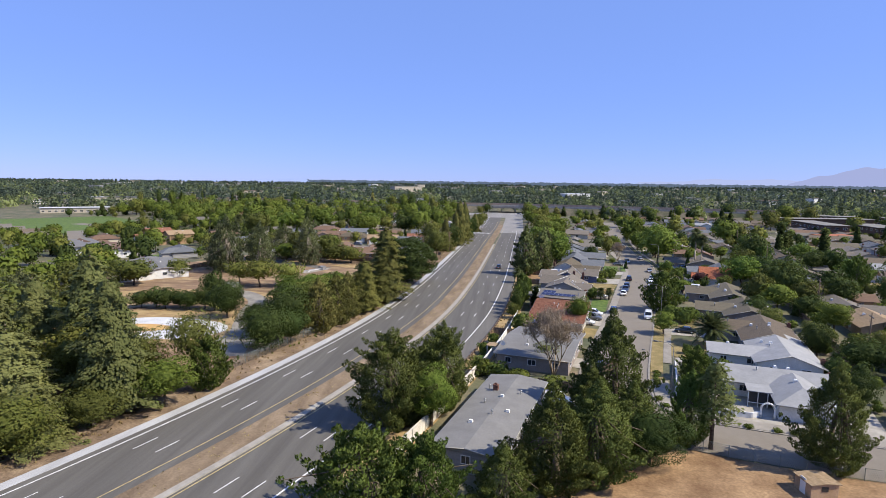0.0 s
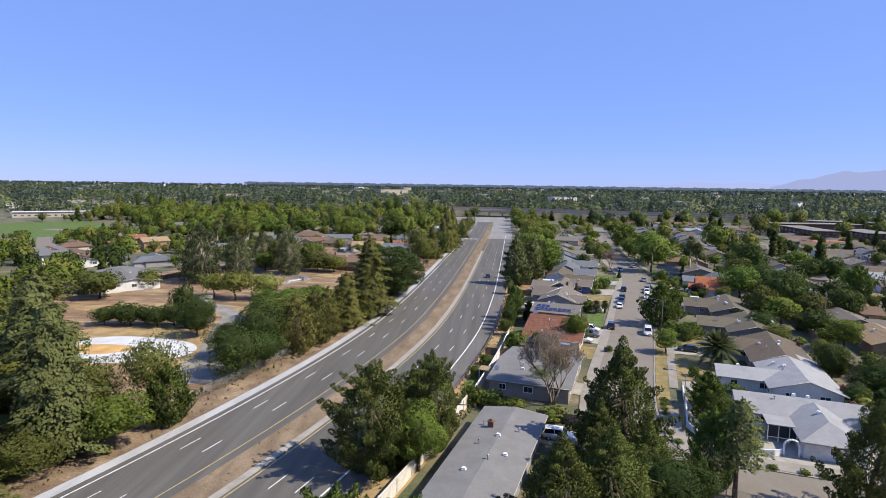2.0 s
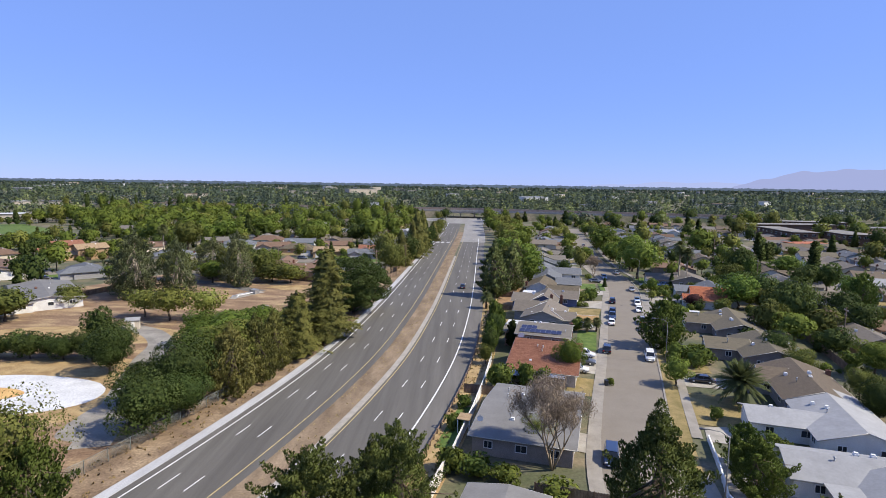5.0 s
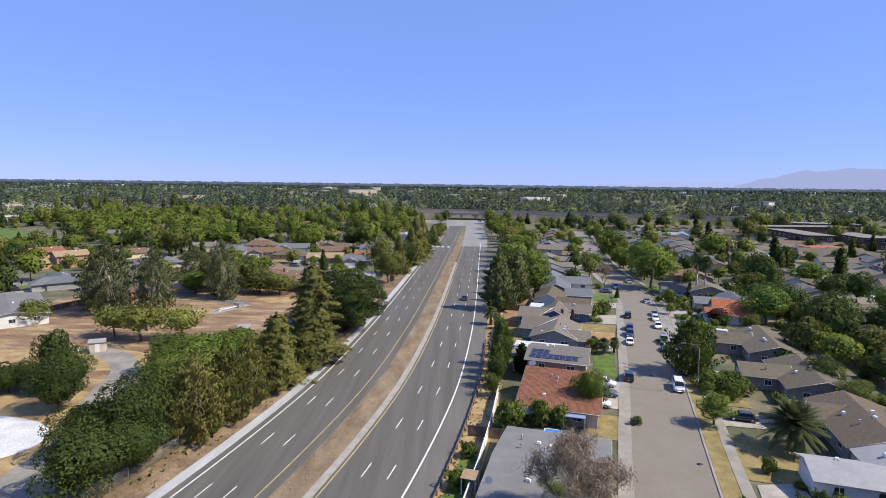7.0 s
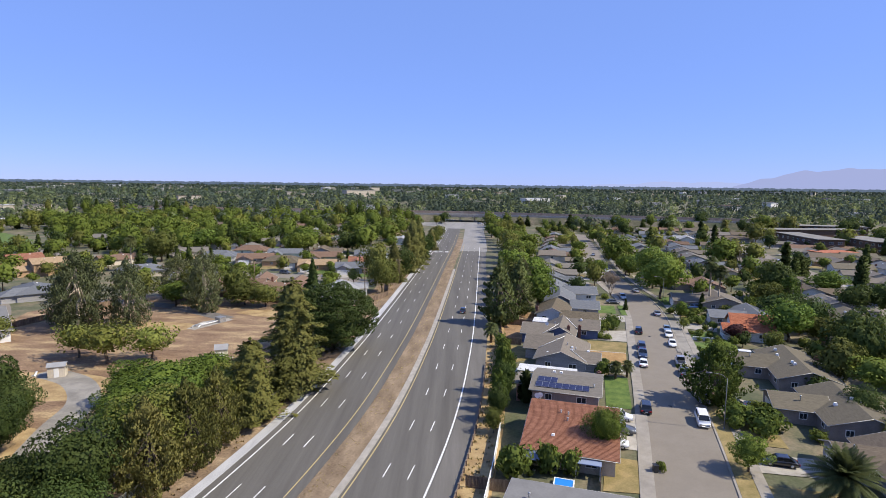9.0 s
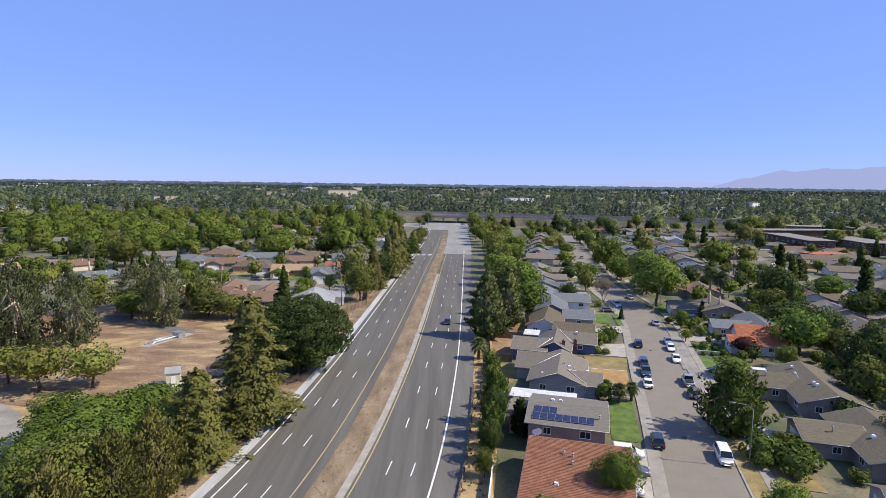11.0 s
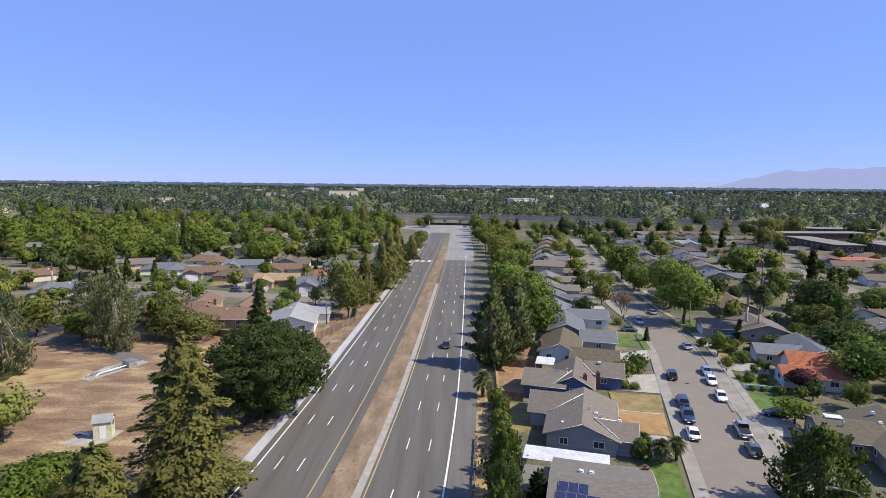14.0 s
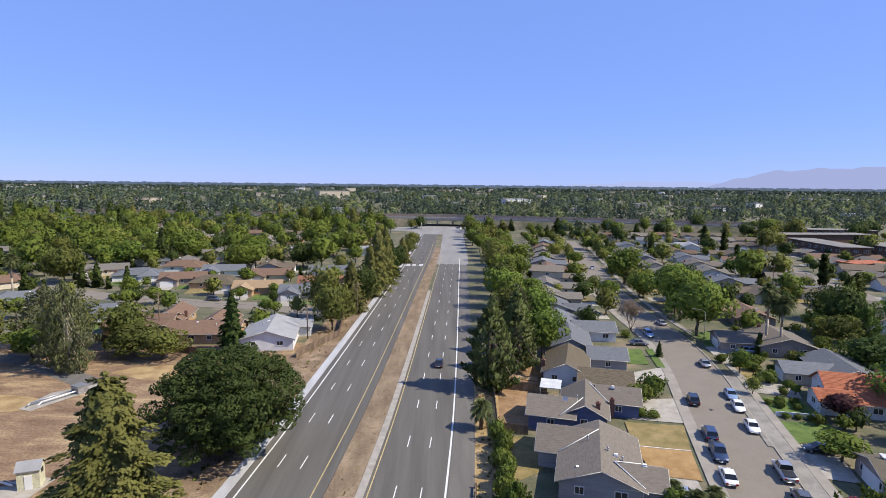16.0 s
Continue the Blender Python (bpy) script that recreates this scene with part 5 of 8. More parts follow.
# ---- the houses west of the street ----
house(8.6, 112.5, HEAD, [(0, 8.2, -26, 0, 2.9, 3.4, "y", 0, 0)], "gravel", "grey", "single-storey house with a low grey composite roof and brick chimney",
      [("chimney", 2.3, -6.8, 3.2), ("pipe", 2.2, -12, 3.2), ("box", 4.0, -9.5, 3.4), ("pipe", 4.4, -16, 3.4), ("pipe", 6.2, -7, 3.2), ("box", 2.4, -19, 3.2), ("pipe", 1.2, -6.2, 3.1), ("box", 6.0, -14, 3.2)])
house(8.9, 125.6, HEAD, [(0, 13.2, 0, 19.6, 2.8, 3.7, "x", 0, 0)], "gravel", "taupe", "single-storey house with a grey composite roof and several vents",
      [("box", 4.6, 14.5, 3.4), ("box", 6.3, 14.0, 3.4), ("pipe", 2.2, 15.5, 3.3), ("pipe", 5.6, 12.4, 3.5), ("box", 4.6, 5.0, 3.3), ("pipe", 4.4, 6.6, 3.4), ("dish", 0.3, 3.5, 2.9), ("pipe", 2.6, 12.5, 3.5)])
house(16.0, 154.0, HEAD, [(0, 12.2, 0, 14.2, 2.6, 5.0, "x", 0, 0, "tile", "cream", 11.8)], "tile", "cream", "house with a broad terracotta tile roof",
      [("pipe", 4.3, 8.8, 4.3), ("pipe", 5.4, 8.4, 4.3), ("box", 3.7, 3.2, 3.2), ("dish", 0.3, 11.9, 4.9), ("dish", 0.7, 12.3, 4.9), ("pipe", 5.4, 7.0, 4.0)], rows=30)
SOLAR_HOUSE = house(19.4, 171.6, HEAD, [(0, 10.8, 0, 10.8, 4.4, 5.5, "x", 0, 0, "grey", "taupe"), (-3.4, 0, 4.5, 9.5, 3.6, 4.0, "x", 0, 0, "grey", "pink")], "grey", "taupe", "two-storey house with a grey roof and a field of solar panels",
                    [("box", 3.0, 6.5, 5.3), ("box", 4.2, 6.5, 5.3), ("pipe", 10.0, 2.2, 4.9), ("chimney", 10.6, 11.4, 3.8)])
PANEL = boxes("solar_panel", [(-0.53, 0.53, -0.80, 0.80, 0, 0.045)], SOLAR)
PANEL_EDGE = boxes("panel_frame", [(-0.55, 0.55, -0.825, -0.80, -0.01, 0.052), (-0.55, 0.55, 0.80, 0.825, -0.01, 0.052), (-0.55, -0.53, -0.80, 0.80, -0.01, 0.052), (0.53, 0.55, -0.80, 0.80, -0.01, 0.052)], GALVANISED)
for i in range(11):
    u, v = (0.95 + 1.11 * i, 1.35) if i < 8 else (1.12 + 1.11 * (i - 8), 3.03)
    pob = piece("solar_panel", PANEL, SOLAR_HOUSE, pose(u, v, 4.4 + v * 0.2037 + 0.10, 11.5))
    piece("panel_frame", PANEL_EDGE, pob)
H5 = house(23.0, 193.9, HEAD, [(0, 10, 0, 14.5, 2.7, 4.6, "y", 0, 0), (-3.2, 4, 7.5, 16, 2.7, 4.5, "x", 0, 0), (6.5, 12.6, 0.6, 6.4, 2.7, 4.0, "x", 0, 0)], "taupe", "grey", "house with a taupe cross-gabled roof and grey walls",
      [("box", 2.2, 2.0, 3.3), ("box", 7.0, 5.5, 3.9), ("pipe", 7.8, 5.0, 3.6), ("pipe", 6.0, 6.0, 4.2), ("box", 10.4, 3.6, 3.9), ("pipe", 3.4, 9.0, 4.1)], garage=(12.65, 3.4, 90))
H6 = house(22.2, 213.3, HEAD, [(5.2, 12.2, 2.2, 14, 2.7, 4.5, "y", 0, 0), (0, 7, 1, 9.5, 2.7, 4.3, "x", 0, 0), (11, 17.6, 9.5, 17, 2.7, 4.2, "x", 0, 0)], "taupe", "blue", "blue-walled house with a taupe cross-gabled roof",
      [("dish", 5.6, 4.0, 3.9), ("chimney", 10.8, 3.8, 3.6), ("chimney", 13.2, 8.9, 2.6), ("box", 13.4, 12.4, 4.1), ("pipe", 7.4, 5.6, 4.1)], garage=(17.65, 13, 90))
house(28.6, 234.2, HEAD, [(0, 8.4, 0, 14, 2.9, 4.8, "y", 0, 0, "moss", "white"), (7, 16.4, -3.4, 5.4, 2.6, 4.0, "x", 0, 0, "moss", "grey")], "moss", "white", "white-gabled house with an old mossy shake roof", [("chimney", -0.3, 3, 3.3)])
house(33.5, 251.5, 10, [(0, 9, 0, 14, 2.8, 4.8, "y", 0, 0), (8, 15.6, -7, 1, 2.7, 4.2, "x", 0, 0)], "slate", "grey", "house with a pale blue-grey cross-gabled roof", [("dish", -0.2, 4, 3.0), ("pipe", 5, 6, 4.4)], garage=(15.65, -3, 90))
house(34.8, 268.5, 6, [(0, 10, 0, 14, 2.8, 4.8, "y", 0, 0), (8, 18, -2, 7, 2.7, 4.3, "x", 0, 0)], "slate", "white", "house with a dark blue-grey cross-gabled roof", [("pipe", 6, 5, 4.4), ("box", 3, 8, 4.0)], garage=(18.05, 2.5, 90))

FLASHING = [(H5, (-0.3, 7.3, 2.75), (4.9, 11.7, 4.62)), (H5, (10.3, 0.3, 2.65), (6.7, 3.5, 4.12)), (H5, (10.3, 6.7, 2.65), (6.7, 3.5, 4.12)), (H6, (4.9, 1.0, 2.72), (8.4, 5.3, 4.42)), (H6, (12.6, 9.2, 2.6), (9.4, 13.2, 4.3))]
for hob, a, b in FLASHING:
    piece("valley_flashing", tubes("valley_flashing", [(a, b, 0.07, 0.07)], TRIM, 5), hob)

# ---- the houses east of the street ----
house(46.2, 117.0, HEAD, [(0, 16.5, 0, 8.6, 2.7, 4.1, "x", 0, 0), (6.5, 13.5, -8.2, 2, 2.7, 4.2, "y", 1, 0)], "pale", "white", "white corner house with a pale composite roof",
      [("box", 8.0, 5.5, 3.9), ("box", 10.0, 6.0, 3.7), ("pipe", 5.0, 3.2, 3.7), ("box", 9.6, -1.5, 4.1), ("chimney", 16.2, 7.0, 2.6)])
house(55.5, 127.0, HEAD, [(0, 10.2, 0, 18.5, 2.8, 4.5, "y", 0, 0), (-7.4, 2, 4.0, 10.5, 2.7, 3.7, "x", 0, 0)], "pale", "white", "house with a pale blue-white composite roof",
      [("box", 3.4, 9.0, 4.0), ("box", 2.2, 11, 3.7), ("pipe", 3.0, 7.5, 3.8), ("chimney", 10.6, 2.5, 2.8), ("box", -4, 8.4, 3.4)], garage=(-7.45, 7, -90))
house(56.0, 145.5, HEAD, [(4, 14.4, -3, 14.5, 2.8, 4.6, "y", 0, 0), (0, 7, 5.8, 13, 2.7, 4.1, "x", 0, 0)], "umber", "grey", "house with a dark brown shingle roof and grey walls",
      [("box", 6.4, 6.5, 3.8), ("box", 9.8, 6.0, 4.6), ("box", 9.4, 4.0, 4.5), ("pipe", 7.0, 2.6, 4.0), ("pipe", 2.0, 8.4, 3.8), ("chimney", 14.6, 12, 2.8)], garage=(-0.05, 9.4, -90))
house(58.2, 166.0, HEAD, [(6, 16.6, -1, 15, 2.8, 4.5, "y", 0, 0), (0, 8, 4.5, 12.5, 2.7, 4.0, "x", 0, 0)], "olive", "taupe", "house with an olive-grey shingle roof",
      [("box", 8.6, 5.2, 3.8), ("box", 11.4, 6.8, 4.5), ("box", 12.4, 6.6, 4.3), ("dish", 16.4, 4, 3.2), ("pipe", 4.0, 6.5, 3.7), ("chimney", 16.8, 0.5, 2.8)], garage=(-0.05, 8.5, -90))
house(62.4, 187.8, HEAD, [(6, 16.4, -2, 16.5, 2.8, 4.5, "y", 0, 0), (0, 8, 5, 14, 2.7, 4.0, "x", 0, 0)], "olive", "taupe", "house with an olive-grey shingle roof and a white skylight panel",
      [("box", 8.4, 9.6, 4.0), ("box", 9.8, 4.4, 4.2), ("box", 9.9, 3.2, 4.2), ("chimney", 16.4, 12.5, 2.9), ("box", 9.0, 13.5, 4.1), ("pipe", 3.0, 8.0, 3.8)], garage=(-0.05, 9.5, -90))
house(74.2, 220.5, HEAD, [(0, 11.5, 0, 6.0, 2.7, 3.8, "x", 0, 0), (2.6, 15.5, 4.6, 11.8, 3.3, 5.4, "x", 0, 0)], "red", "white", "white house with a red-orange tile roof", [("pipe", 9, 8, 5.2), ("chimney", 15.6, 8, 3.4)], rows=16)
house(76.9, 233.1, 13, [(7, 16.5, 0.6, 15, 2.7, 4.5, "y", 0, 0), (0, 9, 2.5, 9.5, 2.6, 3.9, "x", 0, 0)], "slate", "cream", "house with a grey-blue shingle roof and cream walls", [("chimney", 16.6, 4, 2.8), ("pipe", 9, 6, 4.1)], garage=(-0.05, 6, -90))
house(75.0, 255.0, 10, [(8, 20, 0, 14, 2.7, 4.6, "y", 0, 0), (0, 10, 2, 11, 2.7, 4.2, "x", 0, 0)], "taupe", "taupe", "house with a brown-grey roof and a white garage door", [("chimney", 12, 13, 3.8), ("pipe", 6, 6, 4.1)], garage=(-0.05, 6.5, -90))

# ---- further houses, built once by kind and then copied ----
KINDS = {}
ROOF_WORD = {"umber": "dark brown", "grey": "grey", "taupe": "taupe", "brown": "brown", "olive": "olive-grey", "slate": "blue-grey", "pale": "pale grey", "moss": "weathered", "tan": "tan", "tile": "terracotta", "red": "red", "gravel": "grey"}


def further_house(x, y, turn, roof, wall, shape=0, group="houses of the quarter"):
    if shape == 0 and group and (x < 85 or y > 290 or x > 140):
        yard = (DRY_LAWN, LAWN, GRAVEL)[int(x * 3 + y) % 3]
        local_patch("driveway", x, y, turn, 10.6, 16.0, -6.4, -0.8, 0.085, CONCRETE, "pale concrete driveway before a garage", "driveway")
        local_patch("front_yard", x, y, turn, 6.0, 15.0, 0.4, 7.4, 0.08, yard, "small front yard before a house", "yard")
    if shape in (1, 2) and x < 0 and y < 380:
        gu = -4.5 if shape == 1 else 4.5
        local_patch("driveway", x, y, turn, gu - 2.6, gu + 2.6, -15.0, -8.6, 0.085, CONCRETE, "pale concrete driveway before a garage", "driveway")
        local_patch("front_yard", x, y, turn, *((-0.5, 8.0) if shape == 1 else (-8.0, 0.5)), -13.5, -5.2, 0.08, (LAWN, DRY_LAWN)[int(abs(x)) % 2], "small front yard before a house", "yard")
    # windows past 430 m are too small to tell apart
    distant_one = y > 430 or math.hypot(x - 8, y - 128) > 300
    key = (roof, wall, shape, distant_one)
    if key in KINDS:
        ob = copy_thing(KINDS[key], pose(x, y, 0, 0, 0, -turn))
        FOOTPRINTS.append((x, y, 9.0))
        return ob
    if shape == 0:
        blocks, garage = [(-5, 5, -7, 7, 2.7, 4.5, "y", 0, 0), (3, 10.5, -7, 0, 2.6, 4.0, "x", 0, 0)], (10.55, -3.5, 90)
    elif shape == 1:
        blocks, garage = [(-8, 8, -4.5, 4.5, 2.7, 4.5, "x", 0, 0), (-8, -1, -8.5, 0, 2.6, 4.1, "y", 0, 0)], (-4.5, -8.55, 0)
    elif shape == 2:
        blocks, garage = [(-8.5, 8.5, -5, 5, 2.7, 4.6, "x", 1, 1), (1, 8, -9, 0, 2.6, 4.2, "y", 1, 0)], (4.5, -9.05, 0)
    else:
        blocks, garage = [(-6, 6, -5, 5, 5.2, 6.9, "x", 0, 0), (4, 11, -4.5, 3, 2.7, 4.0, "x", 0, 0)], (11.05, -1, 90)
    extras = [("pipe", 1.5, 1.5, blocks[0][5] - 0.7), ("box", -2.0, 1.0, blocks[0][5] - 0.5), ("chimney", blocks[0][0] * 0.96, 1.2, blocks[0][4])]
    ob = house(x, y, turn, blocks, roof, wall, f"suburban house with a {ROOF_WORD[roof]} roof and {wall} walls", extras[2:] if distant_one else extras, garage=garage, group=group, windows=not distant_one)
    KINDS[key] = ob
    return ob


# west of the street, northwards
further_house(43, 296, 4, "slate", "white", 0)
further_house(44.5, 314, 4, "grey", "grey", 0)
further_house(48, 333, 8, "grey", "white", 0)
further_house(52, 352, 10, "taupe", "cream", 3)
further_house(56, 374, 10, "brown", "taupe", 0)
further_house(58, 394, 10, "slate", "grey", 0)
further_house(62, 414, 10, "grey", "grey", 0)
further_house(66, 436, 10, "taupe", "cream", 0)
further_house(70, 458, 10, "brown", "cream", 0)
further_house(75, 482, 10, "slate", "grey", 0)
# east of the street, northwards, and the rows behind
further_house(98, 287, 190, "brown", "taupe", 0)
further_house(96, 312, 190, "taupe", "cream", 0)
further_house(99, 336, 190, "slate", "grey", 0)
further_house(103, 360, 190, "grey", "white", 0)
further_house(108, 386, 190, "taupe", "cream", 0)
further_house(113, 412, 190, "slate", "grey", 0)
further_house(118, 440, 190, "grey", "cream", 0)
further_house(124, 470, 190, "slate", "white", 0)
further_house(97, 163, 12, "tan", "tan", 0)
further_house(99, 180, 12, "taupe", "tan", 0)
further_house(104, 197, 12, "brown", "tan", 0)
further_house(108, 216, 12, "slate", "grey", 0)
further_house(117, 236, 14, "olive", "taupe", 0)
further_house(123, 256, 14, "grey", "grey", 0)
further_house(130, 280, 14, "umber", "white", 0)
further_house(137, 305, 14, "taupe", "cream", 0)
further_house(138, 330, 14, "slate", "cream", 0)
further_house(90, 140, 12, "tan", "tan", 0)
further_house(121, 346, 12, "slate", "grey", 0)
further_house(126, 369, 12, "grey", "white", 0)
further_house(131, 392, 12, "taupe", "cream", 0)
further_house(136, 416, 12, "slate", "white", 0)
further_house(141, 441, 12, "brown", "cream", 0)
further_house(120, 318, 194, "umber", "cream", 0)
further_house(150, 352, 194, "taupe", "grey", 1)
further_house(156, 378, 194, "grey", "cream", 0)
further_house(162, 404, 194, "brown", "white", 0)
further_house(168, 430, 194, "umber", "cream", 0)
further_house(146, 318, 194, "olive", "white", 0)
# the quarter west of the expressway
house(-38.0, 254.0, -8, [(0, 12, 0, 17, 3.0, 4.9, "y", 0, 0, "pale", "white"), (8.5, 15, 12, 19, 2.8, 4.0, "x", 0, 0, "pale", "white")], "pale", "white", "white house with a pale roof beside the expressway", [("box", 5, 10, 4.6), ("pipe", 4, 8, 4.4), ("pipe", 5.5, 8, 4.6)])
house(-50.0, 265.5, -4, [(-8.5, 8.5, -5.5, 5.5, 2.8, 4.7, "x", 0, 0), (-3.5, 4.5, 2, 14, 2.8, 4.9, "y", 0, 0)], "brown", "tan", "house with a brown cross-gabled roof and tan walls", [("dish", 6.5, 1, 4.2), ("box", -2, -1, 4.2), ("pipe", 3, -2.5, 3.8), ("chimney", -8.8, 2, 3.2)])
house(-69.0, 272.5, -8, [(-8.5, 7.5, -5.5, 5, 2.8, 4.6, "x", 0, 0), (1.5, 9.0, 0, 13, 2.8, 4.9, "y", 0, 0)], "brown", "tan", "long house with a brown gabled roof and a brick chimney", [("box", -3, 1, 4.3), ("pipe", 0, -2, 3.9), ("chimney", 9.2, 3, 3.4)])
further_house(-92, 284, -10, "slate", "white", 1)
further_house(-38, 318, -6, "slate", "grey", 1)
further_house(-56, 325, -8, "tan", "tan", 1)
further_house(-36, 336, -8, "tile", "white", 1)
further_house(-75, 335, -8, "moss", "tan", 2)
further_house(-90, 342, -12, "brown", "taupe", 1)
further_house(-112, 350, -20, "slate", "white", 2)
further_house(-131, 361, -25, "grey", "cream", 1)
further_house(-60, 352, -6, "brown", "cream", 1)
further_house(-82, 362, -8, "slate", "white", 1)
further_house(-104, 374, -12, "brown", "white", 2)
further_house(-38, 362, -6, "slate", "white", 1)
house(-115.5, 213.0, 48, [(-16, 16, -7.5, 7.5, 2.9, 3.9, "x", 0, 0), (8, 17, -13, -4, 2.8, 3.5, "y", 0, 0)], "gravel", "white", "long low house with a flat grey roof and white windows", [("box", 2, 1, 3.8), ("chimney", 0, -2, 3.2), ("pipe", -6, 2, 3.6), ("box", 9, 3, 3.6)])
house(-166, 254.0, 48, [(-17, 17, -8, 8, 2.9, 4.3, "x", 0, 0)], "brown", "white", "long low house with a brown roof", [("box", 3, 1, 4.1)])
further_house(-132, 256, 48, "slate", "grey", 2)
further_house(-160, 300, 130, "tan", "tan", 3)
further_house(-178, 310, 130, "tile", "tan", 3)
further_house(-198, 296, 40, "brown", "cream", 2)
further_house(-150, 330, 130, "brown", "cream", 1)
further_house(-188, 268, 220, "brown", "cream", 1)
further_house(-122, 301, 150, "slate", "cream", 2)
further_house(-200, 400, -10, "grey", "grey", 3)
further_house(-30, 436, 90, "pale", "white", 1)
further_house(-38, 462, 90, "tan", "tan", 1)
further_house(-40, 498, 90, "brown", "cream", 1)
further_house(-40, 533, 90, "brown", "taupe", 1)
slab("street", path_strip("street_west", [(-300, 400), (-170, 350), (-112, 318), (-70, 306), (-42, 301), (-27, 290)], 4.8, 0.045, ASPHALT_STREET), "pale asphalt residential street", "street")
slab("street", path_strip("street_far_west", [(-260, 350), (-200, 282), (-165, 268), (-135, 242), (-112, 214)], 4.6, 0.045, ASPHALT_STREET), "pale asphalt residential street", "street")
slab("street", path_strip("street_east", [(118, 60), (122, 150), (133, 220), (152, 290), (165, 340), (178, 400), (196, 470), (215, 560)], 4.8, 0.045, ASPHALT_STREET), "pale asphalt residential street", "street")

# more rows of houses by rule, thinning out with distance
row_rng = random.Random(12)
CHOICES = [("grey", "cream", 0), ("taupe", "cream", 0), ("brown", "taupe", 0), ("slate", "white", 0), ("umber", "grey", 0), ("umber", "cream", 1), ("grey", "grey", 0), ("taupe", "tan", 0), ("olive", "white", 1), ("brown", "cream", 1), ("pale", "white", 1), ("olive", "taupe", 0)]


def row_of_houses(x0, y0, dx, dy, n, turn):
    for i in range(n):
        r, w, s = row_rng.choice(CHOICES)
        further_house(x0 + dx * i + row_rng.uniform(-1, 1), y0 + dy * i + row_rng.uniform(-1.5, 1.5), turn + row_rng.uniform(-3, 3), r, w, s)


row_of_houses(140, 190, 6.6, 21, 13, 194)
row_of_houses(166, 215, 6.6, 21, 13, 14)
row_of_houses(206, 240, 6.6, 21, 7, 194)
row_of_houses(236, 250, 6.6, 21, 6, 14)
row_of_houses(276, 270, 6.6, 21, 5, 194)
row_of_houses(310, 300, 6.6, 21, 5, 14)
row_of_houses(146, 470, 18, 2, 7, 104)
row_of_houses(150, 505, 18, 2, 9, 284)
row_of_houses(140, 540, 19, 2, 5, 104)
row_of_houses(-150, 395, 21, -5, 5, -10)
row_of_houses(-170, 430, 21, -5, 6, 170)
row_of_houses(-190, 465, 21, -5, 7, -10)
row_of_houses(-210, 505, 21, -3, 8, 170)
row_of_houses(-260, 545, 22, -2, 9, -10)
row_of_houses(-290, 590, 22, -1, 10, 170)
row_of_houses(-240, 300, -20, 12, 5, 220)


# ---- trees, the single ones first ----
tree("thin_oak", -41.6, 109.8, 12.2, 6.0, label="light airy oak beside the chain-link fence")
tree("maple", -38.0, 108.2, 9.2, 4.6, label="dense green tree in front of an airy oak")
tree("broad", -40.2, 99.8, 7.6, 4.2)
tree("broad", -47.5, 99.0, 6.0, 4.0)
tree("cedar", -58.5, 109, 22.5, 8.5)
tree("cedar", -46.8, 97.6, 21.0, 7.6)
tree("cedar", -55, 89, 15, 8)
tree("cedar", -50, 86, 9, 6)
tree("oak", -50, 107, 9, 5)
tree("cedar", -66, 97, 20, 8)
tree("oak", -46, 92, 5.5, 4.5)
tree("oak", -80, 116, 13, 8)
tree("oak", -92, 128, 12, 8)
tree("oak", -74, 104, 11, 7)
tree("oak", -56, 76, 9, 6)
tree("cedar", -62, 80, 13, 7)
tree("eucalyptus", -101, 140, 13, 7)
tree("cedar", -70, 110, 18, 7)
tree("tamarisk", -57, 104, 12, 6)
tree("oak", -66, 120, 10, 6)
tree("oak", -72, 126, 9, 6)
tree("oak", -86, 106, 14, 8)
tree("tamarisk", -60, 88, 10, 6)
tree("oak", -98, 116, 12, 8)
tree("oak", -90, 142, 9, 6)
tree("tamarisk", -49, 83, 8, 5)
tree("oak", -110, 150, 11, 8)
tree("dark", -37.2, 128.4, 8.8, 5.0)
tree("dark", -37.0, 139.5, 10.5, 5.6)
tree("dark", -43.2, 138.6, 7.6, 4.6)
tree("dark", -34.4, 134.5, 7.0, 4.2)
tree("feathery", -31.4, 144.5, 12.4, 5.6)
tree("feathery", -29.6, 151.0, 12.6, 5.4)
tree("tamarisk", -34.0, 150.0, 11.5, 5.6)
tree("broad", -36.5, 152.0, 10.0, 5.4)
tree("broad", -36.0, 161.0, 9.5, 5.6)
tree("broad", -42.5, 158.0, 7.0, 4.2)
tree("broad", -41.0, 167.0, 9.6, 5.6)
tree("broad", -45.5, 163.0, 7.0, 4.6)
tree("broad", -36.0, 172.0, 9.6, 5.2)
tree("broad", -48.5, 170.5, 7.8, 4.8)
tree("yellow", -40.0, 178.0, 6.0, 3.6)
tree("feathery", -28.8, 158.5, 11.6, 4.8)
tree("larch", -26.4, 166.0, 14.0, 5.6)
tree("yellow", -30.0, 165.0, 9.0, 4.4)
tree("yellow", -31.5, 170.0, 9.0, 4.0)
tree("sequoia", -23.2, 178.2, 22.0, 7.0)
tree("spreading", -22.4, 205.8, 15.6, 10.4, label="large dark green pine-like tree with a broad crown")
tree("oak", -31, 214, 9, 5)
for i in range(7):
    tree("dark", -85 + 3.4 * i, 159.6 + (i % 2) * 1.2, 4.6 + (i % 3) * 0.5, 3.2, "hedge by the pit", "tall dense dark green hedge shrub")
for u, v in ((37.9, 125.7), (37.3, 123.7), (36.8, 121.8), (36.3, 119.9), (44.7, 103.8), (48.2, 102.8), (50.1, 102.3), (35.2, 110.0), (34.9, 112.7)):
    tree("shrub", u, v, 0.7, 0.75, "clipped kerb shrubs", "small clipped oval shrub in pale paving")
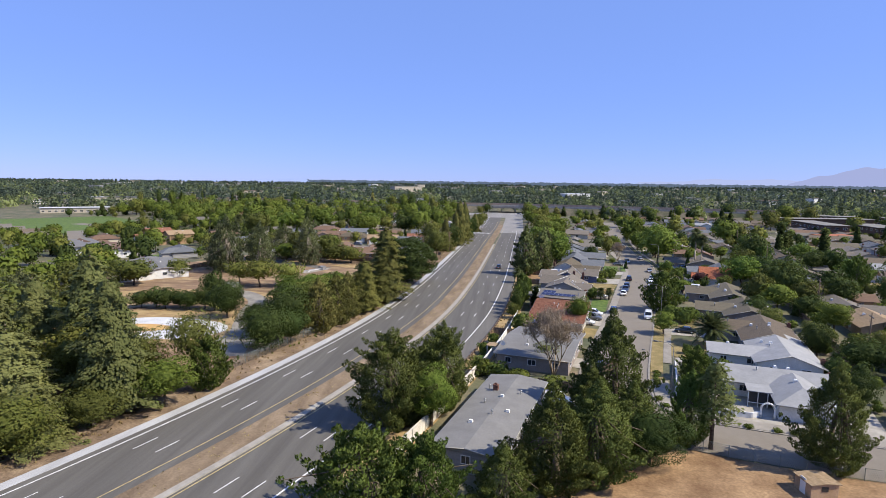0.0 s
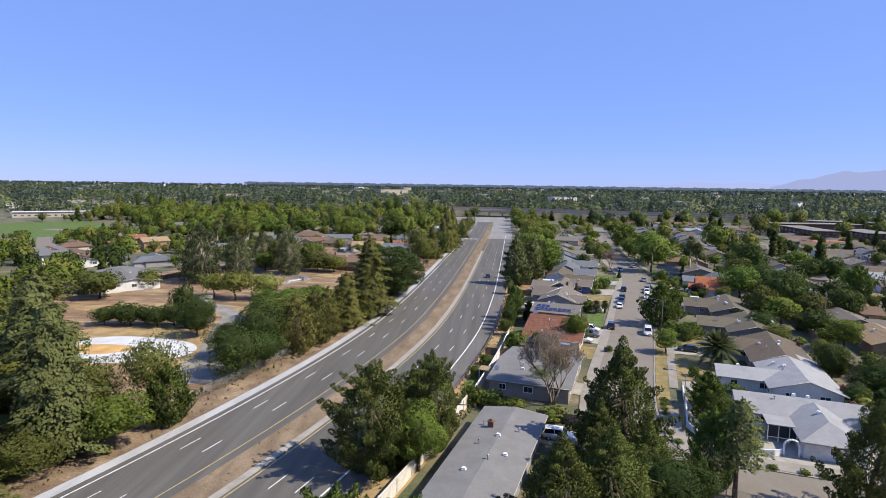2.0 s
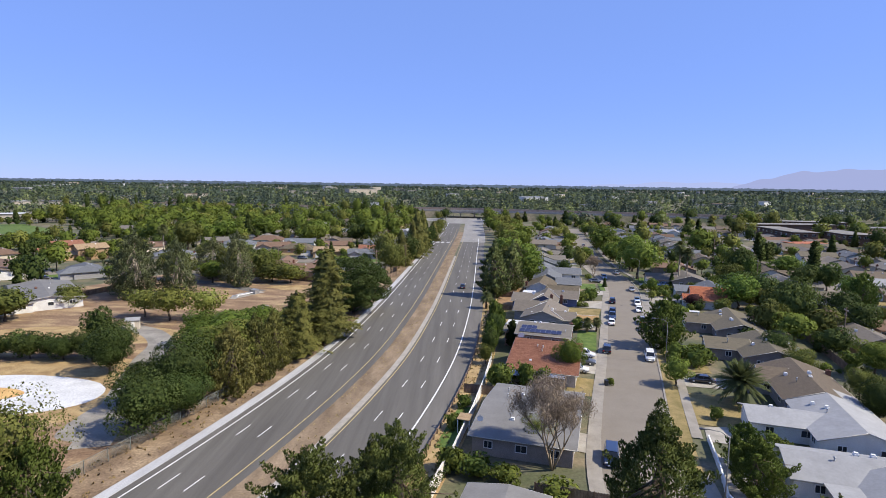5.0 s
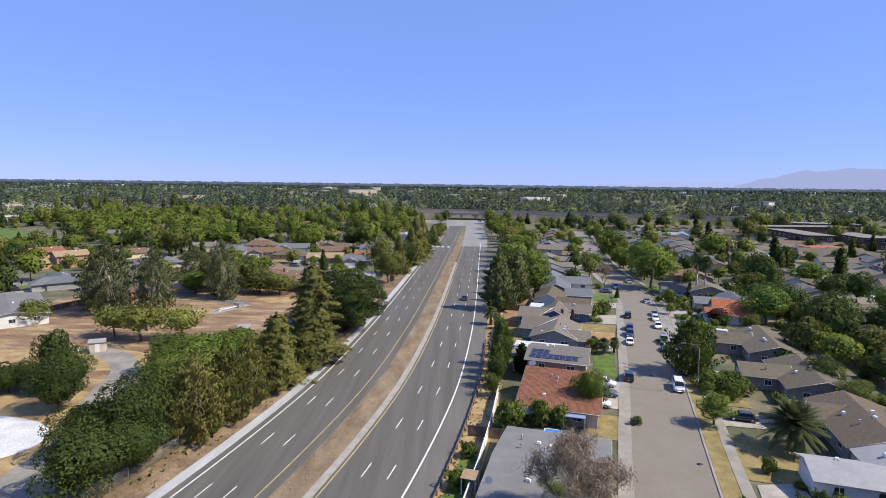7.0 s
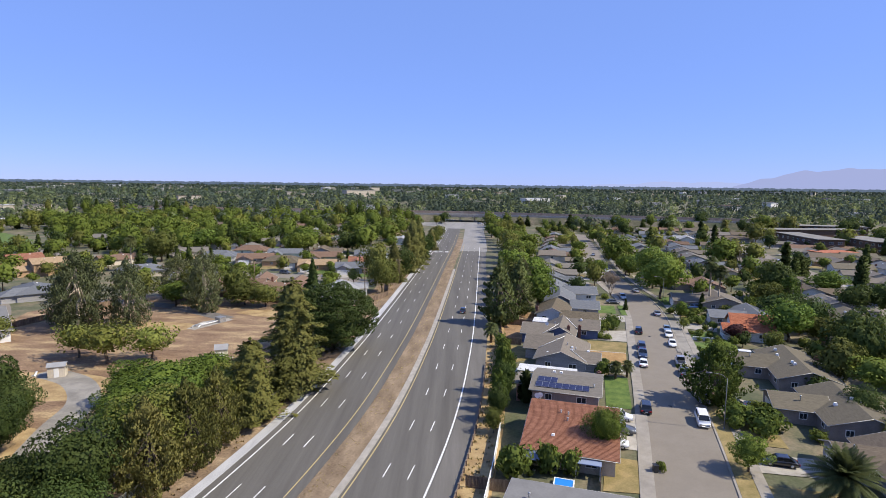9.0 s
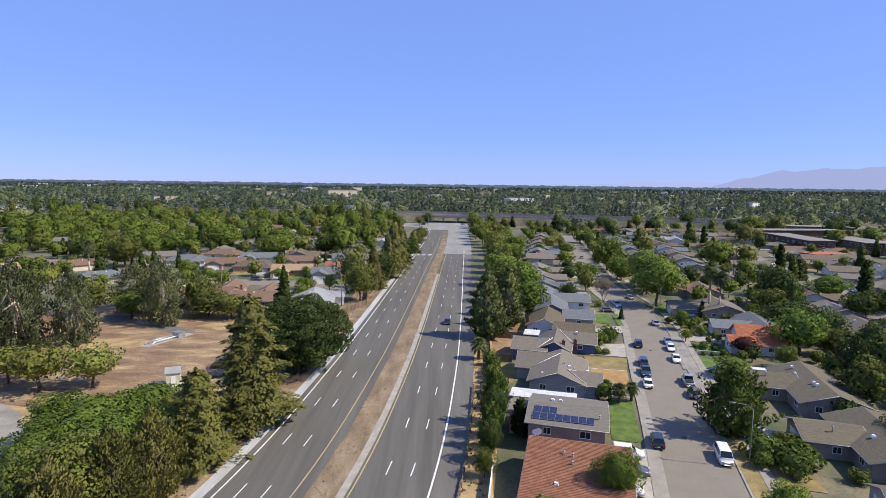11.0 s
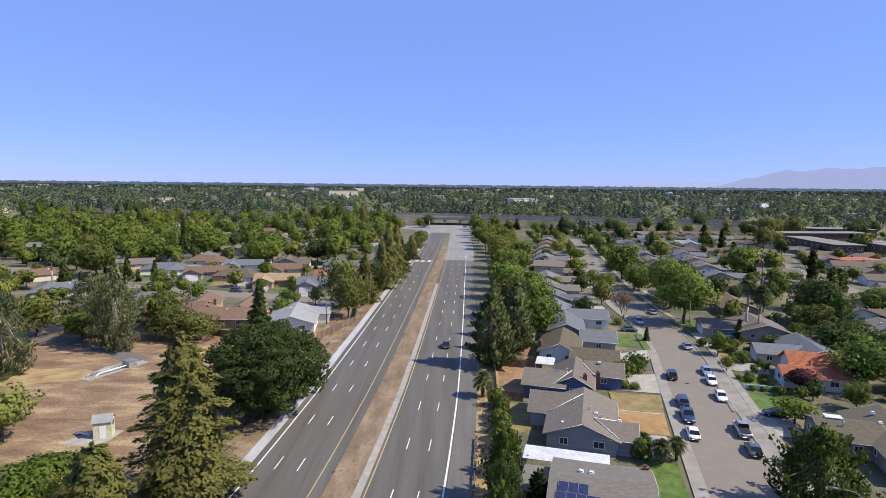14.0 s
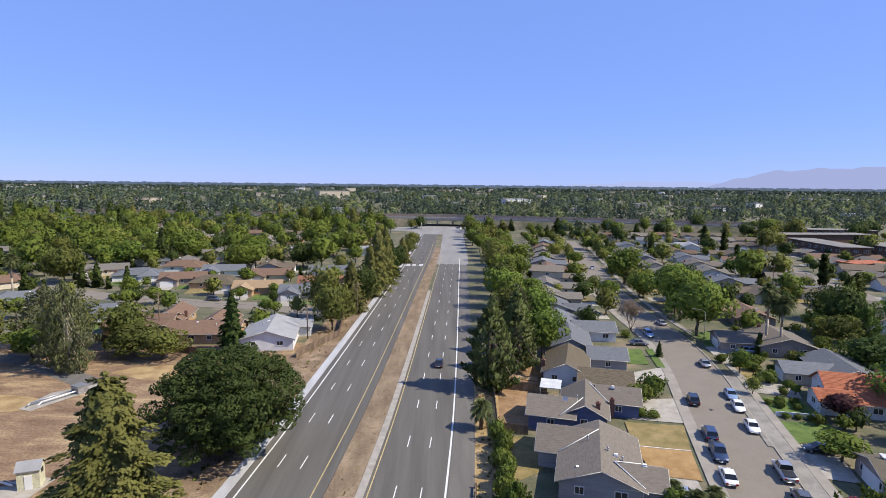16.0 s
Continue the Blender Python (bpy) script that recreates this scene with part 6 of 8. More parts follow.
for u, v, h, r in ((67.4, 219.0, 0.9, 0.9), (69.2, 218.5, 0.9, 0.8), (71.0, 218.0, 0.9, 0.9), (72.6, 217.7, 1.0, 0.9), (69.0, 223.4, 1.3, 1.2), (71.6, 222.6, 1.2, 1.1), (70.2, 225.6, 1.3, 1.2), (72.8, 225.2, 1.1, 1.0), (67.8, 225.0, 1.0, 0.9)):
    tree("shrub", u, v, h, r, "front garden shrubs")
for u, v, h, r in ((75.4, 243.4, 2.2, 1.9), (77.0, 246.0, 2.4, 1.8), (73.6, 246.4, 2.0, 1.6), (71.2, 248.8, 2.0, 1.5), (78.6, 247.8, 2.2, 1.6), (42.4, 219.0, 1.6, 1.5), (44.4, 218.6, 1.4, 1.3)):
    tree("shrub", u, v, h, r, "front garden shrubs")
tree("dark", -57.5, 152.5, 8.0, 4.6, label="large round dark green bush")
tree("dark", -61.5, 160.5, 7.5, 4.2, label="large round dark green bush")
tree("dark", -69.5, 168, 8.6, 3.6, label="large round dark green bush")
tree("yellow", -67.0, 192.0, 9.0, 7.0)
tree("yellow", -58.5, 194.0, 8.0, 6.0)
tree("yellow", -75.5, 195.5, 7.5, 5.5)
tree("eucalyptus", -91, 218, 21.5, 9.0)
tree("eucalyptus", -80, 222, 19.0, 6.6)
tree("eucalyptus", -97, 224, 15.0, 7.0)
tree("eucalyptus", -68.5, 240.5, 19.5, 6.6)
tree("oak", -107, 188, 8.5, 7)
tree("oak", -112, 172, 10, 8)
tree("oak", -118, 196, 7, 5)
tree("oak", -103, 206, 6, 4.5)
tree("oak", -60, 250, 7.5, 6.4)
tree("oak", -53, 248, 7.0, 5.6)
tree("oak", -76, 252, 13.0, 7.5)
tree("eucalyptus", -85, 258, 15.0, 8.5)
tree("oak", -65.5, 257, 11.0, 6.0)
tree("oak", -94, 250, 10.5, 6.5)
tree("broad", -80, 246, 8, 5)
tree("spruce", -39.9, 255.0, 14.6, 3.6)
tree("broad", -44, 293, 4.5, 2.2)
tree("oak", -20.5, 274, 12.5, 5.4)
tree("oak", -24.5, 286, 15.5, 6.4)
tree("redwood", -18.6, 296, 16.0, 5.0)
tree("dark", -16.6, 306, 12.5, 5.0)
tree("redwood", -14.2, 330, 24.0, 5.6)
tree("redwood", -12.8, 345, 23.0, 5.6)
tree("redwood", -15.5, 318, 19.0, 5.0)
tree("spruce", -11.8, 360, 16.0, 4.6)
tree("dark", -10.5, 376, 11.0, 4.6)
tree("redwood", -9.6, 402, 13.0, 4.6)
tree("oak", -8.5, 430, 10.0, 5.0)
tree("oak", -7.5, 465, 10.0, 5.0)
tree("broad", -94, 311, 7.4, 3.4)
tree("broad", -82, 303, 6.2, 3.2)
tree("broad", -58, 311, 4.6, 2.2)
tree("dark", -46, 308, 4.0, 1.8)
tree("broad", -80, 372, 11.5, 7)
tree("broad", -115, 402, 14, 9)
tree("broad", -78, 389, 13, 7)
tree("dark", -55, 385, 12, 8)
tree("oak", -134, 338, 15, 9)
tree("broad", -133, 380, 12, 9)
tree("fan_palm", -131, 309, 15, 2.6)
tree("spruce", -122, 390, 17, 5)
# the near pines and oaks below the start
tree("round_pine", -5.4, 98.0, 14.2, 7.4)
tree("round_pine", 1.2, 104.5, 13.8, 5.2)
tree("pine", -1.8, 108.5, 10.5, 4.4)
tree("pine", -2.6, 99.5, 11.0, 4.4)
tree("maple", -3.8, 75.5, 10.6, 7.4)
tree("maple", 2.4, 77.0, 9.4, 5.0)
tree("broad", 0.2, 98.5, 8.5, 3.4)
tree("pine", 25.4, 103.5, 16.8, 7.4)
tree("pine", 21.4, 96.0, 11.5, 4.8)
tree("pine", 15.6, 84.0, 12.6, 6.6)
tree("pine", 21.0, 87.0, 12.4, 6.8)
tree("pine", 10.2, 79.0, 8.0, 4.4)
tree("dark", 28.2, 92.0, 6.8, 4.6, label="low dark tree on the dirt lot's edge")
tree("pine", 26.6, 94.6, 9.6, 5.4)
tree("airy_pine", 37.1, 96.6, 12.2, 4.4)
tree("maple", 34.6, 97.4, 10.6, 3.6, label="dark green tree on a slim bare trunk")
tree("pine", 49.8, 93.0, 13.8, 5.6, label="dark rounded tree on the dirt lot's edge")
tree("dark", 75.6, 131.5, 6.4, 4.6)
tree("dark", 80.5, 127.0, 7.0, 4.6)
tree("oak", 72.5, 160.2, 5.6, 3.4)
tree("dark", 73.0, 170.0, 6.4, 3.6)
tree("oak", 99.8, 183.6, 4.4, 3.2)
tree("dark", 119.0, 193.6, 8.0, 4.2)
tree("maple", 127.0, 222.0, 12.0, 5.2)
tree("dark", 142.0, 223.0, 10.5, 6.0)
tree("shrub", 86.5, 166.4, 3.2, 2.4)
tree("dark", 136.0, 252.0, 10.0, 5.4)
tree("maple", 115.4, 264.6, 10.0, 5.0)
tree("maple", 42.0, 117.0, 7.4, 4.4)
tree("maple", 44.0, 123.5, 6.4, 3.4)
tree("bare", 19.0, 121.6, 12.6, 5.2)
tree("oak", 18.0, 128.0, 4.0, 3.0)
tree("street", 27.8, 156.4, 7.6, 3.0)
tree("maple", 52.4, 177.4, 11.6, 6.3)
tree("broad", 46.4, 153.2, 5.1, 2.7)
tree("date_palm", 54.0, 145.6, 8.6, 5.4)
tree("short_palm", 14.8, 213.7, 5.6, 2.2)
tree("fan_palm", 87.0, 259.0, 16.2, 2.6)
tree("fan_palm", 88.4, 255.2, 14.0, 2.5)
tree("street", 75.8, 270.6, 15.6, 8.2)
tree("street", 84.0, 306.5, 14.6, 8.4)
tree("street", 80.0, 291.0, 14.0, 6.6)
tree("broad", 81.8, 346.5, 14.7, 7.8)
tree("street", 78.7, 321.0, 9.4, 5.0)
tree("broad", 64.4, 310.5, 8.6, 3.4)
tree("oak", 65.0, 331, 6.0, 3.4)
tree("bare", 60.2, 276.1, 8.6, 3.6)
tree("broad", 75, 399, 7.0, 4.6)
tree("yellow", 70, 424, 8.6, 6)
tree("dark", 116.4, 273.5, 13.5, 6.6)
tree("street", 89.5, 219.5, 10.6, 6.0)
tree("dark", 102, 230, 9.0, 5.0)
tree("dark", 95.5, 204, 12.5, 6.4)
tree("dark", 91.0, 195, 11.5, 5.6)
tree("oak", 97.0, 219, 7.0, 4.4)
tree("dark", 100, 243, 8, 6)
tree("dark", 99.5, 208, 9.0, 5.4)
tree("oak", 93.0, 187, 8.0, 5.0)
tree("dark", 104, 190, 8.5, 5.2)
tree("dark", 88.0, 174, 6.5, 4.2)
tree("cypress", 140.7, 268.2, 16.2, 2.0)
tree("cypress", 143.0, 305.0, 11.5, 1.8)
tree("cypress", 139.6, 303.4, 11.0, 1.8)
tree("cypress", 146.0, 307.5, 10.5, 1.7)
tree("street", 138.4, 281, 9.4, 6.6)
tree("dark", 110, 205, 8.5, 5.4)
tree("broad", 84.0, 182.0, 8.0, 4.2)
tree("oak", 81.6, 188.5, 9.0, 4.6)
tree("broad", 86.5, 160, 7.5, 4.0)
tree("dark", 128, 252, 9.5, 5.4)
tree("street", 133, 234, 8.5, 5.4)
tree("oak", 107, 262, 8.0, 5.0)
tree("dark", 106, 246, 7.0, 4.6)
tree("dark", 123, 289, 10, 6)
tree("broad", 71.4, 241.4, 5.2, 2.4)
tree("yellow", 67.6, 229.6, 3.6, 1.9)
tree("plum", 75.6, 217.4, 5.0, 3.0)
tree("broad", 65.8, 203.5, 4.6, 3.2)
for u, v, h, r in ((52.6, 169.4, 3.6, 3.0), (56.4, 167.2, 3.8, 3.2), (54.6, 164.6, 3.4, 2.6), (51.0, 166.6, 2.6, 1.4), (58.6, 171.0, 3.0, 2.4), (60.8, 190.0, 2.6, 2.2)):
    tree("shrub", u, v, h, r, "front garden shrubs")
tree("flower", 57.9, 189.5, 2.6, 1.8)
# along the east boundary of the expressway
for kind, x, y, h, r in (("plume", 18.0, 231.5, 19.0, 6.6), ("plume", 24.6, 243, 15.5, 6.0), ("plume", 26.0, 255, 16.5, 6.0), ("broad", 31.0, 249, 12.0, 5.0), ("eucalyptus", 28.0, 264, 15.0, 5.2)):
    tree(kind, x, y, h, r, "trees along the expressway")
for kind, x, y, h, r in (("broad", 30.5, 268, 14.0, 5.8), ("oak", 25.0, 274, 13.5, 5.2), ("broad", 27.5, 288, 14.5, 5.6), ("oak", 34.0, 282, 12.0, 5.0), ("broad", 27.0, 303, 14.0, 5.8), ("broad", 34.5, 298, 12.0, 5.0)):
    tree(kind, x + 1.6, y, h * 0.92, r, "trees along the expressway")
for kind, x, y, h, r in (("oak", 28.5, 318, 14.5, 6.0), ("broad", 30.0, 334, 14.0, 6.0), ("broad", 37.0, 346, 14.0, 5.6), ("oak", 30.0, 352, 15.0, 6.2), ("broad", 44.0, 388, 13.0, 6.0), ("oak", 32.0, 372, 15.0, 6.4), ("broad", 36.0, 396, 14.0, 6.0), ("oak", 33.5, 412, 13.0, 5.5), ("broad", 35.0, 430, 12.0, 5.5)):
    tree(kind, x + 1.6, y, h * 0.92, r, "trees along the expressway")
for kind, x, y, h, r in (("maple", 15.0, 180.0, 9.5, 2.6), ("maple", 16.6, 186.0, 7.0, 2.3), ("dark", 14.9, 175.4, 7.4, 2.1), ("maple", 13.9, 171.6, 7.8, 1.9), ("cypress", 18.8, 176.0, 6.0, 1.2), ("dark", 13.3, 167.6, 6.0, 1.9), ("oak", 12.4, 163.4, 4.0, 1.7)):
    tree(kind, x, y, h, r, "trees behind the boundary wall")
for i in range(9):
    y = 190 + i * 2.6
    px, py = road_point(y, 20.9 + 0.5 * math.sin(i * 2.1))
    tree("shrub", px, py, 2.8 + 1.0 * abs(math.sin(i * 1.3)), 1.6, "boundary hedge", "unclipped hedge shrub along the boundary wall")
for u, v, h, r in ((14.1, 150.0, 4.8, 2.8), (19.0, 151.6, 4.4, 2.0), (22.0, 151.2, 3.8, 1.5), (8.0, 141.0, 2.2, 1.4), (6.4, 133.0, 2.4, 1.5), (6.2, 120.8, 3.2, 2.4), (9.5, 119.5, 2.6, 2.4)):
    tree("shrub", u, v, h, r, "back garden shrubs")
for u, v, h, r in ((13.0, 118.5, 2.2, 2.2), (3.2, 112.5, 2.0, 1.3), (2.4, 106.0, 2.2, 1.5), (18.5, 115.5, 2.0, 2.4), (44.5, 226.0, 3.4, 2.6), (48.4, 229.4, 3.8, 2.8), (36.0, 190.8, 3.4, 1.8)):
    tree("shrub", u, v, h, r, "garden shrubs")
tree("short_palm", 38.4, 189.4, 4.2, 1.6)
tree("short_palm", 41.0, 190.6, 4.0, 1.5)
tree("short_palm", 36.9, 192.6, 3.6, 1.4)

# the rest of the quarter's trees by rule, clear of houses and streets
wood = random.Random(99)
STREETS = [np.array(smooth_run(STREET)), np.array(smooth_run([(-300, 400), (-170, 350), (-112, 318), (-70, 306), (-42, 301), (-27, 290)])), np.array(smooth_run([(-260, 350), (-200, 282), (-165, 268), (-135, 242), (-112, 214)])), np.array(smooth_run([(118, 60), (122, 150), (133, 220), (152, 290), (165, 340), (178, 400), (196, 470), (215, 560)]))]


def free(x, y, r):
    if -17 < x - cx(min(max(y, -50), 690)) < 24:
        return False
    for s in STREETS:
        if np.min(np.hypot(s[:, 0] - x, s[:, 1] - y)) < 5.5:
            return False
    for fx, fy, fr in FOOTPRINTS:
        if (fx - x) ** 2 + (fy - y) ** 2 < (fr * 0.75 + r * 0.5) ** 2:
            return False
    for tx, ty, tr in STANDING:
        if (tx - x) ** 2 + (ty - y) ** 2 < (0.62 * (tr + r)) ** 2:
            return False
    return True


def scatter_trees(x0, x1, y0, y1, tries, kinds, lo, hi, group, near=0.0):
    for _ in range(tries):
        x, y = wood.uniform(x0, x1), wood.uniform(y0, y1)
        h = wood.uniform(lo, hi)
        kind = wood.choice(kinds)
        r = h * {"spruce": 0.27, "redwood": 0.28, "cypress": 0.12, "fan_palm": 0.2, "shrub": 0.6}.get(kind, 0.48)
        if free(x, y, r):
            if near and math.hypot(x - 8, y - 130) < near:
                tree(kind, x, y, h, r, group)
            else:
                rest_tree(kind, x, y, h, r)


MIXED = ["broad", "broad", "oak", "dark", "spruce", "tamarisk", "street", "spruce", "oak", "dark"]
WIDE = ["dark", "street", "dark", "spruce", "oak", "street", "broad", "dark", "tamarisk", "cypress"]
BRIGHT = ["broad", "street", "broad", "tamarisk", "street", "broad", "oak", "street", "spruce", "broad"]
DIM = ["dark", "oak", "shrub", "street", "dark", "broad", "tamarisk", "shrub"]
MIX = ["broad", "broad", "broad", "tamarisk", "oak", "street", "dark", "yellow", "spruce", "broad"]
scatter_trees(36, 120, 250, 560, 120, MIX, 3, 7.5, "garden trees", 155)
scatter_trees(130, 380, 130, 600, 420, DIM, 2.5, 6.5, "garden trees", 130)
scatter_trees(130, 380, 130, 600, 190, WIDE, 9, 15, "garden trees", 130)
scatter_trees(80, 130, 130, 260, 34, MIX, 3, 6, "garden trees", 130)
scatter_trees(80, 150, 260, 600, 130, DIM, 2, 6, "garden trees", 130)
scatter_trees(80, 150, 260, 600, 44, WIDE, 7, 12, "garden trees", 130)
scatter_trees(-330, -30, 270, 360, 150, MIX, 3.5, 8, "garden trees")
scatter_trees(-360, -30, 360, 640, 300, BRIGHT, 10, 16, "garden trees")
scatter_trees(-360, -30, 360, 640, 330, MIXED, 4, 10, "garden trees")
scatter_trees(-330, -115, 140, 270, 240, MIX, 5, 11, "garden trees")
scatter_trees(-340, -110, 285, 470, 420, MIXED, 4.5, 10, "garden trees")
for k in range(9):
    y = 448 + 18 * k
    px, py = road_point(y, 25 + 3 * math.sin(k * 2.3))
    rest_tree(("broad", "oak", "street", "tamarisk")[k % 4], px, py, 12 + 2 * math.sin(k * 1.7), 6.0)
    px, py = road_point(y + 8, 38 + 3 * math.sin(k * 1.3))
    rest_tree(("oak", "broad", "spruce")[k % 3], px, py, 10 + 3 * math.sin(k * 2.9), 4.6)
avenue = random.Random(17)
for y in range(296, 500, 11):
    sx = float(np.interp(y, [p[1] for p in STREET[5:]], [p[0] for p in STREET[5:]]))
    for off in (-10.5, 10.5):
        if avenue.random() < 0.72:
            rest_tree(avenue.choice(["broad", "street", "oak", "dark", "tamarisk"]), sx + off + avenue.uniform(-1.5, 1.5), y + avenue.uniform(-4, 4), avenue.uniform(5, 10), avenue.uniform(2.6, 4.6))
bank_trees = random.Random(21)


def freeway_y(x):
    """The near edge of the raised freeway, which bears south-eastwards."""
    return 642 - (0.28 if x > 20 else 0.08) * (x - 20)


for x, far in [(-420 + 7.5 * k, 0) for k in range(52)] + [(62 + 7.5 * k, 1) for k in range(62)]:
    if bank_trees.random() < 0.62:
        y = freeway_y(x) - bank_trees.uniform(17, 34)
        if -45 < x < 62 or (x >= 62 and bank_trees.random() < 0.15) or x > 285:
            continue
        rest_tree(bank_trees.choice(["spruce", "dark", "oak", "broad", "redwood"]), x, y, bank_trees.uniform(13, 22) if x < 0 else bank_trees.uniform(8, 17), bank_trees.uniform(3.5, 6.5))
rest_tree("dark", -8, 612, 12, 5.5)
rest_tree("oak", -15, 606, 9, 4.5)
scatter_trees(60, 110, 60, 150, 50, ["broad", "oak", "shrub", "dark"], 3, 7, "garden trees", 130)
garden = random.Random(8)
for _ in range(170):
    x, y, h = garden.uniform(8, 104), garden.uniform(108, 290), garden.uniform(0.9, 2.6)
    kerb_gap = np.min(np.hypot(STREETS[0][:, 0] - x, STREETS[0][:, 1] - y))
    on_lawn = math.hypot(x - 42, y - 208) < 11 or math.hypot(x - 37, y - 182) < 8
    if kerb_gap > 9.5 and not on_lawn and free(x, y, h * 0.6):
        tree("shrub", x, y, h, h * garden.uniform(0.5, 0.8), "garden shrubs")
scatter_trees(66, 116, 100, 250, 150, ["shrub", "oak", "broad", "dark", "tamarisk"], 1.6, 4.2, "garden trees")
join_rest()


# ---- walls, fences and rails ----
def fence_run(name, pts, h, material, label, category, post_gap=2.4, thick=0.05, post=0.06, mesh=None, rail=True):
    """A fence that follows points: a panel and a post for each bay."""
    ob = thing(name, Matrix(), label, category)
    p = [np.array(a, float) for a in pts]
    for a, b in zip(p, p[1:]):
        n = max(1, round(np.hypot(*(b - a)) / post_gap))
        for i in range(n):
            s, e = a + (b - a) * i / n, a + (b - a) * (i + 1) / n
            L = float(np.hypot(*(e - s)))
            w = math.degrees(math.atan2(e[1] - s[1], e[0] - s[0]))
            key = (name, "panel", round(L, 1), h, material.name)
            if key not in _cache:
                if mesh == "link":
                    wires = []
                    k = 0.22
                    nn = int(L / k)
                    for j in range(nn):
                        x = j * k
                        wires += [((x, 0, 0.05), (min(L, x + h * 0.5), 0, min(h, 0.05 + min(L, x + h * 0.5) - x + h * 0.45)), 0.014, 0.014), ((x, 0, h), (min(L, x + h * 0.5), 0, max(0.05, h - (min(L, x + h * 0.5) - x) - h * 0.45)), 0.014, 0.014)]
                    wires.append(((0, 0, h), (L, 0, h), 0.025, 0.025))
                    _cache[key] = tubes("mesh_panel", wires, material, 3)
                elif mesh == "boards":
                    nn = int(L / 0.16)
                    items = [(L * j / nn + 0.006, L * (j + 1) / nn - 0.006, -0.012, 0.012, 0.04, h - 0.04 * (j % 2)) for j in range(nn)]
                    items += [(0, L, 0.012, 0.05, h * 0.2, h * 0.2 + 0.09), (0, L, 0.012, 0.05, h * 0.8, h * 0.8 + 0.09)]
                    _cache[key] = boxes("board_panel", items, material)
                else:
                    _cache[key] = boxes("panel", [(0.0, L, -thick / 2, thick / 2, 0.0, h), (0, L, -thick / 2 - 0.03, thick / 2 + 0.03, h, h + 0.06)], material)
                _cache[key + ("p",)] = boxes("post", [(-post, post, -post, post, -0.2, h + 0.08)], material)
            pan = piece(_cache[key].name.split(".")[0], _cache[key], ob, pose(s[0], s[1], 0, 0, 0, w))
            if mesh:
                tagged(pan, kind="stuff")
            piece("post", _cache[key + ("p",)], ob, pose(s[0], s[1], 0))
    return ob


def along_road(y0, y1, off, step=12):
    n = max(1, int((y1 - y0) / step))
    return [road_point(y0 + (y1 - y0) * i / n, off) for i in range(n + 1)]


fence_run("boundary_wall", along_road(80, 126, 21.0), 1.9, CREAM_WALL, "cream-painted boundary wall beside the expressway", "wall", 4.0, 0.18, 0.16)
fence_run("boundary_wall", along_road(128, 168, 21.0), 1.7, TRIM, "white boundary fence partly hidden by shrubs", "fence", 3.0, 0.06, 0.08)
fence_run("board_fence", along_road(170, 250, 20.6), 1.8, WOOD_FENCE, "weathered brown board fence", "fence", 2.4, mesh="boards")
fence_run("board_fence", [(18.4, 212.6), (22.0, 211.6)], 1.7, WOOD_FENCE, "weathered brown board fence between yards", "fence", 1.8, mesh="boards")
fence_run("board_fence", [(19.6, 231.8), (28.4, 229.6)], 1.8, WOOD_FENCE, "weathered brown board fence between yards", "fence", 2.2, mesh="boards")
fence_run("board_fence", [(8, 147.5), (15.5, 146.0)], 1.7, WOOD_FENCE, "weathered brown board fence between yards", "fence", 2.2, mesh="boards")
fence_run("board_fence", [(24.8, 146.6), (27.6, 156.8)], 1.7, WOOD_FENCE, "dark board fence beside a dry lawn", "fence", 2.2, mesh="boards")
fence_run("board_fence", [(16, 115.6), (24.6, 113.4)], 1.7, WOOD_FENCE, "dark board fence between yards", "fence", 2.2, mesh="boards")
fence_run("board_fence", [(75, 130), (79, 146), (83.5, 163), (88, 180), (93, 199), (98, 218), (103, 238)], 1.8, WOOD_FENCE, "weathered brown board fence behind the gardens", "fence", 2.4, mesh="boards")
fence_run("chain_link_fence", [(-62, 55), (-56, 70), (-51, 82.6), (-48, 92), (-43.7, 104.3), (-38.5, 117.3), (-35.6, 127), (-32.2, 141), (-28, 158), (-25.4, 172), (-23.0, 190)], 1.8, CHAIN, "rusty chain-link fence along the dirt verge", "fence", 3.0, mesh="link", post=0.035)
fence_run("chain_link_fence", [(30.5, 98.2), (38.5, 94.5), (46.4, 91.7), (58, 89.6), (76, 86)], 1.6, CHAIN, "chain-link fence along the dirt lot", "fence", 3.0, mesh="link", post=0.035)
fence_run("garden_wall", [(42.6, 131.0), (40.2, 122.0), (38.2, 115.6), (38.6, 112.6), (40.6, 110.0), (44.4, 107.6), (46.6, 107.4), (47.9, 107.9)], 0.9, TRIM, "low white garden wall round the corner plot", "wall", 2.2, 0.14, 0.12)
fence_run("picket_fence", [(66.1, 219.8), (73.4, 218.2)], 0.8, TRIM, "low pale garden fence between two front lawns", "fence", 1.8, 0.05, 0.07)
fence_run("board_fence", [(-24, 250), (-17.5, 268), (-20, 290)], 1.8, WOOD_FENCE, "weathered board fence behind the white house", "fence", 2.4, mesh="boards")
fence_run("board_fence", [(-76, 262), (-60, 257), (-40, 248.5)], 1.8, WOOD_FENCE, "weathered board fence behind the brown house", "fence", 2.4, mesh="boards")
fence_run("board_fence", [(-112, 208), (-104, 232), (-100, 246)], 1.7, WOOD_FENCE, "grey board fence beside the field", "fence", 2.4, mesh="boards")

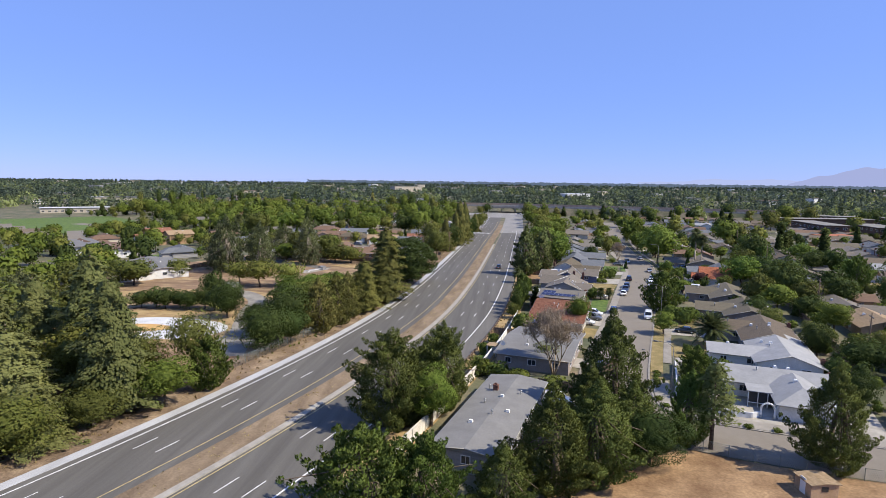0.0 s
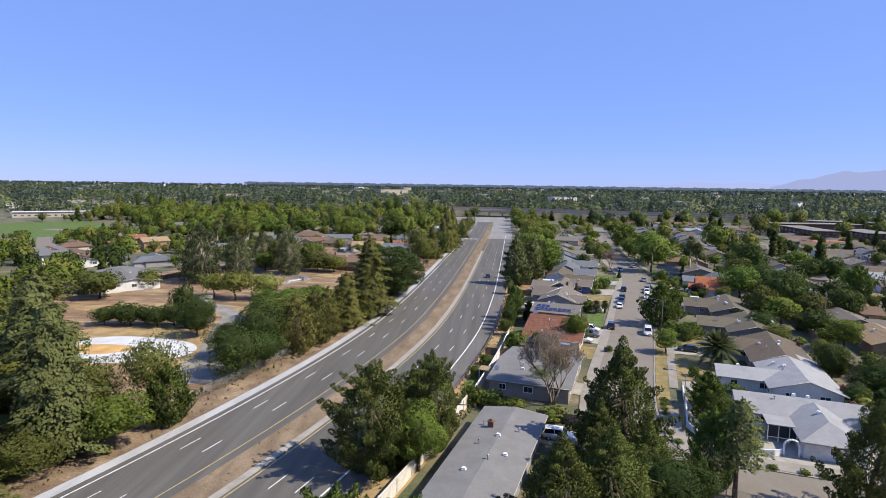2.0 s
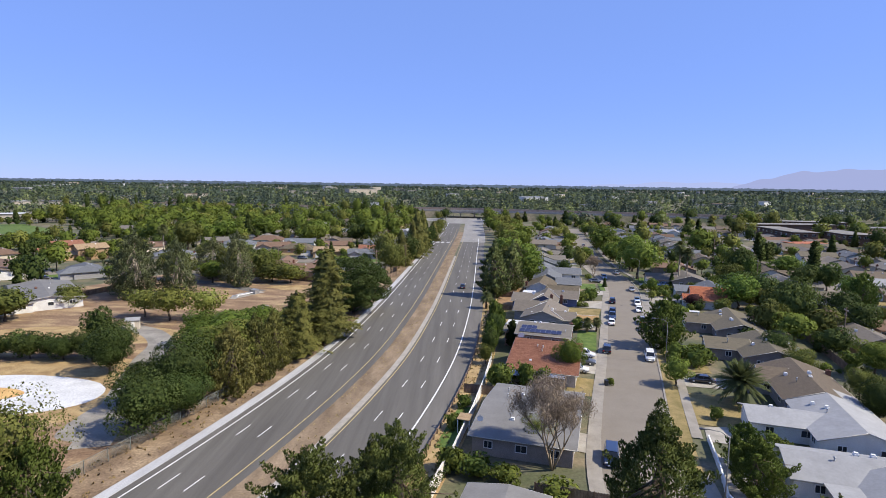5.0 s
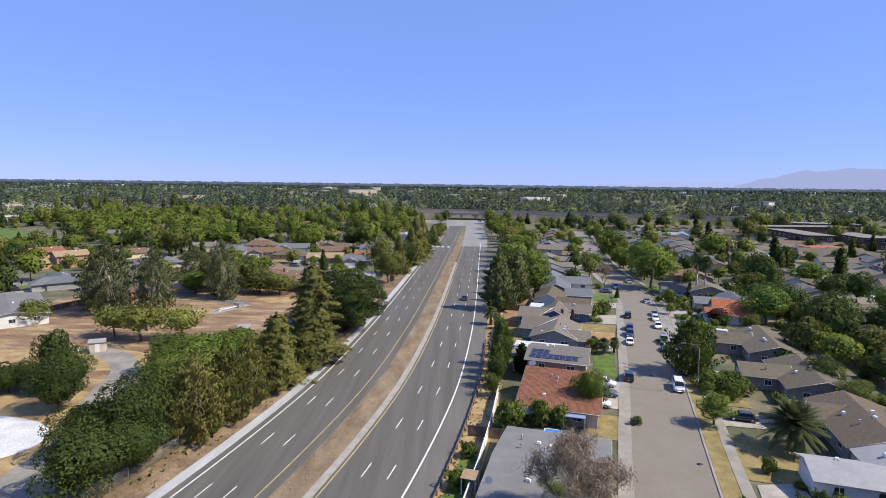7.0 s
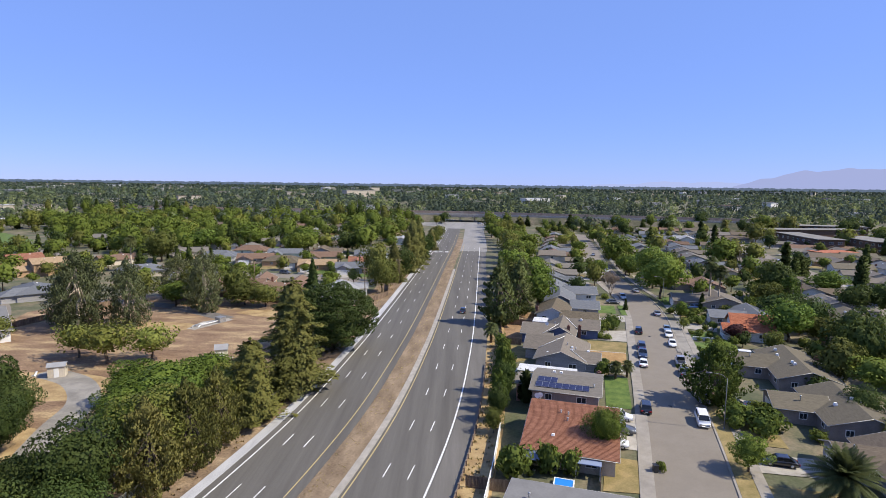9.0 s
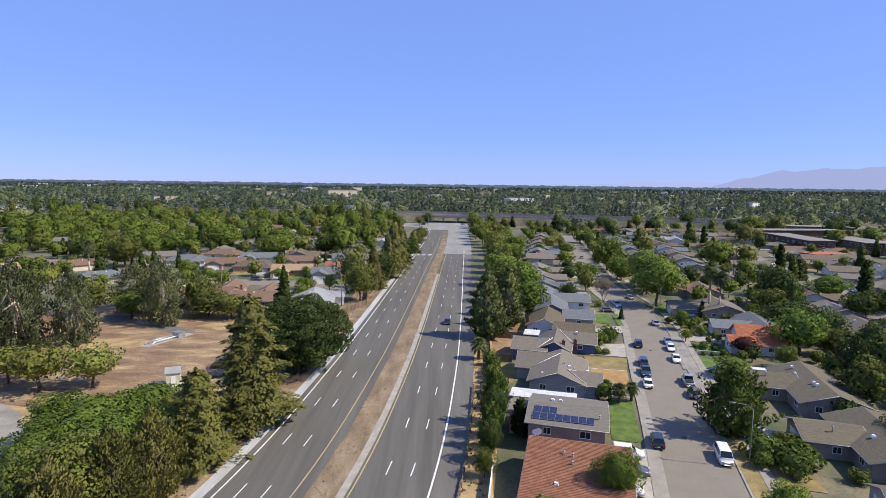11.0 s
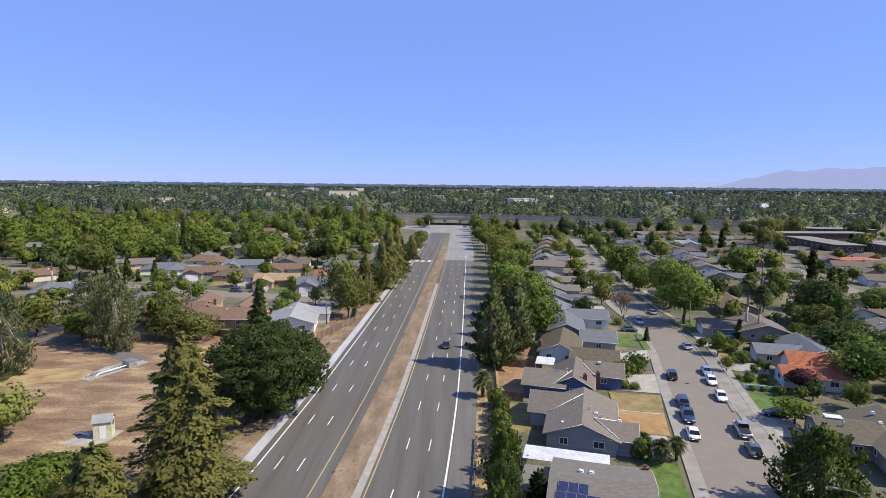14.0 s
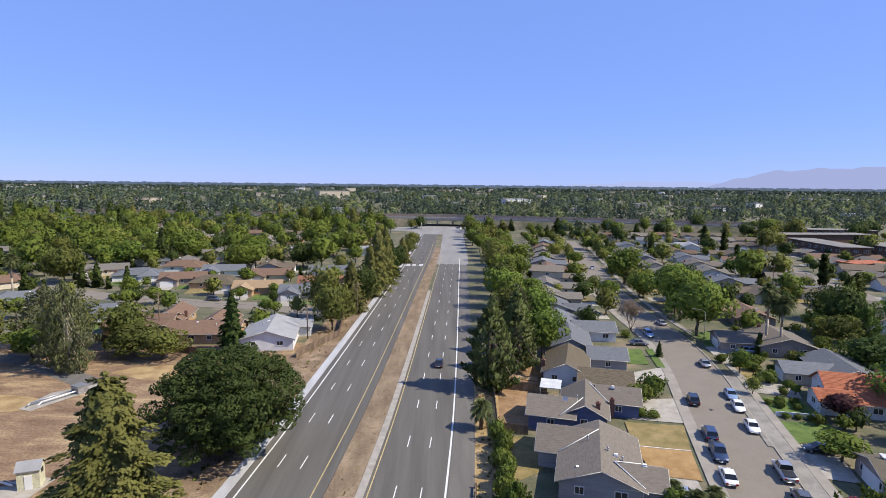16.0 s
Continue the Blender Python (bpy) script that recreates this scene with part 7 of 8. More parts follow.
GUARD = thing("guard_rail", Matrix(), "low timber guard rail with short posts beside the shoulder", "guard rail")
POST = boxes("post", [(-0.14, 0.14, -0.12, 0.12, -0.2, 0.75)], WOOD_FENCE)
_prev = None
for i in range(46):
    q = road_point(112 + 1.9 * i, 17.15)
    piece("post", POST, GUARD, pose(q[0], q[1], 0))
    if _prev:
        L = math.hypot(q[0] - _prev[0], q[1] - _prev[1])
        piece("rail", boxes("rail", [(0, L, -0.05, 0.05, 0.42, 0.68)], WOOD_FENCE), GUARD, pose(_prev[0], _prev[1], 0, 0, 0, math.degrees(math.atan2(q[1] - _prev[1], q[0] - _prev[0]))))
    _prev = q


# ---- street furniture ----
def street_lamp(x, y, turn, h=8.5):
    ob = thing("street_lamp", pose(x, y, 0, 0, 0, -turn), "grey steel street lamp with a curved arm", "street lamp", "street lamps")
    piece("pole", tubes("pole", [((0, 0, 0), (0, 0, h), 0.085, 0.055), ((0, 0, -0.1), (0, 0, 0.4), 0.18, 0.16)], LAMP_POST, 8), ob)
    piece("arm", tubes("arm", [((0, 0, h - 0.1), (-0.9, 0, h + 0.5), 0.05, 0.045), ((-0.9, 0, h + 0.5), (-2.4, 0, h + 0.65), 0.045, 0.04)], LAMP_POST, 6), ob)
    piece("lantern", tubes("lantern", [((-2.3, 0, h + 0.62), (-3.05, 0, h + 0.6), 0.10, 0.16), ((-3.05, 0, h + 0.6), (-3.15, 0, h + 0.6), 0.16, 0.05)], LAMP_POST, 8), ob)


street_lamp(49.4, 166.8, HEAD)
street_lamp(37.0, 114.0, HEAD)
street_lamp(73.5, 262.0, HEAD)


def utility_pole(x, y, h, turn):
    ob = thing("utility_pole", pose(x, y, 0, 0, 0, -turn), "brown wooden utility pole with a crossarm", "utility pole", "utility poles")
    piece("pole", tubes("pole", [((0, 0, -0.2), (0, 0, h), 0.16, 0.11)], WOOD_FENCE, 8), ob)
    piece("crossarm", boxes("crossarm", [(-1.2, 1.2, -0.06, 0.06, h - 0.9, h - 0.75), (-0.8, 0.8, -0.06, 0.06, h - 1.9, h - 1.78)], WOOD_FENCE), ob)
    for k in (-1.1, -0.5, 0.5, 1.1):
        piece("insulator", tubes("insulator", [((k, 0, h - 0.75), (k, 0, h - 0.55), 0.06, 0.04)], GALVANISED, 6), ob)
    return (x, y, h)


def cable(a, b, sag=0.8):
    n = 10
    rods, p = [], None
    for i in range(n + 1):
        t = i / n
        q = Vector((a[0] + (b[0] - a[0]) * t, a[1] + (b[1] - a[1]) * t, a[2] - 0.7 + (b[2] - a[2]) * t - sag * 4 * t * (1 - t)))
        rods.append(q)
    side = Vector((b[1] - a[1], a[0] - b[0], 0)).normalized() * 0.018
    v = [c + o for c in rods for o in (side, Vector((0, 0, 0.026)), -side)]
    f = [(3 * i + j, 3 * i + (j + 1) % 3, 3 * i + 3 + (j + 1) % 3, 3 * i + 3 + j) for i in range(n) for j in range(3)]
    tagged(new("cable", mesh_of("cable", v, f, DARK_METAL, True)), "thin black overhead cable between poles", "cable", "overhead cables")


poles_w = [utility_pole(x, y, h, -20) for x, y, h in ((-100.5, 262, 10.5), (-64.0, 269.5, 11), (-25.0, 265.6, 10.5), (-16.2, 291.0, 10))]
poles_e = [utility_pole(x, y, h, 105) for x, y, h in ((80.6, 138, 10), (91, 176, 10.5), (101, 214, 10.5), (111.5, 252, 11), (121, 290, 11), (131, 330, 11))]
for row in (poles_w, poles_e):
    for a, b in zip(row, row[1:]):
        cable(a, b)
        cable((a[0] + 0.6, a[1] + 0.6, a[2] - 1.0), (b[0] + 0.6, b[1] + 0.6, b[2] - 1.0), 1.0)


def manhole(x, y):
    tagged(new("manhole_cover", tubes("manhole_cover", [((x, y, 0.03), (x, y, 0.062), 0.38, 0.38)], DARK_METAL, 20)), "dark iron manhole cover set in the street", "manhole cover", "manhole covers")


manhole(39.0, 140.6)
manhole(44.3, 176.0)
manhole(56.0, 222.0)


def bin_on_kerb(x, y):
    ob = thing("wheeled_bin", pose(x, y, 0.05), "dark wheeled bin standing at the kerb", "bin", "wheeled bins")
    piece("body", boxes("body", [(-0.3, 0.3, -0.35, 0.35, 0.06, 1.0)], DARK_METAL), ob)
    piece("lid", boxes("lid", [(-0.33, 0.33, -0.4, 0.38, 1.0, 1.07)], DARK_METAL), ob)


bin_on_kerb(33.7, 152.6)
tree("shrub", 34.6, 152.9, 1.5, 0.8, "", "cut green branches lying at the kerb")


# ---- sheds and small works in the field ----
def shed(x, y, turn, w, d, h, material, label, top=None, rise=0.5):
    ob = thing("shed", pose(x, y, 0, 0, 0, -turn), label, "shed")
    piece("wall", wall_mesh(-w / 2, w / 2, -d / 2, d / 2, h, h + rise, "x", 0, 0, material), ob)
    piece("roof", roof_mesh(-w / 2, w / 2, -d / 2, d / 2, h, h + rise, "x", 0, 0, 0.2, top or ROOFS["pale"], 0.08), ob)
    piece("door", boxes("door", [(-0.42, 0.42, -d / 2 - 0.05, -d / 2 + 0.01, 0.05, 1.9)], TRIM), ob)
    piece("louvre", boxes("louvre", [(w / 2 - 0.01, w / 2 + 0.04, -0.4, 0.4, h - 0.9 + 0.12 * k, h - 0.82 + 0.12 * k) for k in range(5)], DARK_METAL), ob)
    return ob


YELLOW_SHED = surface("pale_yellow_block", (0.48, 0.46, 0.31), (0.60, 0.57, 0.40), 1.0, 8.0, 0.9, 0.2)
shed(-71.8, 184.0, -25, 2.9, 2.2, 2.3, WALLS["cream"], "small pale shed standing by the gravel track")
shed(-44.4, 196.2, -20, 2.5, 2.1, 2.7, YELLOW_SHED, "small pale yellow block shed in the field", None, 0.8)
shed(45.2, 87.4, 80, 2.6, 3.2, 1.7, WALLS["tan"], "low wooden shed with a flat brown roof on the dirt lot", ROOFS["tan"], 0.12)
pump = thing("pump_station", pose(-60.2, 225.6, 0.06, 0, 0, -28), "grey steel pipes and a cabinet on a concrete pad", "pump")
piece("pipe", tubes("pipe", [((-0.6, -4.6, 0.5), (-0.6, 2.6, 0.55), 0.16, 0.16), ((-0.6, -4.6, 0.55), (-0.6, -5.4, 0.0), 0.16, 0.16)], GALVANISED, 8), pump)
piece("pipe", tubes("pipe", [((0.5, -3.4, 0.5), (0.5, 2.6, 0.55), 0.14, 0.14), ((0.5, -3.4, 0.5), (0.5, -4.2, 0.0), 0.14, 0.14)], TRIM, 8), pump)
piece("cabinet", boxes("cabinet", [(-1.1, 1.2, 2.4, 4.2, 0, 1.3), (-1.2, 1.3, 2.3, 4.3, 1.3, 1.38)], GALVANISED), pump)
pipe2 = thing("drain_pipe", pose(-76.4, 184.2, 0.02, 0, 0, 30), "short white drain pipe by the shed", "pipe")
piece("pipe", tubes("pipe", [((0, -1.3, 0.2), (0, 1.3, 0.25), 0.2, 0.2)], TRIM, 10), pipe2)
patch("concrete_pad", [(-49.4, 193.2), (-42.8, 192.4), (-42.4, 198.0), (-46.6, 198.4)], 0.05, CONCRETE, "pale concrete pad under a small shed", "concrete pad")
pipe3 = thing("drain_pipe", pose(-46.6, 195.6, 0.05, 0, 0, 70), "white water pipes on a concrete pad beside the shed", "pipe")
piece("pipe", tubes("pipe", [((0, -0.4, 0.4), (0, 2.6, 0.4), 0.14, 0.14), ((0, 2.6, 0.4), (0, 2.9, 0.0), 0.14, 0.14)], TRIM, 8), pipe3)
piece("pipe", tubes("pipe", [((0.5, -0.4, 0.3), (0.5, 2.0, 0.3), 0.1, 0.1), ((0.5, 2.0, 0.3), (0.5, 2.2, 0.0), 0.1, 0.1)], GALVANISED, 8), pipe3)
rock_rng = random.Random(3)


def tufts(name, y0, y1, o0, o1, count, size, key, label):
    """Dry tufts along the verge."""
    p = []
    for _ in range(count):
        y = rock_rng.uniform(y0, y1)
        q = road_point(y, rock_rng.uniform(o0, o1))
        p.append((q[0], q[1], 0.12))
    p = np.repeat(np.array(p), 6, axis=0) + rng.normal(0, size * 0.5, (count * 6, 3)) * np.array((1, 1, 0.25))
    v = cards(p, np.tile((0.3, 0, 0.5), (len(p), 1)), size, 0.7, 1.3, np.tile((0, 0, 1.0), (len(p), 1)))
    up = unit(np.tile((0.35, 0.0, 1.0), (len(p), 1)) + rng.normal(0, 0.15, (len(p), 3)))
    tagged(new(name, quads(name, v, LEAVES[key], up)), label, "grass", "", "stuff")


tufts("dry_tufts", 60, 330, -22.5, -16.2, 620, 0.26, "grass", "dry yellow tufts scattered over the dirt verge")
tufts("dry_tufts", 90, 260, 17.4, 20.4, 420, 0.28, "grass", "dry yellow tufts along the guard rail")
tufts("dry_tufts", 60, 420, -1.7, 1.8, 700, 0.22, "grass", "sparse dry weeds on the median")
tufts("verge_weeds", 120, 320, -21.5, -18.0, 70, 0.4, "shrub", "low green weeds on the dirt verge")

# ---- back-yard things ----
pool = thing("paddling_pool", pose(20.6, 148.4, 0.05, 0, 0, -HEAD), "bright blue tarpaulin pool cover in a back yard", "pool")
piece("rim", boxes("rim", [(-1.3, 1.3, -1.0, -0.85, 0, 0.5), (-1.3, 1.3, 0.85, 1.0, 0, 0.5), (-1.3, -1.15, -0.85, 0.85, 0, 0.5), (1.15, 1.3, -0.85, 0.85, 0, 0.5)], TRIM), pool)
piece("cover", boxes("cover", [(-1.15, 1.15, -0.85, 0.85, 0.3, 0.44)], POOL), pool)
para = thing("parasol", pose(17.3, 152.3, 0), "folded-out grey-blue garden parasol", "parasol")
piece("pole", tubes("pole", [((0, 0, 0), (0, 0, 2.4), 0.03, 0.03), ((0, 0, 0), (0, 0, 0.1), 0.3, 0.28)], GALVANISED, 8), para)
piece("canopy", mesh_of("canopy", [(0, 0, 2.7)] + [(1.4 * math.cos(i * math.pi / 4), 1.4 * math.sin(i * math.pi / 4), 2.1) for i in range(8)] + [(0, 0, 2.6)] + [(1.36 * math.cos(i * math.pi / 4), 1.36 * math.sin(i * math.pi / 4), 2.04) for i in range(8)], [(0, 1 + i, 1 + (i + 1) % 8) for i in range(8)] + [(9, 10 + (i + 1) % 8, 10 + i) for i in range(8)] + [(1 + i, 10 + i, 10 + (i + 1) % 8, 1 + (i + 1) % 8) for i in range(8)], UMBRELLA), para)


def flat_cover(x, y, turn, u, v, z, material, label, slope=0.0):
    ob = thing("patio_cover", pose(x, y, 0, 0, 0, -turn), label, "patio cover")
    me = mesh_of("roof_sheet", [(0, 0, z - slope), (u, 0, z - slope), (u, v, z), (0, v, z), (0, 0, z - slope - 0.1), (u, 0, z - slope - 0.1), (u, v, z - 0.1), (0, v, z - 0.1)], [(0, 1, 2, 3), (7, 6, 5, 4), (0, 4, 5, 1), (1, 5, 6, 2), (2, 6, 7, 3), (3, 7, 4, 0)], material)
    piece("roof_sheet", me, ob)
    for a in (0.15, u - 0.15):
        for b, zz in ((0.15, z - slope), (v - 0.15, z)):
            piece("post", boxes("post", [(a - 0.06, a + 0.06, b - 0.06, b + 0.06, 0, zz - 0.1)], TRIM), ob)


flat_cover(18.2, 185.2, HEAD, 11.2, 3.6, 3.1, ROOFS["white"], "flat white patio roof between two houses", 0.2)
flat_cover(16.4, 186.4, HEAD, 2.4, 2.2, 2.3, ROOFS["white"], "small white lean-to cover", 0.1)
flat_cover(16.4, 152.1, HEAD, 3.4, 1.9, 2.5, ROOFS["white"], "white awning under the tile roof", 0.25)
flat_cover(22.4, 150.6, HEAD, 3.4, 1.8, 2.3, UMBRELLA, "grey-blue canvas patio awning", 0.2)
flat_cover(26.4, 226.4, HEAD, 3.8, 4.4, 2.6, ROOFS["white"], "white patio roof behind the blue house", 0.2)
flat_cover(6.8, 131.5, HEAD, 2.0, 2.2, 2.3, ROOFS["tan"], "small tan lean-to beside the house", 0.1)
flat_cover(74.4, 175.6, HEAD, 4.6, 3.0, 2.5, ROOFS["white"], "white patio cover behind the house", 0.2)
flat_cover(66.0, 196.6, HEAD, 2.4, 1.4, 4.25, ROOFS["white"], "bright white roof panel", 0.05)
# the glazed porch of the corner house
porch = thing("porch", pose(48.0, 112.2, 0, 0, 0, -HEAD), "dark screened porch with white posts and a pale roof", "porch")
piece("roof", boxes("roof", [(-0.2, 4.2, -0.2, 3.6, 2.5, 2.62)], ROOFS["pale"]), porch)
for k in range(4):
    piece("post", boxes("post", [(1.33 * k - 0.06, 1.33 * k + 0.06, 0, 0.12, 0, 2.5)], TRIM), porch)
for k in range(3):
    piece("screen", boxes("screen", [(1.33 * k + 0.06, 1.33 * k + 1.27, 0.03, 0.06, 0.8, 2.45)], DARK_METAL), porch)
piece("rail", boxes("rail", [(0, 4.0, -0.02, 0.14, 0.7, 0.8)], TRIM), porch)
# a pile of lumber in a yard
lumber = thing("lumber_stack", pose(24.6, 236.6, 0.05, 0, 0, -12), "stack of raw lumber and a timber frame in a yard", "lumber")
for k in range(7):
    piece("plank", boxes("plank", [(-3.2 + 0.2 * (k % 3), 3.2, -0.12 + 0.32 * k, 0.12 + 0.32 * k, 0.1 + 0.12 * (k % 2), 0.22 + 0.12 * (k % 2))], NEW_WOOD), lumber)
frame_ob = thing("timber_frame", pose(25.8, 241.8, 0.05, 0, 0, -12), "open timber frame of a half-built shed", "timber frame")
for k in range(5):
    piece("stud", boxes("stud", [(-2.4 + 1.2 * k - 0.05, -2.4 + 1.2 * k + 0.05, -0.05, 0.05, 0, 2.4)], NEW_WOOD), frame_ob)
    piece("stud", boxes("stud", [(-2.4 + 1.2 * k - 0.05, -2.4 + 1.2 * k + 0.05, 2.35, 2.45, 0, 2.4)], NEW_WOOD), frame_ob)
piece("beam", boxes("beam", [(-2.5, 2.5, -0.06, 0.06, 2.4, 2.55), (-2.5, 2.5, 2.34, 2.46, 2.4, 2.55)], NEW_WOOD), frame_ob)
arch = thing("garden_arch", pose(48.9, 107.6, 0, 0, 0, -HEAD), "white arched garden gateway", "garden arch")
piece("arch", tubes("arch", [((math.cos(a) * 0.9, 0, 1.5 + 0.9 * math.sin(a)), (math.cos(a + 0.35) * 0.9, 0, 1.5 + 0.9 * math.sin(a + 0.35)), 0.14, 0.14) for a in [0.349 * k for k in range(9)]] + [((0.9, 0, 0), (0.9, 0, 1.5), 0.14, 0.14), ((-0.9, 0, 0), (-0.9, 0, 1.5), 0.14, 0.14)], TRIM, 8), arch)

# ---- cars ----
car("van", "navy", 27.2, 124.6, HEAD + 180)
car("suv", "white", 18.6, 109.2, 100, "parked on a driveway", 0.11)
car("suv", "black", 39.2, 173.6, HEAD, "parked at the kerb")
car("van", "white", 46.9, 168.9, HEAD + 180, "parked at the kerb")
car("suv", "white", 33.4, 169.6, 105, "parked on a driveway", 0.11)
car("suv", "white", 29.9, 159.9, 105, "parked on a driveway", 0.11)
car("pickup", "grey", 31.9, 164.8, 105, "parked on a driveway", 0.11)
car("sedan", "white", 46.8, 198.5, HEAD)
car("pickup", "navy", 48.8, 205.2, HEAD + 180)
car("suv", "navy", 50.5, 211.4, HEAD)
car("suv", "black", 54.2, 225.4, HEAD)
car("sedan", "silver", 38.8, 193.8, 105, "parked on a driveway", 0.11)
car("sedan", "white", 58.8, 214.2, HEAD + 180)
car("sedan", "white", 61.0, 222.6, HEAD + 180)
car("sedan", "sky", 62.6, 228.2, HEAD + 180)
car("pickup", "silver", 55.2, 199.8, HEAD)
car("sedan", "grey", 53.4, 193.2, HEAD)
car("sedan", "black", 64.6, 206.4, 285, "parked on a driveway", 0.11)
car("sedan", "silver", 66.4, 246.6, 12)
car("suv", "sky", 80.4, 255.8, 280, "parked on a driveway", 0.11)
car("suv", "sky", 62.9, 270.4, 184)
car("sedan", "silver", 71.2, 282.8, 2)
car("sedan", "grey", 57.4, 262.0, 95, "parked on a driveway", 0.11)
car("sedan", "grey", 51.2, 178.6, HEAD + 180)
car("sedan", "black", 51.8, 155.4, 285, "parked on a driveway", 0.11)
car("sedan", "black", 55.0, 176.0, 285, "parked on a driveway", 0.11)
car("suv", "navy", 50.2, 274.2, 95, "parked on a driveway", 0.11)
car("sedan", "white", 68.0, 372, 190)
car("sedan", "silver", 80.4, 388, 12)
car("sedan", "white", 73.0, 330, 10)
car("sedan", "white", -47, 303.4, 100)
car("suv", "grey", -66, 309.6, 95)
car("sedan", "silver", -100, 317, 65)
car("sedan", "black", -140, 245.5, 48)
car("sedan", "silver", 137, 372, 12, "parked on a driveway", 0.09)
car("suv", "white", 141, 395, 102, "parked on a driveway", 0.09)
car("sedan", "white", 172, 372, 16)
car("sedan", "white", 148, 262, 16)
car("suv", "grey", 156, 294, 16)
car("sedan", "silver", 161, 338, 16)
car("sedan", "black", 8.1, 245.3, 4, "on the expressway", 0.06, "cars on the expressway")
fw = random.Random(5)
for k in range(7):
    car(fw.choice(["sedan", "suv"]), fw.choice(["white", "silver", "black", "grey"]), 12 + fw.uniform(-24, 34), 604 + fw.uniform(-8, 12), fw.choice([90, 270]), "at the crossing", 0.07, "cars at the crossing")

# ---- the freeway bridge and embankment ----
DARK_BANK = surface("bank_ivy_and_earth", (0.045, 0.055, 0.028), (0.15, 0.125, 0.085), 0.08, 1.5, 0.95, 0.4, third=(0.085, 0.08, 0.048))


SOUND_WALL = surface("brown_block_wall", (0.33, 0.235, 0.165), (0.46, 0.345, 0.25), 0.3, 3.0, 0.9, 0.2)


def freeway_strip(name, x0, x1, profile, material, n=16, closed=True):
    """A run of one cross-section, given as (metres behind the near edge, height), along the freeway."""
    v, f = [], []
    k = len(profile)
    for i in range(n + 1):
        x = x0 + (x1 - x0) * i / n
        v += [(x, freeway_y(x) + d, h) for d, h in profile]
    for i in range(n):
        for j in range(k if closed else k - 1):
            a, b = k * i + j, k * i + (j + 1) % k
            f.append((a, a + k, b + k, b))
    if closed:
        f += [tuple(range(k)), tuple(reversed(range(k * n, k * n + k)))]
    return mesh_of(name, v, f, material)


ROAD_TOP = 6.8
BANK = [(-14, 0), (-1.2, ROAD_TOP), (31.5, ROAD_TOP), (44, 0)]
slab("embankment", freeway_strip("embankment_west", -420, -9, BANK, DARK_BANK, 24), "dry grassy freeway embankment", "embankment")
slab("embankment", freeway_strip("embankment_east", 53, 290, BANK, DARK_BANK, 24), "dry grassy freeway embankment", "embankment")
slab("freeway", freeway_strip("freeway", -420, 290, [(0.2, ROAD_TOP + 0.03), (29.8, ROAD_TOP + 0.03)], SHOULDER, 40, False), "grey asphalt freeway on its embankment", "road")
slab("freeway_wall", freeway_strip("freeway_wall_near", -420, 290, [(-0.5, ROAD_TOP - 0.3), (-0.5, ROAD_TOP + 0.9), (-0.1, ROAD_TOP + 0.9), (-0.1, ROAD_TOP - 0.3)], CONCRETE, 40), "low concrete parapet along the freeway", "wall")
slab("freeway_wall", freeway_strip("freeway_wall_middle", -420, 290, [(14.6, ROAD_TOP), (14.8, ROAD_TOP + 1.1), (15.1, ROAD_TOP + 1.1), (15.3, ROAD_TOP)], CONCRETE, 40), "pale concrete barrier between the carriageways", "wall")
slab("sound_wall", freeway_strip("sound_wall", -420, 290, [(30.0, ROAD_TOP - 0.2), (30.0, ROAD_TOP + 2.7), (30.4, ROAD_TOP + 2.7), (30.4, ROAD_TOP - 0.2)], SOUND_WALL, 40), "brown block sound wall behind the freeway", "wall")
bridge = thing("bridge", Matrix(), "long grey concrete freeway bridge over the crossing", "bridge")
piece("deck", freeway_strip("deck", -10, 54, [(-0.3, 5.2), (-0.3, ROAD_TOP), (30.2, ROAD_TOP), (30.2, 5.2)], CONCRETE, 8), bridge)
for px in (7, 22, 37):
    for d in (4, 15, 26):
        py = freeway_y(px) + d
        piece("pillar", tubes("pillar", [((px, py, 0), (px, py, 5.2), 0.6, 0.6)], CONCRETE, 10), bridge)


def signal(x, y, turn):
    ob = thing("traffic_signal", pose(x, y, 0, 0, 0, turn), "traffic signal on a long mast arm", "traffic signal", "traffic signals")
    piece("pole", tubes("pole", [((0, 0, 0), (0, 0, 7), 0.14, 0.1)], GALVANISED, 8), ob)
    piece("arm", tubes("arm", [((0, 0, 5.8), (9, 0, 6.4), 0.09, 0.05)], GALVANISED, 6), ob)
    for k in (4, 6.4, 8.8):
        piece("signal_head", boxes("signal_head", [(k - 0.18, k + 0.18, -0.15, 0.15, 5.5, 6.5)], DARK_METAL), ob)


signal(-6, 588, 0)
signal(36, 590, 180)
signal(44, 620, 180)

# ---- larger buildings of the quarter ----
APARTMENT = surface("brown_apartment_siding", (0.10, 0.062, 0.042), (0.16, 0.105, 0.075), 0.4, 6.0, 0.9, 0.2, stretch=(0.4, 0.4, 4))
APARTMENT_ROOF = surface("dusty_flat_roof", (0.165, 0.152, 0.132), (0.235, 0.218, 0.19), 0.15, 3.0, 0.9, 0.1)


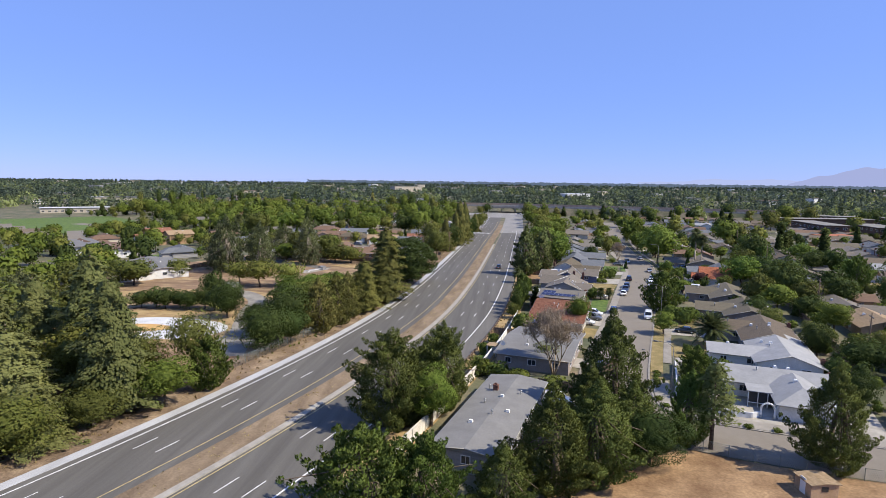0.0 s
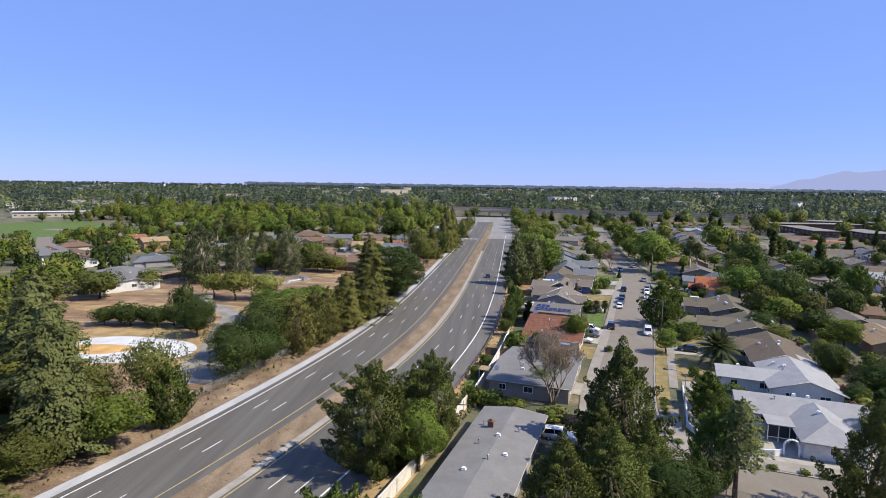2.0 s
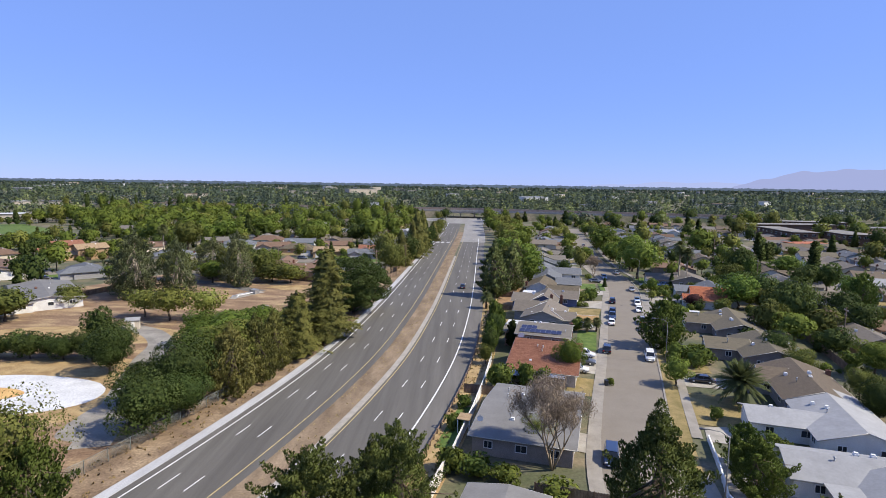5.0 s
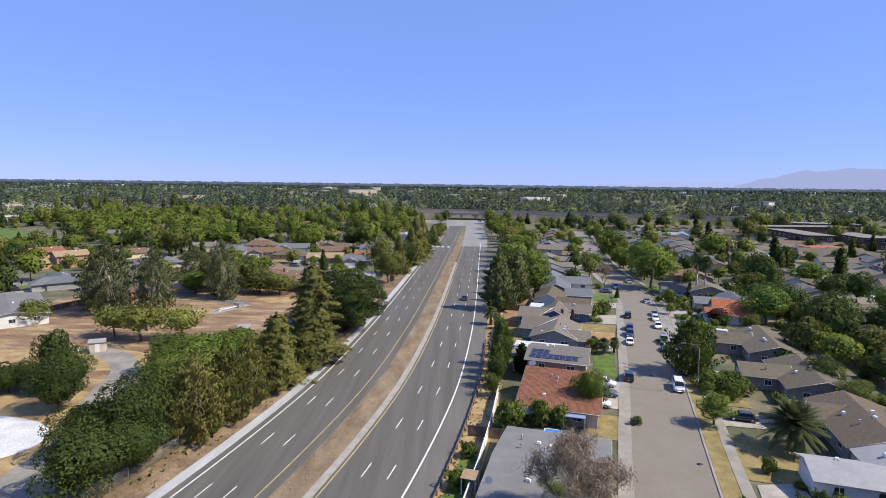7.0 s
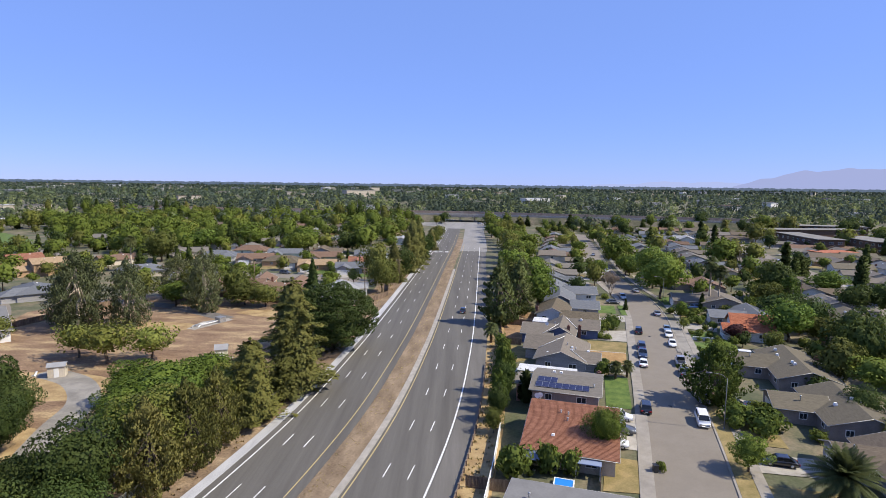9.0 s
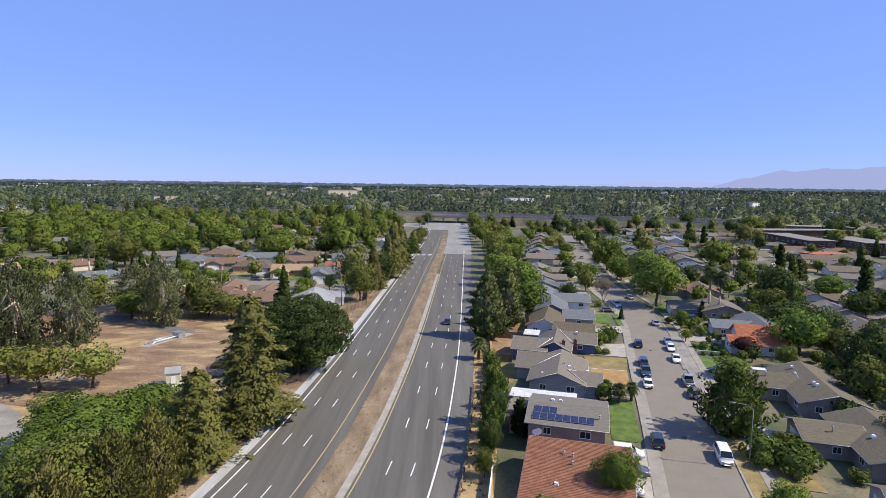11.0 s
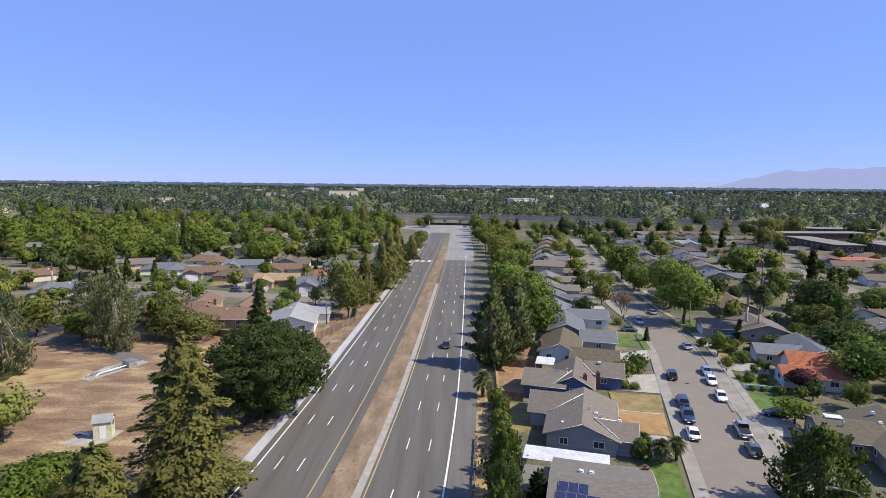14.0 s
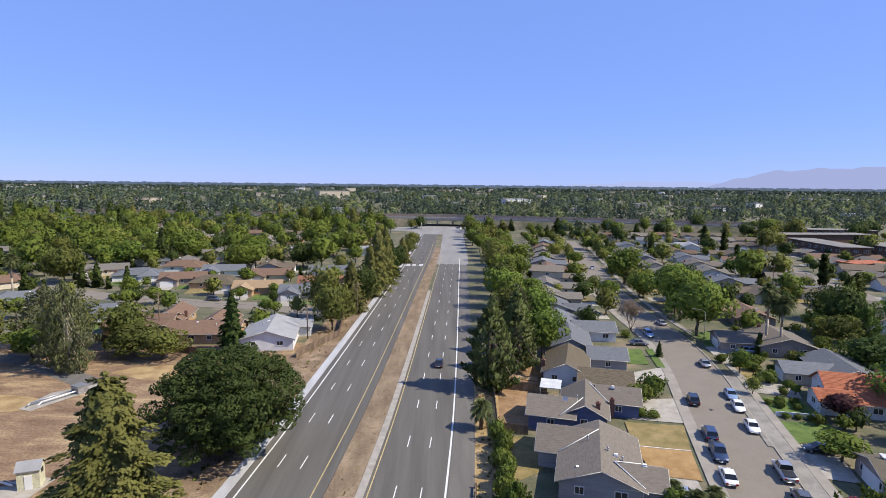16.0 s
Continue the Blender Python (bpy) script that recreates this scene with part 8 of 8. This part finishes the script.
def block_building(x, y, turn, w, d, h, wall, roof, label, storeys=2, name="building"):
    ob = thing(name, pose(x, y, 0, 0, 0, -turn), label, "building")
    piece("wall", boxes("wall", [(-w / 2, w / 2, -d / 2, d / 2, 0, h - 0.3)], wall), ob)
    piece("roof", boxes("roof", [(-w / 2 - 0.9, w / 2 + 0.9, -d / 2 - 0.9, d / 2 + 0.9, h - 0.3, h)], roof), ob)
    # windows past 900 m are too small to tell apart
    far = name == "far_building" and y > 900
    n = 0 if far else max(2, min(12, int(w / 4.5)))
    for s in range(storeys):
        for i in range(n):
            add_window(ob, -w / 2 + w * (i + 0.5) / n, -d / 2 - 0.03, 1.0 + s * (h / storeys), 0, 2.4, 1.5)
    m = 0 if far else max(1, min(8, int(d / 5.5)))
    for s in range(storeys):
        for i in range(m):
            add_window(ob, -w / 2 - 0.03, -d / 2 + d * (i + 0.5) / m, 1.0 + s * (h / storeys), -90, 2.4, 1.5)
    return ob


block_building(231, 446, 4, 15, 52, 8.0, APARTMENT, APARTMENT_ROOF, "two-storey brown apartment block with a flat pale roof")
block_building(262, 434, 4, 18, 40, 7.5, APARTMENT, APARTMENT_ROOF, "two-storey brown apartment block with a flat pale roof")
block_building(270, 512, 85, 14, 70, 7.5, APARTMENT, APARTMENT_ROOF, "long apartment block with a flat grey roof")
block_building(318, 560, 10, 50, 16, 7.0, APARTMENT, APARTMENT_ROOF, "apartment block with a flat grey roof")
block_building(330, 480, 80, 14, 60, 8, WALLS["tan"], ROOFS["gravel"], "two-storey tan apartment block")
block_building(212, 392, 80, 10, 20, 4, WALLS["tan"], ROOFS["red"], "low building with a red roof", 1)
block_building(-395, 520, -35, 60, 16, 5, WALLS["cream"], ROOFS["white"], "long low school building with a pale flat roof", 1)
block_building(-340, 560, -35, 50, 14, 5, WALLS["cream"], ROOFS["gravel"], "long low school building with a grey flat roof", 1)
block_building(-184, 262, 40, 34, 12, 4, WALLS["white"], ROOFS["gravel"], "low building with a flat grey roof", 1)


# ---- far buildings and the woods to the horizon ----
far_rng = random.Random(31)
for k in range(84):
    d = 660 + 2600 * (k / 84) ** 1.4
    a = far_rng.uniform(-0.72, 0.72)
    x, y = d * math.tan(a), d
    if y < 760 and abs(x) < 130:
        continue
    big = 1 + d / 2600
    block_building(x, y, far_rng.uniform(-50, -8), far_rng.uniform(12, 30) * big, far_rng.uniform(9, 16) * big, far_rng.uniform(4.5, 8) + d / 420, WALLS[far_rng.choice(["white", "cream", "grey"])], ROOFS[far_rng.choice(["white", "pale", "gravel", "slate", "brown"])], "distant low building with a flat roof", 1, "far_building")
block_building(-250, 1500, -38, 80, 26, 19, WALLS["cream"], ROOFS["pale"], "distant pale four-storey building", 4, "far_building")
block_building(150, 1180, -34, 60, 26, 12, WALLS["white"], ROOFS["white"], "distant white commercial building", 1, "far_building")


def woods(name, near, far, spacing, cards_each, size, hmin, hmax, key, spires, label, keep):
    """A stretch of far trees as one mass of leaf clumps."""
    pts = []
    y = near
    while y < far:
        half = y * 0.95 + 80
        n = int(2 * half / spacing)
        xs = rng.uniform(-half, half, n)
        ys = y + rng.uniform(-spacing, spacing, n) * 0.5
        pts.append(np.stack((xs, ys), 1))
        y += spacing
    p = np.concatenate(pts)
    patchy = np.array([noise.noise(Vector((a / 95 + 7.3 * len(key), b / 120, 2.1 * len(key)))) for a, b in p])
    p = p[rng.random(len(p)) < keep * np.clip(0.75 + 1.9 * patchy, 0.12, 1.5)]
    road = np.interp(p[:, 1], _grid, _smooth)
    ok = ~((p[:, 1] < 660) & (np.abs(p[:, 0] - road - 14) < 62))
    edge = 642 - np.where(p[:, 0] > 20, 0.28, 0.08) * (p[:, 0] - 20)
    open_view = (p[:, 0] > -60) & (p[:, 0] < 290)
    ok &= ~((p[:, 1] > edge - np.where(open_view, 40, 12)) & (p[:, 1] < edge + 46))
    p = p[ok]
    n = len(p)
    h = rng.uniform(hmin, hmax, n) * np.where(rng.random(n) < spires, 1.55, 1.0)
    spire = h > hmax * 1.02
    r = np.where(spire, h * 0.2, h * rng.uniform(0.42, 0.6, n))
    m = cards_each
    d = unit(rng.normal(0, 1, (n, m, 3)))
    d[:, :, 2] = np.abs(d[:, :, 2]) * 1.1 - 0.25
    u = (d[:, :, 2] + 0.25) / 1.35
    width = np.where(spire[:, None], 1.05 - u, 1.0)
    k = rng.uniform(0.75, 1.05, (n, m))
    c = np.zeros((n, m, 3))
    c[:, :, 0] = p[:, None, 0] + d[:, :, 0] * r[:, None] * width * k
    c[:, :, 1] = p[:, None, 1] + d[:, :, 1] * r[:, None] * width * k
    c[:, :, 2] = h[:, None] * (0.12 + 0.86 * np.clip(u, 0, 1))
    q = c.reshape(-1, 3)
    way = unit(d.reshape(-1, 3))
    v, _ = cards_soft(q, way, size, 0.35)
    soft = unit(way + rng.normal(0, 0.12, way.shape) + np.array((0, 0, 0.2)))
    tagged(new(name, quads(name, v, LEAVES[key], soft)), label, "woods", "", "stuff")


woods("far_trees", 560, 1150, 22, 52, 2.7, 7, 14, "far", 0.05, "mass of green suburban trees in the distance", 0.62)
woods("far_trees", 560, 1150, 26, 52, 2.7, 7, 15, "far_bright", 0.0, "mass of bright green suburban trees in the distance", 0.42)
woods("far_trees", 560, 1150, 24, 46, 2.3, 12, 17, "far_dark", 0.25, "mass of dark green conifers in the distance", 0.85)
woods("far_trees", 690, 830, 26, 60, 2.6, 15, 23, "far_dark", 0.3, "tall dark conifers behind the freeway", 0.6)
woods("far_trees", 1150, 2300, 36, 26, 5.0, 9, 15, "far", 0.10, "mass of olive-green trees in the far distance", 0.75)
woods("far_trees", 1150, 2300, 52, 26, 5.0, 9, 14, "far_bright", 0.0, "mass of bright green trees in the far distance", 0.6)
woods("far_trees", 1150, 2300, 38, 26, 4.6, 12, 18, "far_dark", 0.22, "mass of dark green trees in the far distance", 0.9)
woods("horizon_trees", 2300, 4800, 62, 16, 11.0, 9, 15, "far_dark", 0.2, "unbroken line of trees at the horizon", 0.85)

# ---- hills and the last trees, glowing in colours that hold the haze ----
# an unlit glow: the haze over far things is put into its colour
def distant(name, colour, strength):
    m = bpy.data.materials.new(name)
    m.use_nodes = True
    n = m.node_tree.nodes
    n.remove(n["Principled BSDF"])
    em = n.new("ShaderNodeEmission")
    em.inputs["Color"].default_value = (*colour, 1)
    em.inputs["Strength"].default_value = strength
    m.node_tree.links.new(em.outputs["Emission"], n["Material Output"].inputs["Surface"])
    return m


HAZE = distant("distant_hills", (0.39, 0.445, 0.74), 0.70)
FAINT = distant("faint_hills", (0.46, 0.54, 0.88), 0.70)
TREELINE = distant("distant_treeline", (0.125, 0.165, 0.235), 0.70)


def ease(t):
    t = min(1, max(0, t))
    return t * t * (3 - 2 * t)


def ridge(name, x0, x1, y, height, material, n=160):
    """A far ridge against the sky, its height given along its length from 0 to 1."""
    v, f = [], []
    for i in range(n + 1):
        t = i / n
        v += [(x0 + (x1 - x0) * t, y, -5), (x0 + (x1 - x0) * t, y, max(0, height(t)))]
    for i in range(n):
        k = 2 * i
        f.append((k, k + 2, k + 3, k + 1))
    return mesh_of(name, v, f, material)


def main_ridge(t):
    return 40 + 178 * (0.44 * ease((t + 0.005) / 0.10) + 0.34 * ease((t - 0.08) / 0.11) + 0.12 * ease((t - 0.21) / 0.08) + 0.10 * ease((t - 0.32) / 0.12)) + 5 * math.sin(47 * t) + 3 * math.sin(113 * t)


def low_ridge(t):
    return 40 + 34 * ease(t / 0.5) + 5 * math.sin(19 * t) + 2 * math.sin(61 * t)


slab("hills", ridge("hills", 2330, 5590, 4950, main_ridge, HAZE), "pale hills with lavender haze put into their glow", "hills")
slab("hills", ridge("hills", 1150, 2600, 5050, low_ridge, FAINT), "faint far ridge with haze put into its glow", "hills")
slab("backdrop", ridge("backdrop", -4600, 4600, 4900, lambda t: 29 + 2.0 * math.sin(331 * t) + 1.8 * math.sin(871 * t + 1) + 1.5 * math.sin(2203 * t), TREELINE, 2400), "glowing line of trees at the horizon, tinted haze blue", "backdrop")
